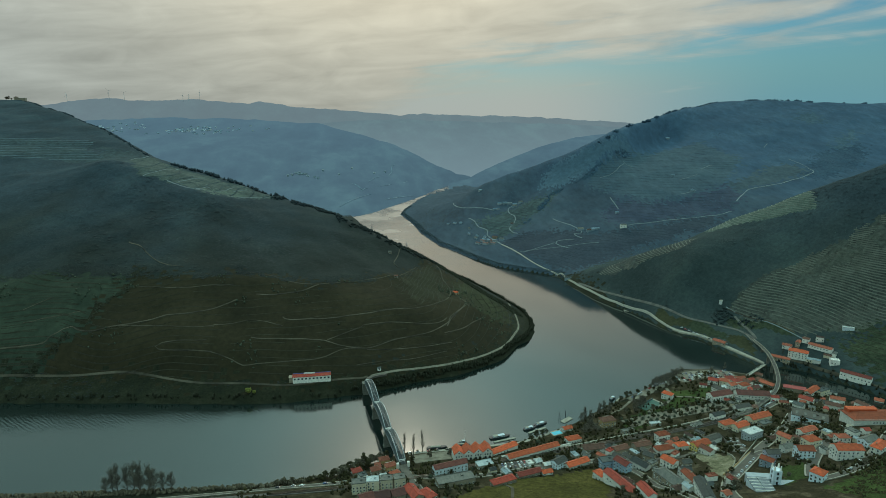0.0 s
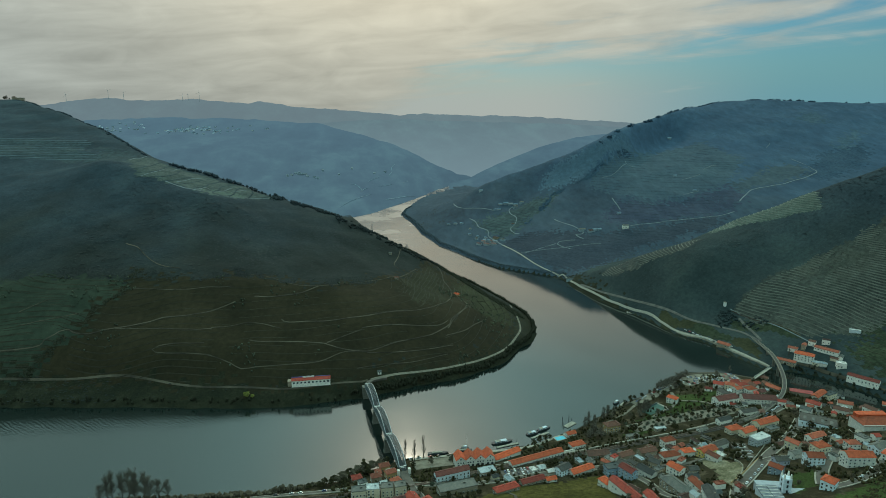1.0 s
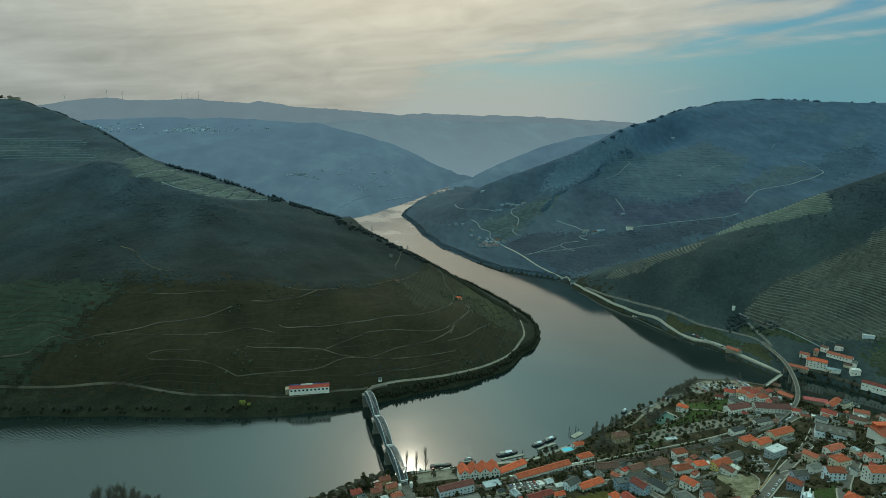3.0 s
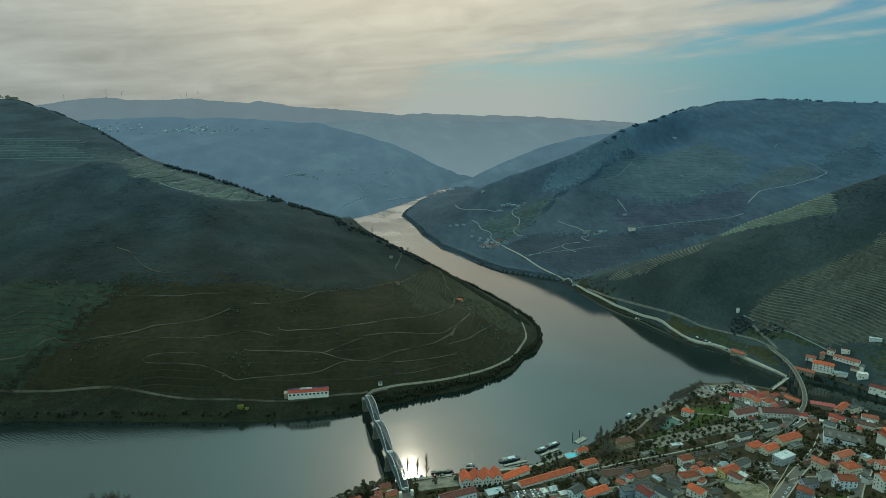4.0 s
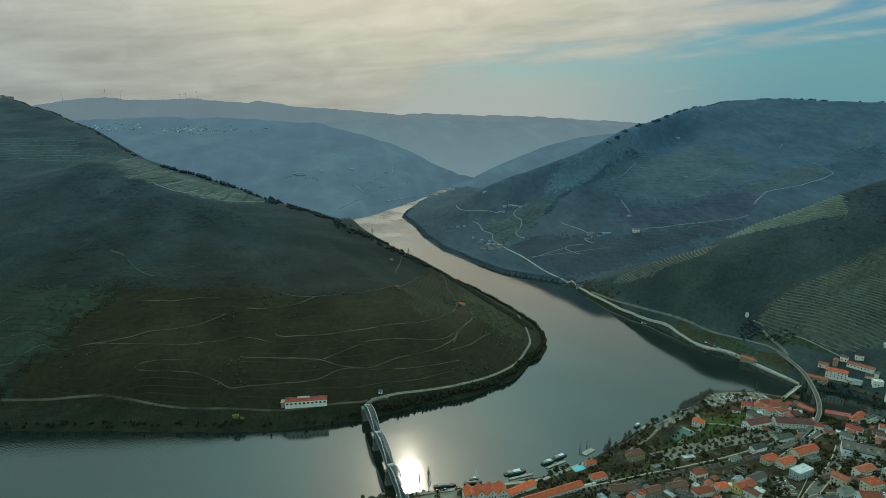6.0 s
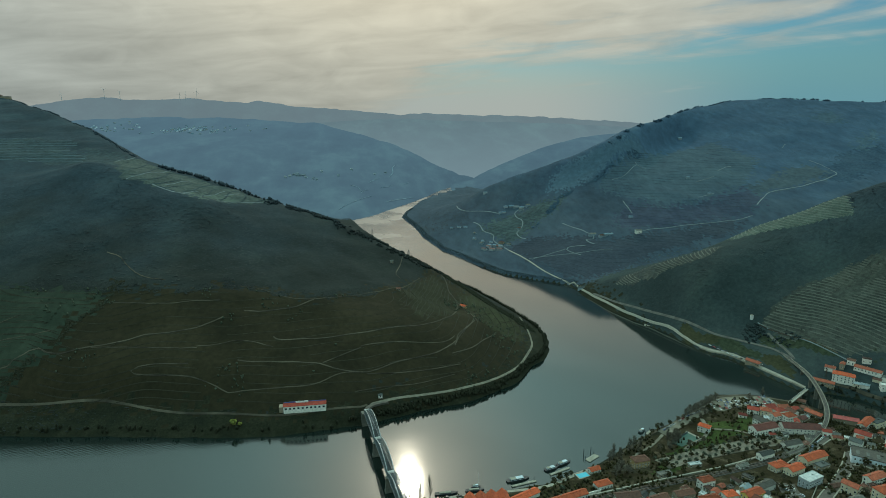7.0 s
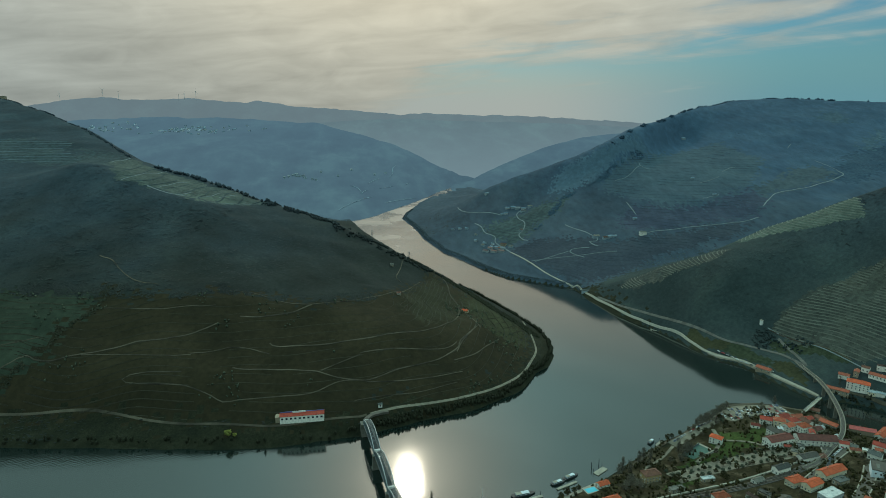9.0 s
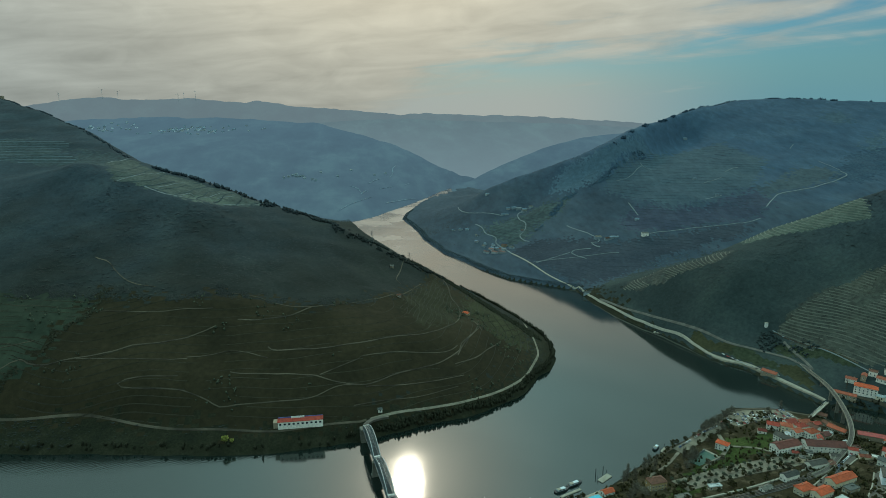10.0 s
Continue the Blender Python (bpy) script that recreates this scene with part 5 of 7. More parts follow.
def house(x, y, turn, length, depth, tall, style, roof_name, wall_name, name="house", label="", windows=True, category="house", z=None):
    base = ground(x, y) if z is None else z
    if windows and name == "house":
        length, tall = length * 0.9, tall * (1.15 if tall > 4.5 else 1.0)
    rise = 0.0 if style == "flat" else depth * 0.25
    ob = thing(name, pose(x, y, base, 0, 0, turn), label or f"{WALL_WORDS[wall_name]} house with a {ROOF_WORDS[roof_name]} {'roof' if 'flat' in ROOF_WORDS[roof_name] else style + ' roof'}", category)
    FOOTPRINTS.append((x, y, turn, length, depth))
    sh = Shape()
    a, b = length / 2, depth / 2
    sh.box(0, 0, -4, length, depth, tall + 4)
    if style == "gable":
        for s in (-1, 1):
            sh.add([(s * a, -b, tall), (s * a, b, tall), (s * a, 0, tall + rise), (s * (a - 0.3), -b, tall), (s * (a - 0.3), b, tall), (s * (a - 0.3), 0, tall + rise)], [(0, 1, 2), (3, 5, 4), (0, 2, 5, 3), (1, 4, 5, 2)])
    sh.box(0, 0, -4, length + 0.12, depth + 0.12, 4.5)
    wall = part("wall", sh, WALLS[wall_name], ob)
    part("roof", roof_shape(length, depth, tall + 0.05, style, rise + 0.2), ROOFS[roof_name], ob, f"{ROOF_WORDS[roof_name]} roof")
    rnd = random.Random(int(x * 7 + y * 13))
    if style != "flat" and length > 7:
        part("chimney", CHIMNEY, None, ob, at=pose(rnd.uniform(-0.3, 0.3) * length, depth * 0.18, tall + rise * 0.5))
    if windows:
        floors = max(1, int(tall // 2.9))
        for side, run, off, face in ((0, length, b, 0), (180, length, b, 180), (90, depth, a, 90), (-90, depth, a, -90)):
            # gardens and streets: the windows look to the open sides
            across = radians(turn + face)
            if math.sin(across - math.pi / 2) > 0.55:
                continue
            n = max(1, int(run / (2.9 if run < 20 else 3.6)))
            for f in range(floors):
                for k in range(n):
                    if rnd.random() < 0.12:
                        continue
                    u = (k + 0.5) * run / n - run / 2
                    door = f == 0 and k == n // 2 and face == 0
                    part("door" if door else "window", DOOR if door else WINDOW, None, wall, at=pose(0, 0, 0, 0, 0, face) @ pose(u, -off - 0.02, 0.1 if door else f * 2.9 + 1.0))
    return ob


def town_free(x, y):
    """Where no house stands."""
    ok = np.ones(x.shape, bool)
    for hx, hy, turn, l, d in FOOTPRINTS:
        c, s = math.cos(radians(turn)), math.sin(radians(turn))
        u, v = (x - hx) * c + (y - hy) * s, -(x - hx) * s + (y - hy) * c
        ok &= ~((abs(u) < l / 2 + 1.5) & (abs(v) < d / 2 + 1.5))
    return ok
# ---- houses of the town ----
house(121, 529, 27, 35.1, 8.1, 4, "gable", "orange", "white")
house(148, 515, 18, 65.3, 8.1, 4.5, "gable", "orange", "white")
house(197, 537, 15, 17.4, 8.1, 4.5, "hip", "orange", "white")
house(201, 569, 17, 12.4, 6.3, 3.5, "gable", "orange", "white")
house(61, 489, 15, 36.5, 8.1, 7, "gable", "maroon", "bluewhite")
house(62, 459, 12, 38.1, 11.7, 5, "flat", "grey", "stone")
house(95, 495, 13, 17.6, 9.0, 4, "flat", "pale", "stone")
house(104, 452, 19, 25.4, 8.1, 4, "hip", "red", "stone")
house(131, 466, 16, 26.2, 7.2, 3.5, "gable", "red", "stone")
house(148, 466, 10, 10.8, 5.4, 3, "gable", "orange", "white")
house(164, 480, 30, 15.2, 9.0, 6, "gable", "slate", "bluewhite")
house(181, 479, 21, 27.2, 8.1, 4, "gable", "orange", "white")
house(-23, 453, 4, 13.1, 8.1, 10, "flat", "grey", "cream")
house(-11, 454, 2, 11.7, 8.1, 10.5, "flat", "pale", "cream")
house(1, 456, 1, 11.3, 8.1, 10, "flat", "grey", "cream")
house(12, 457, 10, 11.1, 8.1, 10, "flat", "grey", "cream")
house(-16, 426, 19, 13.0, 10.8, 5, "gable", "maroon", "stone")
house(-3, 429, 10, 13.7, 10.8, 5, "gable", "maroon", "stone")
house(10, 432, 18, 12.5, 10.8, 5, "gable", "maroon", "stone")
house(23, 431, -65, 20.3, 9.9, 5, "gable", "red", "stone")
house(35, 429, -55, 15.7, 9.0, 4, "hip", "red", "stone")
house(-1, 521, 13, 11.0, 7.2, 5, "hip", "rust", "ochre")
house(5, 503, 22, 11.8, 7.2, 5, "hip", "rust", "ochre")
house(-9, 496, 16, 10.1, 7.2, 5, "hip", "rust", "stone")
house(9, 486, 26, 10.1, 7.2, 4, "hip", "rust", "ochre")
house(-27, 502, 18, 10.2, 8.1, 4, "hip", "red", "stone")
house(285, 518, 12, 14.8, 8.1, 7, "hip", "orange", "white")
house(232, 499, 16, 17.7, 8.1, 5, "gable", "brown", "stone")
house(256, 503, 10, 20.0, 8.1, 5, "gable", "brown", "stone")
house(272, 489, 9, 20.0, 9.0, 5, "hip", "orange", "white")
house(292, 493, 6, 12.7, 8.1, 5, "hip", "orange", "white")
house(309, 488, 18, 20.8, 9.0, 6, "gable", "orange", "yellow")
house(207, 470, 6, 15.4, 9.0, 7, "flat", "grey", "blue")
house(217, 459, -63, 15.9, 9.0, 8, "gable", "red", "blue")
house(235, 460, -59, 18.2, 9.0, 5, "gable", "slate", "white")
house(261, 457, -60, 14.8, 9.0, 6, "gable", "orange", "white")
house(241, 419, -72, 28.3, 12.6, 6, "hip", "grey", "stone")
house(191, 446, -67, 11.8, 8.1, 5, "hip", "orange", "white")
house(199, 421, -71, 38.4, 9.0, 5, "gable", "red", "white")
house(208, 393, -81, 18.7, 8.1, 5, "gable", "red", "white")
house(258, 416, -82, 17.5, 8.1, 6, "gable", "orange", "white")
house(263, 433, -1, 10.3, 8.1, 6, "gable", "slate", "white")
house(250, 382, -102, 28.9, 9.0, 6, "gable", "slate", "white")
house(346, 626, -47, 13.2, 8.1, 6, "hip", "orange", "white")
house(423, 657, -32, 13.0, 8.5, 5.5, "gable", "red", "white")
house(434, 650, -30, 12.5, 9.0, 6.5, "hip", "rust", "cream")
house(446, 661, 6, 14.0, 8.5, 5.5, "gable", "red", "white")
house(461, 660, 2, 15.0, 9.0, 5.0, "gable", "rust", "white")
house(474, 657, 8, 10.0, 8.0, 4.5, "gable", "red", "stone")
house(449, 648, 10, 13.5, 8.5, 6.5, "hip", "red", "white")
house(463, 646, -72, 12.0, 8.0, 5.5, "gable", "brown", "white")
house(436, 637, 14, 11.5, 8.0, 6.0, "gable", "rust", "white")
house(449, 632, 12, 14.0, 9.5, 7.0, "hip", "orange", "white")
house(463, 630, 15, 10.5, 7.5, 4.5, "gable", "maroon", "stone")
house(413, 625, -72, 19.6, 9.9, 6, "gable", "slate", "white")
house(402, 608, 11, 32.0, 11.7, 7, "gable", "maroon", "white")
house(441, 604, -13, 42.1, 13.5, 6, "gable", "maroon", "white")
house(369, 557, 15, 18.4, 7.2, 5, "gable", "slate", "white")
house(407, 572, 11, 22.0, 8.1, 5, "gable", "slate", "white")
house(366, 534, 16, 18.0, 9.0, 5, "hip", "orange", "cream")
house(375, 525, 19, 19.6, 9.0, 5, "gable", "orange", "cream")
house(407, 542, 16, 31.1, 9.9, 5, "gable", "orange", "cream")
house(372, 501, 20, 21.8, 9.9, 7, "flat", "pale", "grey")
house(330, 502, 20, 20.0, 8.1, 5, "gable", "slate", "white")
house(388, 476, -60, 13.6, 8.1, 7, "gable", "rust", "cream")
house(419, 486, 15, 21.9, 8.1, 6, "gable", "rust", "white")
house(401, 458, 10, 15.7, 9.9, 7, "hip", "orange", "cream")
house(375, 434, -10, 15.9, 9.9, 8, "gable", "orange", "bluewhite")
house(351, 443, -2, 13.7, 8.1, 6, "gable", "slate", "lilac")
house(337, 429, -52, 12.2, 8.1, 6, "gable", "orange", "slatewall")
house(348, 384, -58, 10.4, 10.8, 7, "hip", "orange", "bluewhite")
house(430, 455, -5, 12.5, 8.1, 6, "hip", "rust", "white")
house(402, 418, -7, 25.5, 10.8, 9, "gable", "orange", "white")
house(442, 439, 19, 19.7, 9.0, 6, "gable", "grey", "bluewhite")
house(490, 577, -53, 16.1, 9.0, 6, "gable", "red", "white")
house(526, 613, 31, 30.0, 8.1, 6, "gable", "orange", "white")
house(542, 615, 19, 18.9, 8.1, 7, "flat", "grey", "cream")
house(511, 624, -30, 27.0, 8.1, 5, "gable", "pinkred", "stone")
house(536, 584, -34, 16.3, 8.1, 5, "gable", "rust", "white")
house(582, 713, -43, 26.4, 10.8, 8, "hip", "orange", "white")
house(560, 718, -47, 26.1, 7.2, 4, "gable", "rust", "stone")
house(581, 735, -48, 12.8, 7.2, 4, "gable", "rust", "white")
house(614, 712, -56, 33.0, 8.1, 4, "gable", "rust", "white")
house(611, 681, -25, 12.1, 8.1, 5, "flat", "pale", "white")
house(615, 647, -55, 38.5, 9.0, 5, "gable", "red", "white")
house(514, 793, -61, 21.2, 8.1, 4, "gable", "rust", "stone")
house(507, 690, -45, 14.4, 7.2, 4, "gable", "brown", "stone")
house(490, 645, -62, 19.8, 8.1, 4, "gable", "rust", "stone")
house(491, 656, -74, 17.2, 7.2, 4, "gable", "brown", "stone")
house(247, 569, 9, 17.9, 9.9, 7, "hip", "brown", "ochre")
house(260, 545, 11, 15.9, 5.4, 3, "flat", "grey", "stone")
house(209, 511, 2, 24.3, 9.9, 4, "gable", "brown", "stone")
house(337, 544, 17, 12.6, 5.4, 3, "gable", "grey", "white")
house(296, 556, 4, 13.9, 4.5, 3, "flat", "pale", "stone")
house(470, 563, -57, 12.1, 8.1, 5, "gable", "grey", "white")
house(507, 557, -39, 16.4, 8.1, 5, "gable", "brown", "white")
house(224, 484, -44, 11.6, 8.1, 4, "gable", "slate", "stone")
house(251, 476, -48, 11.4, 8.1, 5, "gable", "slate", "stone")
house(308, 475, -65, 13.5, 7.2, 5, "gable", "rust", "white")
house(207, 426, -55, 11.3, 7.2, 4, "gable", "brown", "stone")
house(276, 455, 2, 9.9, 7.2, 4, "gable", "slate", "stone")
house(404, 527, 16, 14.6, 7.2, 4, "flat", "grey", "stone")
house(374, 454, 12, 12.1, 7.2, 5, "gable", "grey", "white")
house(453, 469, -74, 10.9, 8.1, 5, "flat", "grey", "white")
house(437, 422, 30, 22.6, 8.1, 6, "hip", "orange", "white")
house(609, 602, -45, 10.7, 8.1, 5, "gable", "rust", "white")
house(551, 564, -73, 15.8, 8.1, 5, "gable", "brown", "white")
house(565, 624, -76, 7.9, 6.3, 5, "flat", "grey", "white")
# ---- riverside hotel with four gables ----
def quay_hotel():
    ob = thing("hotel", pose(87, 521, ground(87, 521), 0, 0, 4), "white riverside hotel with four steep orange gables", "hotel")
    FOOTPRINTS.append((87, 521, 4, 40, 15))
    body = Shape().box(0, 0, -4, 39, 13, 12)
    wall = part("wall", body, WALLS["white"], ob)
    for k in range(4):
        x = -14.6 + 9.75 * k
        g = Shape().add([(x - 4.85, -6.6, 8), (x + 4.85, -6.6, 8), (x, -6.6, 12.2), (x - 4.85, 6.6, 8), (x + 4.85, 6.6, 8), (x, 6.6, 12.2)], [(0, 1, 2), (3, 5, 4), (0, 2, 5, 3), (1, 4, 5, 2)])
        part("gable", g, WALLS["white"], ob)
        r = Shape()
        for s in (-1, 1):
            lo, hi = (x + s * 5.0, 8.0), (x, 12.45)
            r.add([(lo[0], -7.2, lo[1]), (hi[0], -7.2, hi[1]), (hi[0], 7.2, hi[1]), (lo[0], 7.2, lo[1]), (lo[0], -7.2, lo[1] + 0.35), (hi[0], -7.2, hi[1] + 0.35), (hi[0], 7.2, hi[1] + 0.35), (lo[0], 7.2, lo[1] + 0.35)],
                  [(0, 1, 2, 3), (4, 7, 6, 5), (0, 4, 5, 1), (3, 2, 6, 7), (0, 3, 7, 4), (1, 5, 6, 2)])
        part("roof", r, ROOFS["orange"], ob, "orange tiled gable roof")
        for u in (-2.6, 0, 2.6):
            part("window", WINDOW, None, wall, at=pose(x + u, -6.55, 4.8))
        for u in (-2.2, 2.2):
            arch = Shape().box(0, 0, 0, 2.4, 0.3, 2.4)
            arch.tube((0, -0.15, 2.4), (0, 0.15, 2.4), 1.2, 1.2, 12)
            part("arch", arch, DARK, wall, "dark arched opening", at=pose(x + u, -6.5, 0.2))
        part("window", WINDOW, None, wall, at=pose(x, -6.65, 8.6))


quay_hotel()


# ---- large white hotel above the tributary, with its terrace and hall ----
def hill_hotel():
    base = ground(500, 500) - 4.5
    ob = thing("hotel", pose(503, 503, base, 0, 0, -6), "large white hotel with a broad orange tiled roof", "hotel")
    FOOTPRINTS.append((500, 503, -6, 52, 34))
    wall = part("wall", Shape().box(0, 0, -8, 48, 22, 20), WALLS["white"], ob)
    part("roof", roof_shape(48, 22, 12.0, "hip", 3.6, 0.7), ROOFS["orange"], ob, "orange tiled hip roof")
    part("roof_block", Shape().box(-6, 7, 12.0, 30, 7, 4.2).box(-6, 7, 16.2, 30.8, 7.8, 0.4), ROOFS["orange"], ob, "low tiled roof block")
    part("parapet", Shape().box(0, -11.0, 11.4, 49, 0.7, 0.9), WALLS["white"], ob)
    part("podium", Shape().box(-18, -13, -10, 34, 14, 15), WALLS["white"], ob, "white terrace wing")
    part("terrace", Shape().box(-18, -13, 5, 33, 13, 0.35), CONCRETE, ob, "pale paved roof terrace")
    part("terrace_opening", Shape().box(-24, -20.1, 0.5, 5, 0.3, 2.6), DARK, ob, "dark wide terrace opening")
    for row in range(3):
        for k in range(9):
            part("window", WINDOW, None, wall, at=pose(-4 + 3.2 * k, -11.05, 1.2 + 3.4 * row))
    hall = thing("market_hall", pose(455, 527, ground(455, 527), 0, 0, -38), "low pale hall with a blue-grey flat roof", "hall")
    FOOTPRINTS.append((455, 527, -38, 36, 22))
    hall_wall = part("wall", Shape().box(0, 0, -5, 34, 20, 11), WALLS["bluewhite"], hall)
    part("roof", roof_shape(34, 20, 6.05, "flat", 0.2), ROOFS["slate"], hall, "blue-grey flat roof with a parapet")
    for k in range(4):
        part("skylight", Shape().box(-12 + 8 * k, -2, 6.3, 3.0, 9, 0.7, taper=0.8), ROOFS["grey"], hall, "grey raised skylight")
    for k in range(8):
        part("window", WINDOW, None, hall_wall, at=pose(-14 + 4 * k, -10.05, 2.4))


hill_hotel()


# ---- white riverside warehouse below the vineyards ----
WIDE_WINDOW = window_mesh(2.2, 2.0)


def warehouse():
    ob = thing("warehouse", pose(-90, 704, ground(-90, 704) + 0.3, 0, 0, 3), "long white riverside warehouse with a red roof", "warehouse")
    FOOTPRINTS.append((-90, 706, 3, 58, 14))
    wall = part("wall", Shape().box(0, 0, -3, 47, 9.5, 8.5), WALLS["white"], ob)
    part("roof", roof_shape(47, 9.5, 5.6, "gable", 2.4), ROOFS["red"], ob, "red tiled roof")
    part("roof_sign", Shape().box(-3, -1.0, 7.6, 14, 0.4, 1.9), WHITE, ob, "white board along the roof")
    part("roof_band", Shape().box(-11.7, 0, 7.9, 23.4, 0.7, 0.8).box(11.8, 0, 7.9, 23, 0.7, 0.5), plain("blue_paint", (0.06, 0.09, 0.28), 0.6), ob, "blue painted ridge band")
    for k in range(10):
        part("window", WIDE_WINDOW, None, wall, at=pose(-21 + 4.65 * k, -4.8, 1.7))
    part("annex", Shape().box(-26, 1, -3, 4.8, 7.6, 7).box(-26, 1, 4, 5.4, 8.2, 0.4), WALLS["stone"], ob)


warehouse()


# ---- church with a square bell tower ----
def church():
    ob = thing("church", pose(314, 388, ground(305, 391) - 1.0, 0, 0, -12), "modern white church with a slim square bell tower", "church")
    FOOTPRINTS.append((306, 386, -12, 34, 22))
    part("nave", Shape().box(-12, -4, -6, 15, 20, 11).box(-12, -4, 5, 15.6, 20.6, 0.5), WALLS["bluewhite"], ob)
    part("nave_roof", Shape().box(-16, -4, 5.5, 8, 21, 0.5).box(-8, -4, 5.5, 7.6, 21, 1.0), ROOFS["metal"], ob, "pale grey metal roof in two planes")
    for k in range(5):
        part("roof_seam", Shape().box(-12, -12.5 + 4.2 * k, 6.0, 15.8, 0.3, 0.62), WALLS["white"], ob)
    part("side_hall", Shape().box(-6, 11, -6, 22, 8, 10).box(-6, 11, 4, 22.6, 8.6, 0.4), WALLS["grey"], ob)
    part("parish_hall", Shape().box(13, 4, -6, 18, 7, 9.5).box(13, 4, 3.5, 18.8, 7.8, 0.4), WALLS["grey"], ob)
    tower = part("tower", Shape().box(2.5, 5, -6, 6.5, 6.5, 21), WALLS["bluewhite"], ob)
    for sx, sy in ((-1, -1), (1, -1), (1, 1), (-1, 1)):
        part("pinnacle", Shape().box(2.5 + sx * 2.4, 5 + sy * 2.4, 15, 1.3, 1.3, 4, taper=0.5), WALLS["white"], tower)
    for z in (3, 7.5, 11.5):
        part("belfry_opening", Shape().box(2.5, 1.72, z, 1.4, 0.2, 2.4), DARK, tower, "dark belfry opening")
        part("belfry_opening", Shape().box(-0.78, 5, z, 0.2, 1.4, 2.4), DARK, tower, "dark belfry opening")


church()


# ---- road bridge: three polygonal truss spans on stone piers ----
def road_bridge():
    A, D = Vector((-20.1, 688.3, 0)), Vector((16.5, 504.3, 0))
    axis = (D - A).normalized()
    turn = math.degrees(math.atan2(axis.y, axis.x))
    span = (D - A).length / 3
    ob = thing("road_bridge", pose(A.x, A.y, 0, 0, 0, turn), "grey steel road bridge with three arched truss spans", "bridge")
    W, deck_z = 6.4, 16.0
    for k in range(3):
        x0 = k * span
        part("deck", Shape().box(x0 + span / 2, 0, deck_z - 0.9, span - 0.3, W, 0.9), DECK, ob, "dark road deck")
        n = 12
        xs = [x0 + 0.6 + (span - 1.2) * i / n for i in range(n + 1)]
        top = [deck_z + 4.6 + 7.6 * math.sin(math.pi * i / n) ** 0.85 for i in range(n + 1)]
        for side in (-1, 1):
            y = side * W / 2
            t = Shape()
            for i in range(n):
                t.bar((xs[i], y, deck_z - 0.3), (xs[i + 1], y, deck_z - 0.3), 0.5, 1.0)
                t.bar((xs[i], y, deck_z), (xs[i + 1], y, top[i + 1]), 0.25)
                t.bar((xs[i + 1], y, deck_z), (xs[i], y, top[i]), 0.25)
            for i in range(n + 1):
                t.bar((xs[i], y, deck_z - 0.5), (xs[i], y, top[i]), 0.35)
            part("truss", t, STEEL, ob)
            part("top_chord", Shape().slab([(xs[i], y, top[i] + 0.3) for i in range(n + 1)], 0.6, 0.65), CHORD, ob, "pale curved top chord")
            rail = Shape().box(x0 + span / 2, side * (W / 2 - 0.5), deck_z + 1.0, span - 0.6, 0.12, 0.14)
            for i in range(26):
                rail.box(x0 + 1 + (span - 2) * i / 25, side * (W / 2 - 0.5), deck_z, 0.1, 0.1, 1.0)
            part("railing", rail, STEEL, ob)
        for i in range(2, n - 1):
            part("cross_beam", Shape().bar((xs[i], -W / 2, top[i]), (xs[i], W / 2, top[i]), 0.3), STEEL, ob)
            for s in (-1, 1):
                if i < n - 2:
                    part("diagonal_brace", Shape().bar((xs[i], -s * W / 2, top[i] + 0.05 * s), (xs[i + 1], s * W / 2, top[i + 1] + 0.05 * s), 0.18), STEEL, ob)
        for e in (0, n):
            part("portal", Shape().bar((xs[e], -W / 2, top[e]), (xs[e], W / 2, top[e]), 0.5, 0.6).bar((xs[e], -W / 2, top[e] - 1.4), (xs[e], W / 2, top[e] - 1.4), 0.3), WHITE, ob, "pale end portal")
    for k in (1, 2):
        p = Shape().box(k * span, 0, -4, 5.0, 13, 6, taper=0.92).box(k * span, 0, 2, 4.2, 11, 12.2, taper=0.86).box(k * span, 0, 14.2, 4.4, 10.4, 0.9)
        part("pier", p, STONE, ob, "tall granite pier")
    for x in (-4, 3 * span + 4):
        part("abutment", Shape().box(x, 0, -4, 8.4, 11, 19.1), STONE, ob, "granite abutment")
    part("approach_deck", Shape().slab([(-0.2, 0, 16.0), (-5, 0.4, 16.0), (-10, 1.6, 15.9), (-14.5, 4.4, 15.7), (-18, 8.6, 15.6), (-20.4, 14, 15.5), (-22, 21, 15.3), (-23.2, 29, 14.7)], 5.0, 2.4), TAR, ob, "grey curved approach")
    part("approach_deck", Shape().slab([(3 * span + 0.2, 0, 16.0), (3 * span + 12, 0, 16.6), (3 * span + 24, 0.5, 18.0), (3 * span + 34, 0.8, 19.6)], 8, 2.5), TAR, ob, "grey road approach")
    part("gatehouse", Shape().box(3 * span + 3.5, 5.2, 12, 3, 2.4, 8).box(3 * span + 3.5, -5.2, 12, 3, 2.4, 8), WALLS["white"], ob, "white bridgehead posts")


road_bridge()


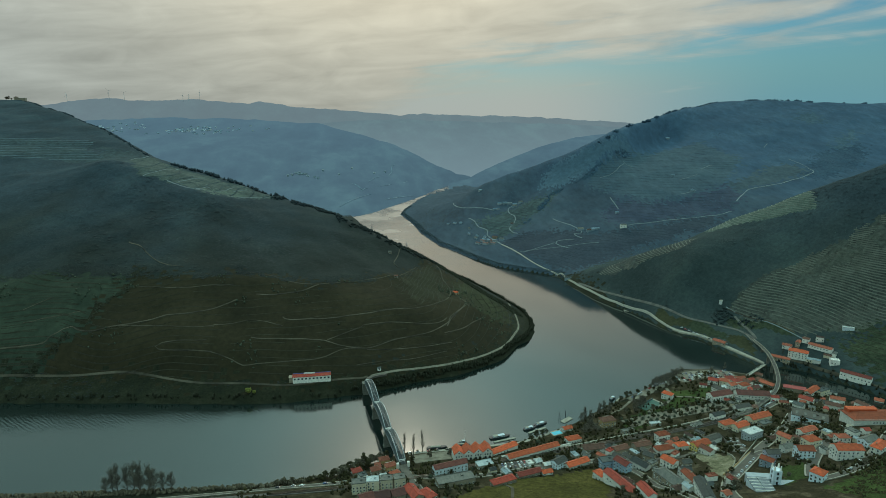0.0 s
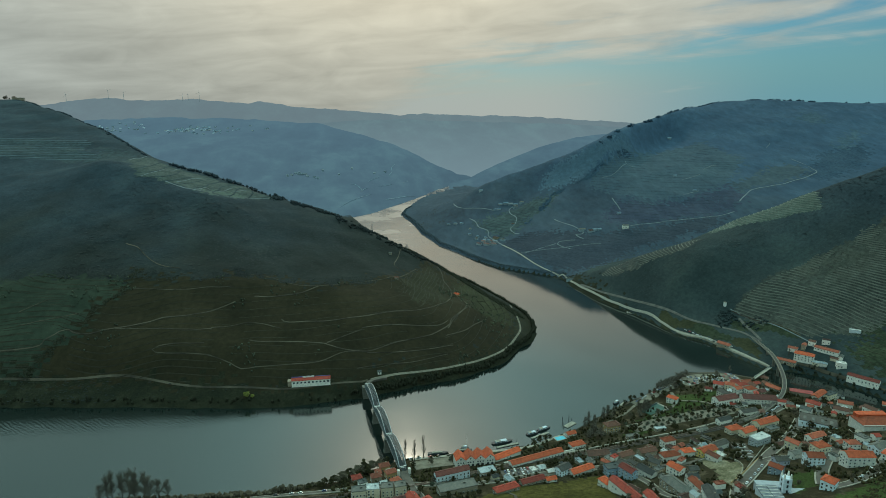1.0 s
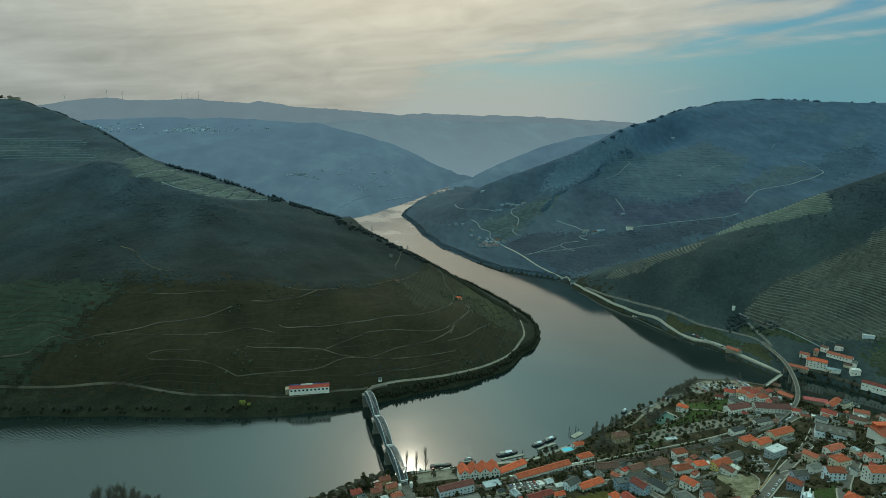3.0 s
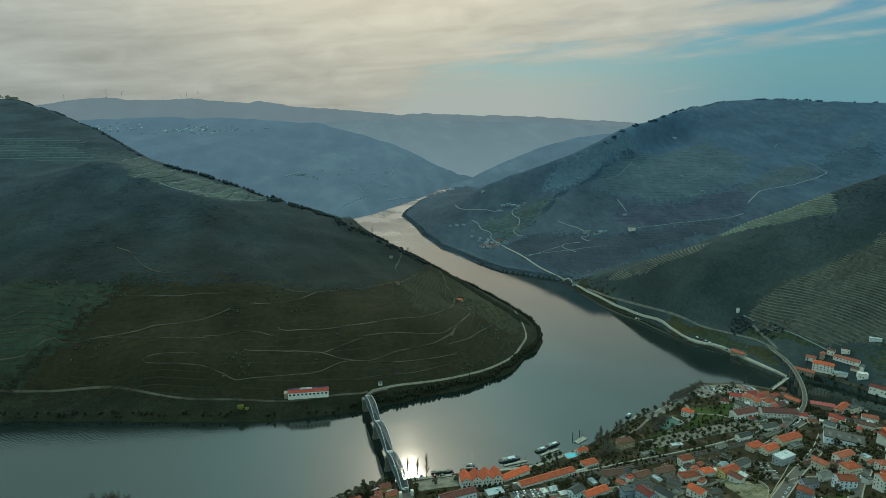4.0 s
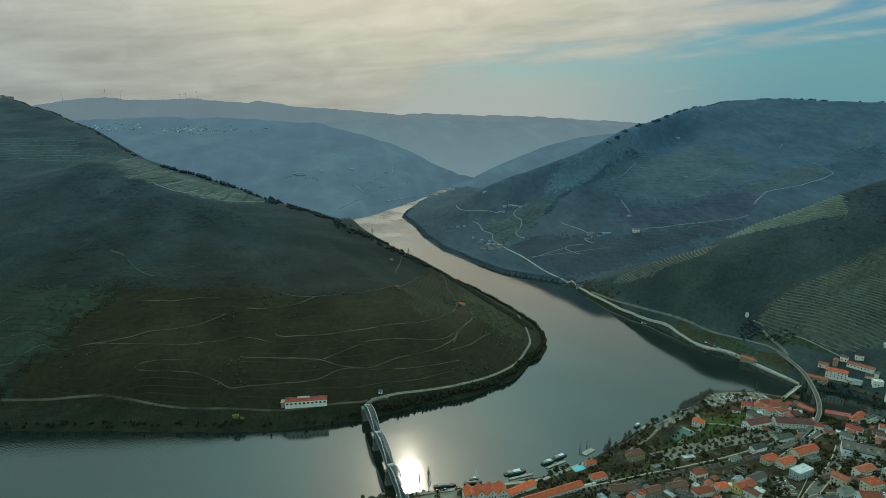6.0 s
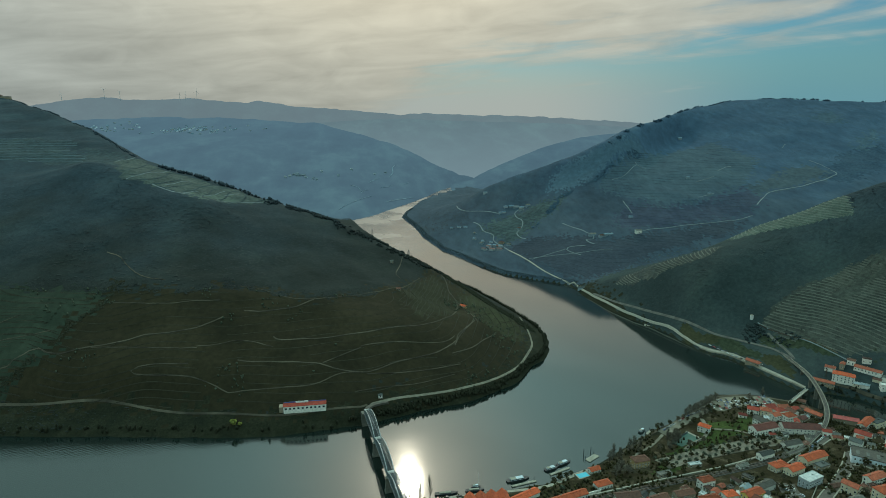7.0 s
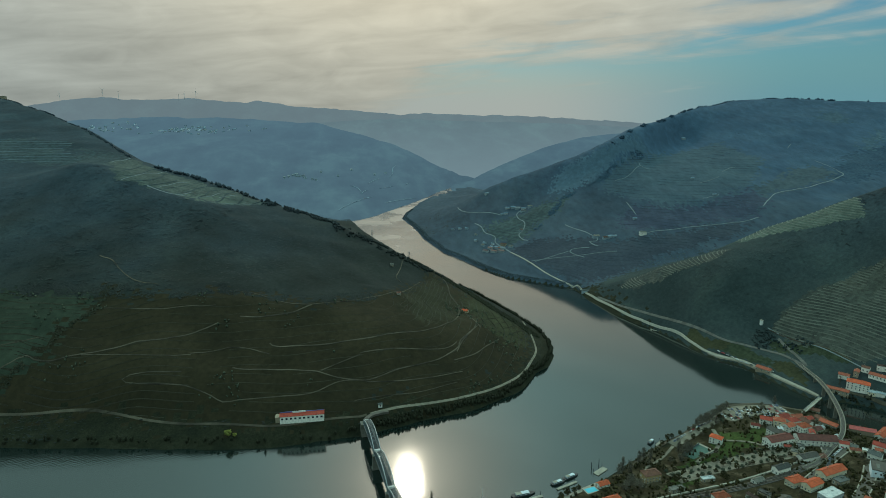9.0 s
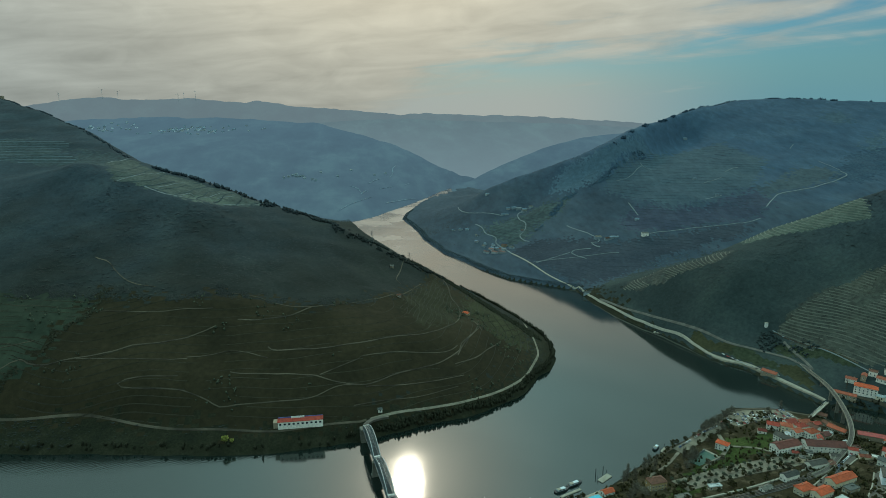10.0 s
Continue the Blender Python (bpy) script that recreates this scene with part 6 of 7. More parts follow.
# ---- railway bridge over the tributary ----
def rail_bridge():
    line = smooth_line([(566, 842, 24), (560, 815, 20), (556, 790, 18), (552, 760, 17), (546, 732, 17), (535, 703, 17), (517, 667, 17), (499, 638, 17), (479, 614, 17), (458, 596, 17), (441, 584, 17.4), (425, 572, 18), (409, 562, 18.6), (391, 555, 18.9)], 5)
    ob = thing("railway_bridge", pose(0, 0, 0), "curved grey railway bridge over the tributary mouth", "bridge")
    part("deck", Shape().slab(line.tolist(), 4.8, 1.2), CONCRETE, ob)
    part("track_bed", Shape().slab((line + [0, 0, 0.16]).tolist(), 3.2, 0.2), BALLAST, ob, "dark ballast")
    d = np.gradient(line, axis=0)
    n = np.stack([-d[:, 1], d[:, 0], 0 * d[:, 0]], -1) / np.hypot(d[:, 0], d[:, 1])[:, None]
    for s in (-1, 1):
        part("parapet", Shape().slab((line + n * s * 2.25 + [0, 0, 0.9]).tolist(), 0.25, 0.9), CONCRETE, ob)
        part("rail", Shape().slab((line + n * s * 0.8 + [0, 0, 0.32]).tolist(), 0.14, 0.16), RAIL, ob)
    for k in range(4, len(line) - 6, 5):
        x, y, z = line[k]
        g = min(ground(x, y), z - 3)
        part("pier", Shape().box(x, y, g - 2, 3.6, 2.4, z - 1.2 - g + 2, math.degrees(math.atan2(n[k][1], n[k][0])), taper=0.86), STONE, ob, "granite pier")
    fb = thing("footbridge", pose(0, 0, 0), "pale low footbridge at the tributary mouth", "footbridge")
    part("deck", Shape().slab([(484, 678, 5.2), (505, 692, 5.6), (532, 711, 5.2)], 3.2, 0.8), CONCRETE, fb)
    for s in (-1, 1):
        r = Shape()
        for k in range(13):
            t = k / 12
            r.bar((484 + 48 * t - s * 0.85, 678 + 33 * t + s * 1.2, 5.2), (484 + 48 * t - s * 0.85, 678 + 33 * t + s * 1.2, 6.4), 0.12)
        r.bar((484 - s * 0.85, 678 + s * 1.2, 6.4), (532 - s * 0.85, 711 + s * 1.2, 6.4), 0.14)
        part("railing", r, WHITE, fb)
    for t in (0.33, 0.66):
        part("pier", Shape().box(484 + 48 * t, 678 + 33 * t, -4, 2.4, 1.4, 8.8, 35), STONE, fb)


rail_bridge()

# ---- streets, railway, quay ----
road("railway_line", 8, BALLAST, "dark ballast bed of the railway line", (429, 576), (372, 551), (313, 538), (260, 531), (207, 521), (158, 515), (109, 504), (74, 495), (30, 479), (-32, 470), (-102, 466), (-400, 470))
for off in (-2.6, -1.1, 1.2, 2.7):
    road("railway_track", 0.35, RAIL, "worn steel rail of the station tracks", (425, 574 + off), (372, 551 + off), (313, 538 + off), (260, 531 + off), (207, 521 + off), (158, 515 + off), (109, 504 + off), (74, 495 + off), (30, 479 + off), (-32, 470 + off), (-102, 466 + off), lift=1.1)
road("platform", 1.8, CONCRETE, "pale concrete station platform beside the tracks", (400, 571), (340, 553), (290, 543), (240, 535), (190, 525), (140, 516), (100, 508), lift=1.3)
STREET = "grey town street between the houses"
def street(width, points, kerbs=True):
    """A tarred street with pale raised pavements along both edges."""
    road("street", width, TAR, STREET, *points)
    line = smooth_line(points, 9)
    d = np.gradient(line, axis=0)
    n = np.stack([-d[:, 1], d[:, 0]], -1) / np.hypot(*d.T)[:, None]
    for s in (-1, 1) if kerbs else ():
        road("pavement", 1.1, CONCRETE, "pale concrete pavement along the street", *(line + n * s * (width / 2 + 0.5)).tolist(), lift=0.75)


street(9.0, [(262, 345), (266, 364), (273, 385), (291, 411), (312, 429), (336, 449), (361, 471), (388, 492), (410, 509), (430, 526), (452, 548)])
street(8.0, [(350, 392), (366, 413), (392, 438), (415, 457), (436, 485), (445, 506), (444, 519), (436, 527)])
street(6.5, [(345, 384), (360, 385), (377, 388), (403, 400), (434, 423), (459, 441), (500, 470), (560, 480)])
street(5.0, [(345, 457), (363, 462), (378, 452), (390, 448)])
street(5.0, [(215, 470), (226, 455), (229, 439), (228, 413), (236, 392), (238, 372)])
street(6.0, [(20, 498), (22, 478), (28, 455), (32, 425), (30, 390)])
street(6.0, [(-220, 478), (-103, 484), (-63, 482), (-32, 482), (10, 484), (60, 474), (110, 476), (150, 482), (215, 486)])
street(5.0, [(240, 480), (262, 475), (290, 476), (330, 500), (345, 520)], False)
road("gravel_walk", 22, GRAVEL, "pale gravel square between the bridge and the hotel", (27, 524), (45, 528), (66, 530))
road("gravel_walk", 21, GRAVEL, "grey gravel avenue planted with olive trees", (268, 566), (300, 574), (340, 582), (390, 588), (418, 592))
road("gravel_walk", 11, GRAVEL, "pale paved walk along the waterfront gardens", (300, 630), (335, 650), (362, 668), (388, 686), (404, 696), lift=0.55)
road("gravel_walk", 4, GRAVEL, "pale path between the park lawns", (305, 590), (318, 600), (338, 612), (352, 630), (360, 655), lift=0.6)
road("gravel_walk", 3, GRAVEL, "pale path between the park lawns", (352, 630), (380, 618), (392, 600), lift=0.62)
road("gravel_walk", 3, GRAVEL, "pale path between the park lawns", (250, 590), (276, 606), (300, 628), lift=0.58)
street(6.0, [(378, 536), (404, 552), (421, 562), (440, 574), (462, 587), (480, 596)])
street(5.0, [(452, 548), (480, 556), (515, 560), (545, 540)])
road("car_park", 14, TAR, "grey marked car park beside the street", (354, 508), (345, 488), (338, 468))
for k in range(5):
    x, y = 339 + 3.2 * k, 472 + 8 * k
    road("parking_line", 0.35, WHITE, "white painted line on the car park", (x - 5, y + 2.2), (x + 5, y - 2.2), lift=0.62)
road("quay", 6, CONCRETE, "pale paved river quay", (24, 543), (40, 545), (69, 546), (110, 548), (149, 552), (180, 568), (205, 580))
road("quay", 3.5, TRACK, "grey paved waterfront promenade", (240, 598), (285, 629), (340, 662), (380, 690), (410, 708), (455, 707), (490, 688))
road("car_park", 30, GRAVEL, "grey open car park by the river", (385, 680), (405, 689), (430, 692), (472, 688))
road("car_park", 16, TAR, "grey station car park", (108, 489), (128, 489), (148, 492))
road("wall", 0.8, WALLS["white"], "long white garden wall beside the railway", (112, 511), (150, 519), (192, 529), lift=2.2)
road("bank_road", 3.0, TRACK, "pale road along the wooded tributary bank", (560, 722), (583, 700), (590, 691), (605, 661), (617, 644), (626, 627), (632, 617), (650, 580))
road("dirt_track", 1.4, TRACK, "pale track below the terraced vineyard", (566, 863), (573, 842), (584, 812), (597, 785), (606, 755))
road("dirt_track", 2.6, TRACK, "pale farm track curving into the green field", (91, 446), (104, 449), (109, 439), (103, 412))
road("roadside_wall", 0.5, WALLS["ochre"], "ochre yellow retaining wall along the street", (293, 424), (310, 436), (335, 456), (350, 468), lift=1.1)
for pts in ([(286, 468), (300, 478), (324, 474)], [(324, 474), (322, 452), (294, 419)], [(322, 446), (352, 474), (384, 505)]):
    road("wall", 0.6, CONCRETE, "pale concrete retaining wall along the street", *pts, lift=1.6)

pool = thing("swimming_pool", pose(188, 564, ground(188, 564), 0, 0, 15), "blue swimming pool with a pale paved rim", "pool")
part("basin_rim", Shape().box(0, 0, -1, 13.5, 9, 1.8), CONCRETE, pool)
part("pool_water", Shape().box(0, 0, 0.7, 11, 6.4, 0.16), POOL, pool, "turquoise pool water")
court = thing("sports_court", pose(317, 608, ground(317, 608), 0, 0, 30), "green fenced sports court", "court")
part("surface", Shape().box(0, 0, -1, 30, 17, 1.6), COURT, court)
part("border", Shape().box(0, -10.2, -1, 34, 2.6, 1.55).box(16.6, 0, -1, 2.6, 23, 1.5), CONCRETE, court, "pale paved border")
for s in (-1, 1):
    part("fence", Shape().box(0, s * 8.5, 0.6, 30, 0.1, 2.2), STEEL, court)
hut = thing("water_tower", pose(563, 878, ground(563, 878)), "small white round water tank on the terraces", "tank")
part("tank", Shape().tube((0, 0, -2), (0, 0, 5.6), 2.5, 2.4, 16), WHITE, hut)
part("cap", Shape().tube((0, 0, 5.6), (0, 0, 6.5), 2.7, 0.4, 16), CONCRETE, hut)

# ---- sheds and lean-tos packed between the houses ----
fill = random.Random(21)
BLOCKS = [([(205, 452), (205, 512), (335, 525), (335, 480), (280, 478), (262, 440)], 26, -60), ([(230, 380), (240, 440), (300, 412), (262, 372)], 8, -75), ([(395, 560), (395, 660), (480, 660), (480, 580)], 14, -25),
          ([(455, 500), (455, 600), (560, 590), (560, 500)], 20, -40), ([(380, 425), (380, 500), (470, 470), (440, 410)], 12, 10), ([(-30, 470), (-30, 515), (14, 530), (14, 470)], 6, 15), ([(90, 470), (90, 500), (200, 505), (200, 485)], 8, 15), ([(560, 680), (580, 740), (630, 740), (630, 670)], 8, -45)]
for zone, count, turn in BLOCKS:
    pts = np.array(zone, float)
    made = tries = 0
    while made < count and tries < 400:
        tries += 1
        x, y = fill.uniform(pts[:, 0].min(), pts[:, 0].max()), fill.uniform(pts[:, 1].min(), pts[:, 1].max())
        l, d = fill.uniform(5.5, 10), fill.uniform(4.5, 6.5)
        a, b = np.array([x, x - l / 3, x + l / 3]), np.array([y, y - 2, y + 2])
        if inside(a, b, zone).all() and town_free(a, b).all() and not inside(a, b, LOT).any() and shore_distance(a, b).min() > 8:
            house(round(x), round(y), turn + fill.choice((0, 90)) + fill.uniform(-8, 8), l, d, fill.choice((2.6, 3.0, 3.4, 5.4)), fill.choice(("gable", "gable", "flat")), fill.choice(("brown", "brown", "rust", "slate", "grey", "red", "pale")),
                  fill.choice(("white", "stone", "cream", "white")), name="outbuilding", category="outbuilding", windows=d > 5.2)
            made += 1
# ---- trees ----
def clump(sh, x, y, z, r, rnd, slot=0):
    pts = [(0, 0, 0.9), (0.95, 0, 0.1), (0.3, 0.9, 0.15), (-0.8, 0.55, 0.05), (-0.75, -0.6, 0.15), (0.3, -0.9, 0.0), (0, 0, -0.75)]
    v = [(x + r * (a + rnd.uniform(-0.25, 0.25)), y + r * (b + rnd.uniform(-0.25, 0.25)), z + r * (c + rnd.uniform(-0.25, 0.25))) for a, b, c in pts]
    sh.add(v, [(0, 1, 2), (0, 2, 3), (0, 3, 4), (0, 4, 5), (0, 5, 1), (6, 2, 1), (6, 3, 2), (6, 4, 3), (6, 5, 4), (6, 1, 5)], slot)


def leafy_tree(tall, wide, leaf, name, label, seed, slim=False):
    """A tapered trunk with limbs and a ragged crown of many small clumps."""
    rnd = random.Random(seed)
    ob = thing(name, pose(0, 0, -60), label, "tree", "trees of the town")
    t = Shape().tube((0, 0, -1), (0.1, 0, tall * 0.45), tall * 0.035, tall * 0.02)
    for k in range(5):
        a = k * 1.26 + rnd.uniform(-0.3, 0.3)
        t.tube((0.05, 0, tall * (0.25 + 0.05 * k)), (math.cos(a) * wide * 0.3, math.sin(a) * wide * 0.3, tall * (0.5 + 0.07 * k)), tall * 0.014, tall * 0.005, 5)
    part("trunk", t, WOOD, ob)
    c = Shape()
    for k in range(46 if not slim else 34):
        a, f, h = rnd.uniform(0, 6.28), math.sqrt(rnd.random()), rnd.uniform(0, 1)
        reach = wide / 2 * (math.sin(math.pi * (0.12 + 0.85 * h)) ** 0.7 if not slim else (1 - h) ** 0.5)
        clump(c, math.cos(a) * f * reach, math.sin(a) * f * reach, tall * (0.3 + 0.68 * h) if not slim else tall * (0.08 + 0.9 * h), wide * rnd.uniform(0.09, 0.17) * (0.8 if slim else 1), rnd)
    part("crown", c, leaf, ob)
    return ob


def bare_tree(tall, spread, name, label, seed, fine=13):
    """A winter tree: trunk, limbs and fine twigs with no leaves."""
    rnd = random.Random(seed)
    ob = thing(name, pose(0, 0, -60), label, "tree", "bare trees by the river")
    t, twigs = Shape(), Shape()
    t.tube((0, 0, -1), (0, 0, tall * 0.9), tall * 0.02, tall * 0.004)
    for k in range(30):
        z = tall * (0.15 + 0.7 * k / 30)
        a = rnd.uniform(0, 6.28)
        l = spread * (1 - 0.6 * k / 30) * rnd.uniform(0.6, 1.1)
        e = (math.cos(a) * l, math.sin(a) * l, z + tall * rnd.uniform(0.14, 0.28))
        t.tube((0, 0, z), e, tall * 0.007, tall * 0.003, 5)
        for _ in range(fine):
            f = rnd.uniform(0.3, 1)
            b = (e[0] * f, e[1] * f, z + (e[2] - z) * f)
            twigs.bar(b, (b[0] + rnd.uniform(-1, 1) * spread * 0.3, b[1] + rnd.uniform(-1, 1) * spread * 0.3, b[2] + rnd.uniform(0.05, 0.16) * tall), 0.07)
    part("trunk", t, WOOD, ob)
    part("twig_crown", twigs, TWIGS, ob)
    return ob


KINDS = {
    "round": [leafy_tree(7, 6.5, LEAF, "tree", "round dark green tree among the houses", 1), leafy_tree(6, 5.5, LEAF, "tree", "bushy dark green garden tree", 2), leafy_tree(9, 8, LEAF, "tree", "large dark evergreen tree", 9)],
    "olive": [leafy_tree(4.5, 5.5, LEAF_OLIVE, "olive_tree", "low grey-green olive tree in rows", 3), leafy_tree(4, 4.5, LEAF_OLIVE, "olive_tree", "small grey-green olive tree", 4)],
    "cypress": [leafy_tree(10, 2.6, LEAF, "cypress", "slim dark green cypress tree", 5, True)],
    "bare": [bare_tree(15, 3.4, "bare_tree", "tall leafless winter tree", 6), bare_tree(13, 4.0, "bare_tree", "spreading leafless winter tree", 7)],
    "spreading": [bare_tree(11, 5.2, "bare_tree", "broad grey-brown leafless tree on the waterfront", 21, 20), bare_tree(10, 5.8, "bare_tree", "wide leafless plane tree on the waterfront", 22, 20)],
    "poplar": [bare_tree(20, 3.0, "poplar", "tall slim leafless poplar by the bridge", 8, 4)],
    "yellow": [leafy_tree(9, 9, LEAF_YELLOW, "willow", "yellow-green tree at the water's edge", 10)],
    "winter": [leafy_tree(8, 7, LEAF_BROWN, "tree", "brown twiggy tree by the quay", 11)],
}
USED = {}


def plant(kind, x, y, scale=1.0, z=None):
    options = KINDS[kind]
    src = options[int(x * 31 + y * 17) % len(options)]
    m = pose(x, y, ground(x, y) if z is None else z, 0, 0, (x * 53 + y * 29) % 360) @ Matrix.Scale(scale, 4)
    if src not in USED:
        USED[src] = True
        src.matrix_basis = m
        return src
    ob = copy_thing(src, m)
    ob.matrix_basis = m
    return ob


for x, y in ((20, 540), (29, 535), (39, 548)):
    plant("poplar", x, y, 1.15)
for x, y, s in ((-252, 510, 1.0), (-246, 506, 1.15), (-240, 512, 1.1), (-232, 508, 1.2), (-224, 500, 1.25), (-216, 502, 1.1), (-210, 497, 1.2), (-204, 501, 1.0), (-198, 505, 0.9), (-229, 514, 0.9), (-255, 504, 0.8)):
    plant("bare", x, y, s * 1.55)
for x, y, s in ((222, 583, 1), (228, 588, 1.1), (234, 586, 0.9), (250, 600, 1), (257, 606, 1.1), (263, 603, 0.9), (296, 610, 1), (303, 606, 1.1), (307, 616, 0.9), (475, 715, 0.8), (345, 664, 0.7), (352, 668, 0.8), (360, 672, 0.8), (368, 678, 0.7), (376, 683, 0.8)):
    plant("bare", x, y, s)
for x, y, s in ((384, 690, 0.8), (391, 694, 0.7), (398, 701, 0.7), (338, 656, 0.8), (330, 652, 0.8), (-100, 492, 0.9), (-94, 494, 1.0), (-86, 494, 0.9), (-44, 500, 1.0), (-30, 508, 1.2), (-22, 515, 1.2), (-15, 524, 1.1), (-8, 532, 1.0), (-38, 503, 1.0)):
    plant("winter", x, y, s)
for x, y, s in ((-56, 499, 1.1), (-48, 503, 1.3), (-41, 507, 1.2), (-34, 512, 1.4), (-27, 517, 1.3), (-20, 521, 1.5), (-13, 529, 1.3), (-5, 537, 1.2), (2, 540, 1.0), (-60, 495, 0.9), (-70, 494, 0.9), (-24, 509, 1.2), (-16, 513, 1.0)):
    plant("winter" if x % 2 else "round", x, y, s)
for x, y, s in ((347, 662, 1.0), (355, 668, 1.1), (364, 673, 1.2), (373, 678, 1.15), (382, 684, 1.2), (392, 691, 1.1), (401, 697, 1.0), (369, 666, 0.9), (299, 603, 1.2), (307, 607, 1.1), (223, 559, 1.2), (228, 553, 1.1), (217, 554, 1.0), (441, 691, 0.9), (291, 596, 0.8)):
    plant("spreading", x, y, s)
plant("yellow", -166, 689, 0.9)
plant("yellow", -159, 688, 0.55)
for x, y, s in ((-50, 497, 0.8), (-58, 494, 0.8), (-36, 497, 1.0), (-26, 506, 0.9), (156, 490, 1.2), (160, 494, 1.2), (165, 562, 0.9), (172, 564, 1.0), (178, 570, 0.9), (158, 560, 0.8), (300, 640, 0.8), (307, 645, 0.9), (318, 648, 0.8), (290, 632, 0.8),
                (267, 560, 0.9), (274, 556, 0.8), (256, 551, 0.8), (243, 548, 0.9), (268, 585, 0.8), (282, 590, 0.8)):
    plant("round", x, y, s)
rnd = random.Random(5)
for k in range(21):
    for row in range(3):
        plant("olive" if (k + row) % 3 else "round", 268 + k * 7.2 + rnd.uniform(-1, 1), 560 + row * 9 + k * 1.25 + rnd.uniform(-1, 1), rnd.uniform(0.65, 0.9))
for k in range(9):
    plant("round", 262 + k * 17, 541 + k * 3.4 + rnd.uniform(-2, 2), 0.7)
    plant("winter" if k % 2 else "round", 306 + k * 11, 622 + k * 7.6 + rnd.uniform(-3, 3), 0.7)
for x, y in ((343, 547), (347, 548), (570, 728), (574, 732), (430, 508), (433, 511)):
    plant("cypress", x, y, 1.0)
# loose garden trees between the houses
tries = 0
while tries < 210:
    x, y = rnd.uniform(-20, 590), rnd.uniform(385, 690)
    a, b = np.array([x]), np.array([y])
    if inside(a, b, TOWN)[0] and not inside(a, b, FIELD)[0] and shore_distance(a, b)[0] > 12 and not inside(a, b, LOT)[0] and town_free(a, b)[0]:
        plant(rnd.choice(("round", "round", "olive", "winter")), x, y, rnd.uniform(0.55, 0.95))
        tries += 1
PLAZA = [(22, 508), (70, 514), (68, 545), (22, 540)]
PARK = [(225, 540), (400, 560), (425, 690), (345, 655), (240, 590)]
scatter_scrub("town_bushes", 16000, -130, 620, 380, 700, 2.8, LEAF, "garden bushes and hedges among the houses",
              lambda x, y, z, d, r: inside(x, y, TOWN) & ~inside(x, y, FIELD) & (fractal(x, y, 30, 3, 47) > 0.02) & ~inside(x, y, LOT) & town_free(x, y) & ((r < 0.3) | ~inside(x, y, PARK)) & ~inside(x, y, PLAZA) & ~((d < 24) & (x > 285) & (x < 420) & (r < 0.85)), 7)
scatter_scrub("lawn_bushes", 5000, 330, 560, 325, 420, 2.4, LEAF, "rough green bushes over the steep lawn", lambda x, y, z, d, r: inside(x, y, GREENS[1]) & (fractal(x, y, 22, 3, 81) > 0.15) & town_free(x, y), 29, False, 0.6)
scatter_scrub("bank_bushes", 3500, -420, -60, 488, 522, 3.0, LEAF_BROWN, "reddish-brown winter bushes along the near bank", lambda x, y, z, d, r: (d < 16) & (r < 0.8), 8)
# ---- parked cars ----
def car_model(paint, label):
    ob = thing("car", pose(0, 0, -60), label, "car", "parked cars")
    body = Shape()
    side = [(-2.1, 0.35), (-2.15, 0.75), (-1.3, 0.95), (1.5, 0.95), (2.15, 0.85), (2.1, 0.35)]
    body.add([(x, s * 0.86, z) for s in (-1, 1) for x, z in side], [tuple(range(5, -1, -1)), tuple(range(6, 12))] + [(k, (k + 1) % 6, 6 + (k + 1) % 6, 6 + k) for k in range(6)])
    part("body", body, paint, ob)
    cab = [(-1.3, 0.95), (-0.6, 1.45), (0.9, 1.45), (1.5, 0.95)]
    part("glasshouse", Shape().add([(x, s * 0.72, z) for s in (-1, 1) for x, z in cab], [(3, 2, 1, 0), (4, 5, 6, 7)] + [(k, (k + 1) % 4, 4 + (k + 1) % 4, 4 + k) for k in range(4)]), GLASS, ob, "dark car windows")
    part("roof", Shape().box(0.15, 0, 1.44, 1.45, 1.4, 0.06), paint, ob)
    for x in (-1.3, 1.3):
        for s in (-1, 1):
            part("wheel", Shape().tube((x, s * 0.7, 0.32), (x, s * 0.9, 0.32), 0.32, 0.32, 10), DARK, ob)
    return ob


CARS = [car_model(plain(n + "_car_paint", c, 0.3, 0.1, spec=0.6), n + " parked car at the roadside") for n, c in (("white", (0.75, 0.75, 0.74)), ("silver", (0.45, 0.46, 0.48)), ("black", (0.02, 0.02, 0.025)), ("blue", (0.05, 0.09, 0.2)), ("red", (0.35, 0.03, 0.03)))]
CAR_USED = {}


def park(x, y, turn, z=None):
    k = (int(x * 13 + y * 7) * 7919 >> 3) % 10
    src = CARS[(0, 0, 1, 1, 2, 2, 3, 0, 4, 1)[k]]
    m = pose(x, y, (ground(x, y) + 0.6) if z is None else z, 0, 0, turn)
    if src in CAR_USED:
        copy_thing(src, m)
    else:
        CAR_USED[src] = True
        src.matrix_basis = m


for k in range(9):
    park(112 + 3.2 * k, 493 + 0.3 * k, 96)
for k in range(6):
    park(114 + 4.6 * k, 485 + 0.4 * k, 98)
for x, y in ((26, 544), (34, 545), (46, 545), (54, 546), (66, 546), (158, 520), (167, 522)):
    park(x, y, 8)
lot_rnd = random.Random(9)
for row in range(4):
    for k in range(22):
        if lot_rnd.random() < 0.45:
            park(390 + 3.7 * k + lot_rnd.uniform(-0.4, 0.4), 673 + 7.6 * row + 0.25 * k, 86 + lot_rnd.uniform(-5, 5))
for k in range(16):
    if lot_rnd.random() < 0.7:
        park(306 + 5.2 * k, 636 + 3.2 * k, 30 + lot_rnd.uniform(-6, 6))
for k in range(9):
    park(404 + 4.2 * k, 547 + 3.6 * k, 40)
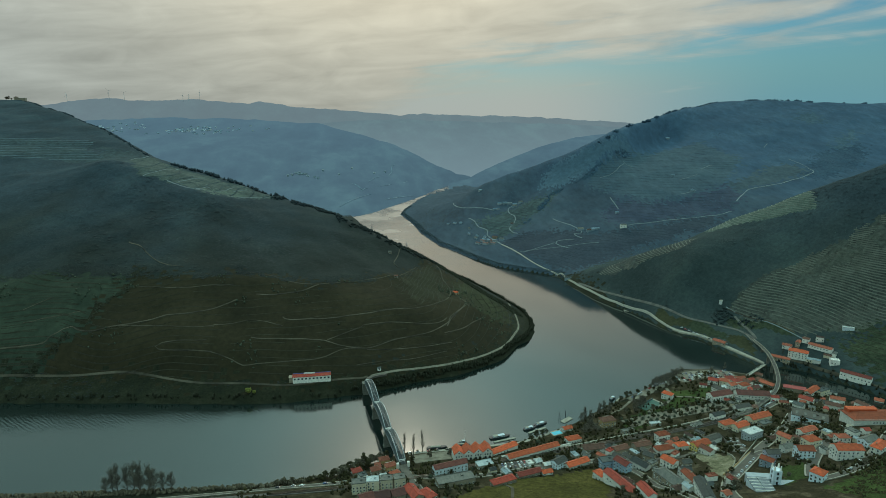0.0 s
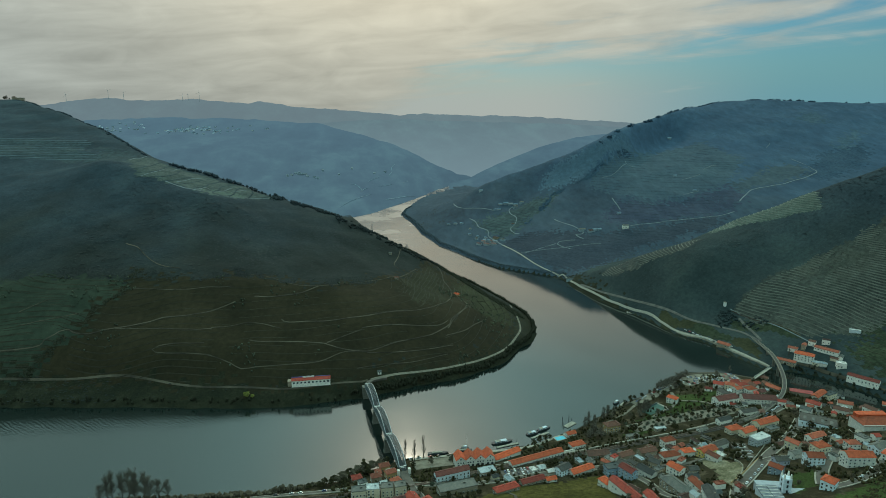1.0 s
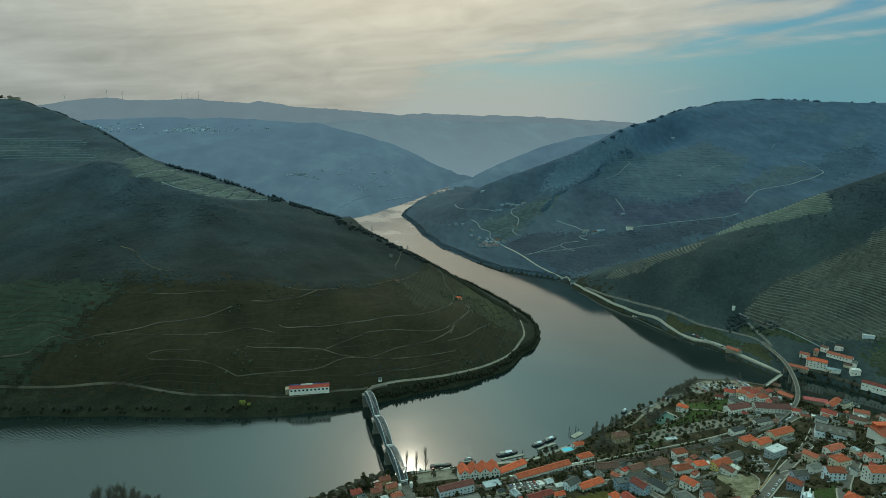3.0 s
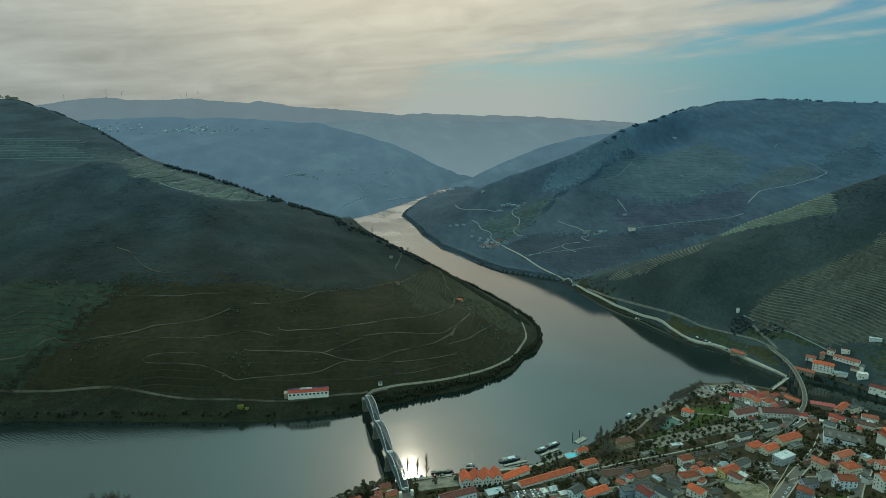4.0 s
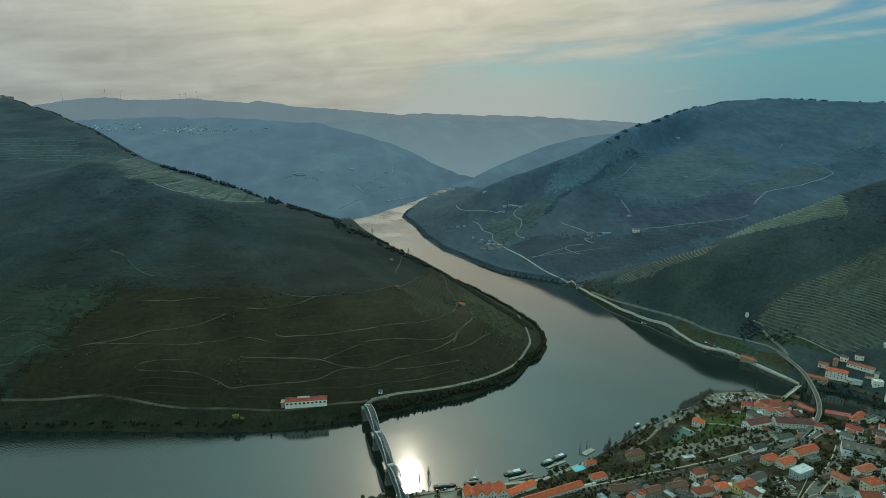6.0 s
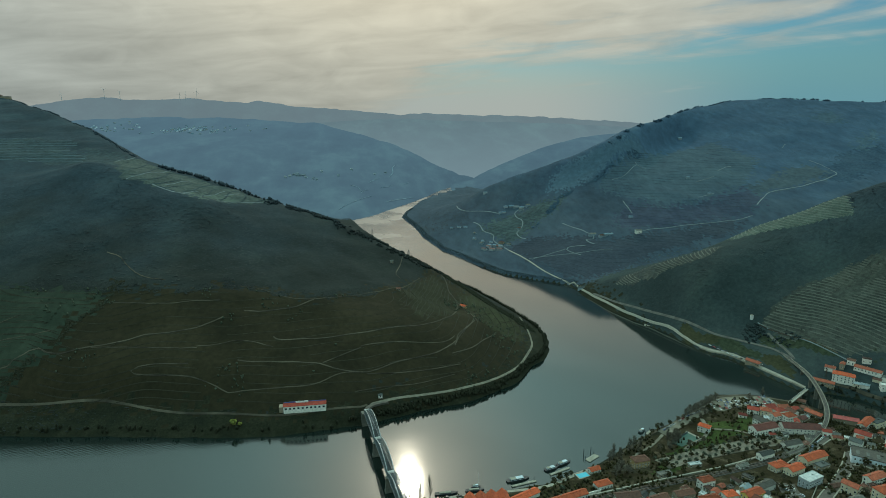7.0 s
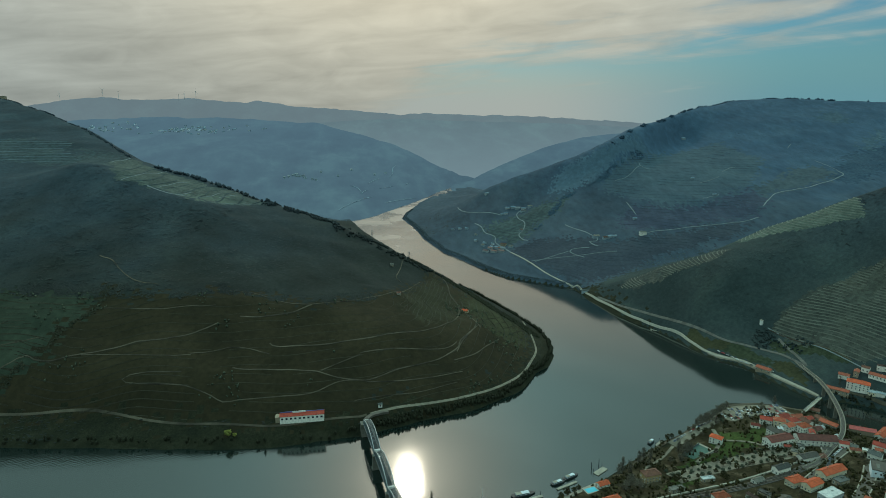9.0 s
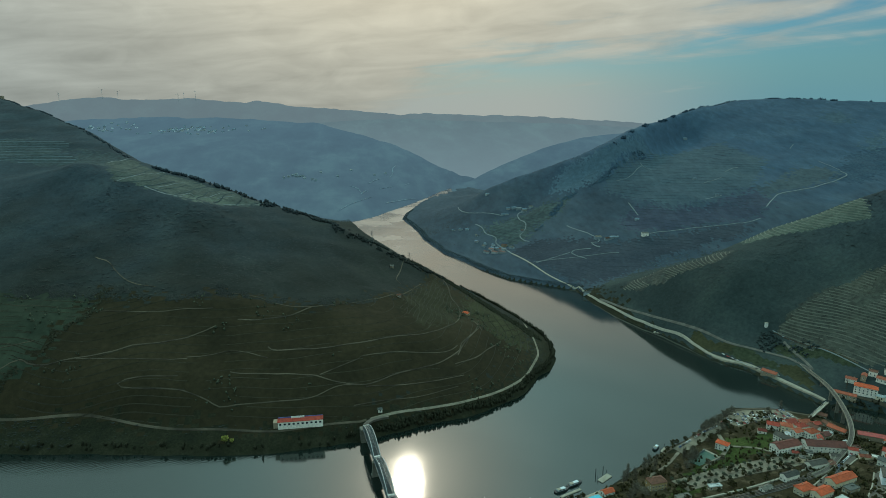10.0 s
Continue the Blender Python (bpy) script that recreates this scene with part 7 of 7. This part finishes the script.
for k in range(9):
    park(428 + 5.2 * k, 569 + 3.4 * k, 34)
for x, y, t in ((311, 425, 42), (320, 432, 40), (328, 439, 40), (336, 446, 40), (303, 418, 42), (295, 413, 42), (350, 482, 115), (342, 480, 115), (353, 498, 115), (346, 496, 115), (400, 445, 50), (412, 458, 50), (384, 393, 20), (403, 405, 35), (-98, 485, 0), (-84, 485, 0), (-76, 484, 0), (-55, 483, 0)):
    park(x, y, t)
for k in range(12):
    park(487 + 3.0 * k, 858 - 6.6 * k, -65)
for x, y in ((8, 545), (3, 572), (-6, 620)):
    park(x, y, -79, 16.0)


# ---- boats at the quay ----
def boat(x, y, turn, length, wide, label, cabin=True):
    ob = thing("boat", pose(x, y, 0, 0, 0, turn), label, "boat", "boats moored at the quay")
    hull = Shape()
    plan = [(-0.5, 0.42), (-0.2, 0.5), (0.25, 0.48), (0.42, 0.25), (0.5, 0.0), (0.42, -0.25), (0.25, -0.48), (-0.2, -0.5), (-0.5, -0.42)]
    n = len(plan)
    hull.add([(a * length * f, b * wide * f, z) for f, z in ((0.92, -0.4), (1.0, 1.3)) for a, b in plan], [tuple(range(n - 1, -1, -1)), tuple(range(n, 2 * n))] + [(k, (k + 1) % n, n + (k + 1) % n, n + k) for k in range(n)])
    part("hull", hull, DARK, ob, "dark hull")
    if cabin:
        part("cabin", Shape().box(-0.06 * length, 0, 1.3, length * 0.55, wide * 0.7, 1.5), WALLS["bluewhite"], ob, "white cabin")
        part("wheelhouse_glass", Shape().box(-0.06 * length, 0, 1.75, length * 0.52, wide * 0.72, 0.6), GLASS, ob, "dark cabin windows")
        part("canopy", Shape().box(-0.22 * length, 0, 2.8, length * 0.24, wide * 0.72, 0.14), CONCRETE, ob)
    else:
        part("deck", Shape().box(-0.05 * length, 0, 1.3, length * 0.5, wide * 0.5, 0.8), CONCRETE, ob)
    return ob


boat(126, 570, 12, 24, 5.5, "white and dark river cruise boat")
boat(163, 584, 20, 16, 4.5, "white cabin boat at the jetty")
boat(178, 592, 24, 18, 4.5, "white and dark river cruise boat")
boat(284, 644, 40, 12, 4, "white cabin boat at the jetty")
boat(55, 556, 3, 22, 4.5, "low dark wooden cargo boat", False)
boat(82, 558, 4, 18, 4, "low dark wooden cargo boat", False)
boat(84, 563, 4, 9, 3, "small white sailing boat at the quay")
mast = thing("mast", pose(86, 563, 1.2), "slim bare sailing mast", "mast")
part("pole", Shape().tube((0, 0, 0), (0, 0, 14), 0.14, 0.08), WHITE, mast)
part("boom", Shape().tube((0, 0, 2.2), (-4, 0, 2.3), 0.08, 0.06), WHITE, mast)
for x, y, l, w, t in ((130, 563, 26, 2.6, 14), (170, 579, 24, 2.6, 24), (210, 598, 16, 6, 35), (290, 640, 12, 2.5, 42), (448, 968, 14, 3, -30), (440, 974, 8, 3, 60)):
    jetty = thing("jetty", pose(x, y, 0, 0, 0, t), "pale floating jetty with posts", "jetty")
    part("platform", Shape().box(0, 0, -0.3, l, w, 1.1), CONCRETE, jetty)
    for s in (-1, 1):
        part("post", Shape().tube((s * l * 0.45, w * 0.55, -3), (s * l * 0.45, w * 0.55, 4.5), 0.25, 0.22, 8), DARK, jetty)
for x, y in ((203, 604), (212, 608)):
    post = thing("mooring_post", pose(x, y, -2), "tall dark mooring post in the river", "post")
    part("pole", Shape().tube((0, 0, 0), (0, 0, 8.5), 0.4, 0.35, 8), DARK, post)
    part("cap", Shape().tube((0, 0, 8.5), (0, 0, 9), 0.45, 0.1, 8), DARK, post)


# ---- pylons on the spur, turbines on the skyline ----
def pylon(x, y, tall):
    ob = thing("pylon", pose(x, y, ground(x, y)), "grey lattice power pylon on the wooded spur", "pylon")
    t = Shape()
    for sx, sy in ((-1, -1), (1, -1), (1, 1), (-1, 1)):
        t.bar((sx * 2.2, sy * 2.2, -1), (sx * 0.4, sy * 0.4, tall), 0.35)
    for k in range(6):
        z = tall * k / 6
        r = 2.2 - 1.8 * k / 6
        t.bar((-r, -r, z), (r * 0.8, -r * 0.8, z + tall / 6), 0.2).bar((r, -r, z), (-r * 0.8, -r * 0.8, z + tall / 6), 0.2)
    part("tower", t, STEEL, ob)
    for k in range(3):
        part("cross_arm", Shape().bar((-3.5 + k * 0.6, 0, tall * (0.7 + 0.12 * k)), (3.5 - k * 0.6, 0, tall * (0.7 + 0.12 * k)), 0.4), STEEL, ob)


pylon(-22, 1610, 26)
pylon(62, 1360, 22)


def turbine(x, y, z, tall):
    ob = thing("wind_turbine", pose(x, y, z), "pale wind turbine on the far skyline", "wind turbine", "turbines on the skyline")
    part("tower", Shape().tube((0, 0, -15), (0, 0, tall), 1.2, 0.8, 8), TURBINE, ob)
    part("nacelle", Shape().box(0, 0, tall - 1, 3.5, 6, 3), TURBINE, ob)
    for k in range(3):
        a = radians(90 + 120 * k + x * 0.1)
        part("blade", Shape().bar((0, -3.5, tall), (math.cos(a) * tall * 0.45, -3.5, tall + math.sin(a) * tall * 0.45), 0.9, 0.4), TURBINE, ob)


TURBINE = plain("turbine_grey", (0.42, 0.45, 0.46), 0.6)
for x, z, h in ((-2225, 466, 46), (-1935, 487, 56), (-1830, 480, 48), (-1420, 472, 40), (-1380, 476, 40), (-1300, 482, 50)):
    turbine(x, 4640, z, h)

# ---- houses out on the hills ----
for x, s in ((-1134, 1.3), (-1140, 1.1), (-1126, 0.9), (-1078, 0.9), (-1070, 1.1)):
    plant("round", x, 2008, s, ground(x, 2008) - 0.5)
house(-1098, 2008, 5, 26, 12, 7, "flat", "grey", "stone", z=397, label="grey hilltop house on the crest", windows=False)
house(-1112, 2008, 5, 9, 9, 9, "hip", "brown", "stone", z=398, label="small stone tower house on the crest", windows=False)
for x, y, t, l, d, h, r, w in ((25, 948, 10, 7, 5, 2.8, "brown", "stone"), (128, 960, -40, 10, 6, 3, "orange", "ochre"), (18, 1075, 0, 6, 5, 2.8, "grey", "stone"), (590, 1350, -5, 16, 8, 5, "grey", "white"), (-5, 722, 10, 5, 4, 2.6, "grey", "white")):
    house(x, y, t, l, d, h, "gable", r, w)
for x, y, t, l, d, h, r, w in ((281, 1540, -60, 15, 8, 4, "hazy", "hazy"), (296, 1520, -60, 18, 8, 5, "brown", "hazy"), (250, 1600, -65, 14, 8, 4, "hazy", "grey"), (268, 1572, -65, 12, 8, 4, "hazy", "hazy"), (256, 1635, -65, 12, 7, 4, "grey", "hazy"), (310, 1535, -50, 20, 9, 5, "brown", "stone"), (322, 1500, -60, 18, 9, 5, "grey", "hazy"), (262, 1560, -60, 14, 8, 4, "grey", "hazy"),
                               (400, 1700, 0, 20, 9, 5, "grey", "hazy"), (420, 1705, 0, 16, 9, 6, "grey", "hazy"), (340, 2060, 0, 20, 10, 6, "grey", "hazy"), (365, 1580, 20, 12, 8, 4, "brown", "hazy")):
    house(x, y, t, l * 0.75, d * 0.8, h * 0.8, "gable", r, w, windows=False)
for x, y, t, l, d, h, r, w in ((262, 1519, -55, 20, 9, 5, "farm", "grey"), (280, 1504, -55, 24, 10, 6, "farm", "grey"), (296, 1490, -50, 22, 10, 5, "farm", "grey"), (304, 1512, -50, 16, 9, 5, "hazypale", "grey"), (276, 1532, -55, 18, 8, 5, "farm", "grey"), (291, 1528, -55, 14, 8, 6, "hazy", "grey"), (286, 1556, -60, 10, 7, 4, "hazy", "grey"),
                               (362, 1735, 5, 14, 8, 4, "hazy", "grey"), (378, 1734, 0, 16, 8, 5, "hazy", "hazy"), (390, 1726, -5, 18, 8, 5, "hazypale", "hazy"), (404, 1716, -5, 14, 8, 4, "hazy", "grey"), (342, 1710, 10, 12, 7, 4, "hazy", "hazy"), (352, 1709, 0, 12, 7, 4, "hazy", "grey"), (206, 1733, -50, 12, 6, 3, "hazy", "grey"), (224, 1717, -50, 14, 7, 4, "hazy", "grey"), (240, 1698, -55, 14, 7, 4, "hazy", "hazy"),
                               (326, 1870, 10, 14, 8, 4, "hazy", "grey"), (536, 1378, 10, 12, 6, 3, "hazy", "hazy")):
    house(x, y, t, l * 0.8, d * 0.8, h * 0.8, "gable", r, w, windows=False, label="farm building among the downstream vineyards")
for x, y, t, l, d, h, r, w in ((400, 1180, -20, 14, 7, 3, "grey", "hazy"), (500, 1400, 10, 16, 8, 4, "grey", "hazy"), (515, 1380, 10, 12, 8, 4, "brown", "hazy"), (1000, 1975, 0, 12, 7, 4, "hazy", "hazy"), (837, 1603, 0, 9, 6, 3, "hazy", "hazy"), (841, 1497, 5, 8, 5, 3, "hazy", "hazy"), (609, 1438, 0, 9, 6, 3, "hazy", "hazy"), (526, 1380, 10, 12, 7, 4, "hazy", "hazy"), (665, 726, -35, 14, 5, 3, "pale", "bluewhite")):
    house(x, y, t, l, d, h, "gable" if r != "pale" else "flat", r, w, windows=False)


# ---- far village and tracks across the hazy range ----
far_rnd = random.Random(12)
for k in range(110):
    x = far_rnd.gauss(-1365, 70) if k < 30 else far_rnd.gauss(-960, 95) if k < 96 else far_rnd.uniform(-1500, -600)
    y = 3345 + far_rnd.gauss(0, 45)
    house(x, y, far_rnd.uniform(-30, 30), far_rnd.uniform(8, 14), 7, 5, "gable", far_rnd.choice(("hazy", "hazy", "hazypale")), far_rnd.choice(("hazy", "grey", "bluewhite")), windows=False, z=on_range(x, y) - 1, label="pale village house on the hazy far range")
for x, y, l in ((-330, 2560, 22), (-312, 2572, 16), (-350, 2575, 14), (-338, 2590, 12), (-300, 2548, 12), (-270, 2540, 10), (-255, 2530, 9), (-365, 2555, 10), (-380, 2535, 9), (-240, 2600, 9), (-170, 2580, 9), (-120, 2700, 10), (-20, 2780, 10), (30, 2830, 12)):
    house(x, y, 0, l, 10, 6, "gable", "hazypale", "hazy", windows=False, z=on_range(x, y) - 1, label="pale farmhouse on the hazy far slope")


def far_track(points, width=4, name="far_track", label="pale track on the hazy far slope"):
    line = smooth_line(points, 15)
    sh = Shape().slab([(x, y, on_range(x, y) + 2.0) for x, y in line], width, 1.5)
    tagged(new(name, sh.mesh(name, FAR_HAZED)), label, name.replace("_", " "), kind="structure")


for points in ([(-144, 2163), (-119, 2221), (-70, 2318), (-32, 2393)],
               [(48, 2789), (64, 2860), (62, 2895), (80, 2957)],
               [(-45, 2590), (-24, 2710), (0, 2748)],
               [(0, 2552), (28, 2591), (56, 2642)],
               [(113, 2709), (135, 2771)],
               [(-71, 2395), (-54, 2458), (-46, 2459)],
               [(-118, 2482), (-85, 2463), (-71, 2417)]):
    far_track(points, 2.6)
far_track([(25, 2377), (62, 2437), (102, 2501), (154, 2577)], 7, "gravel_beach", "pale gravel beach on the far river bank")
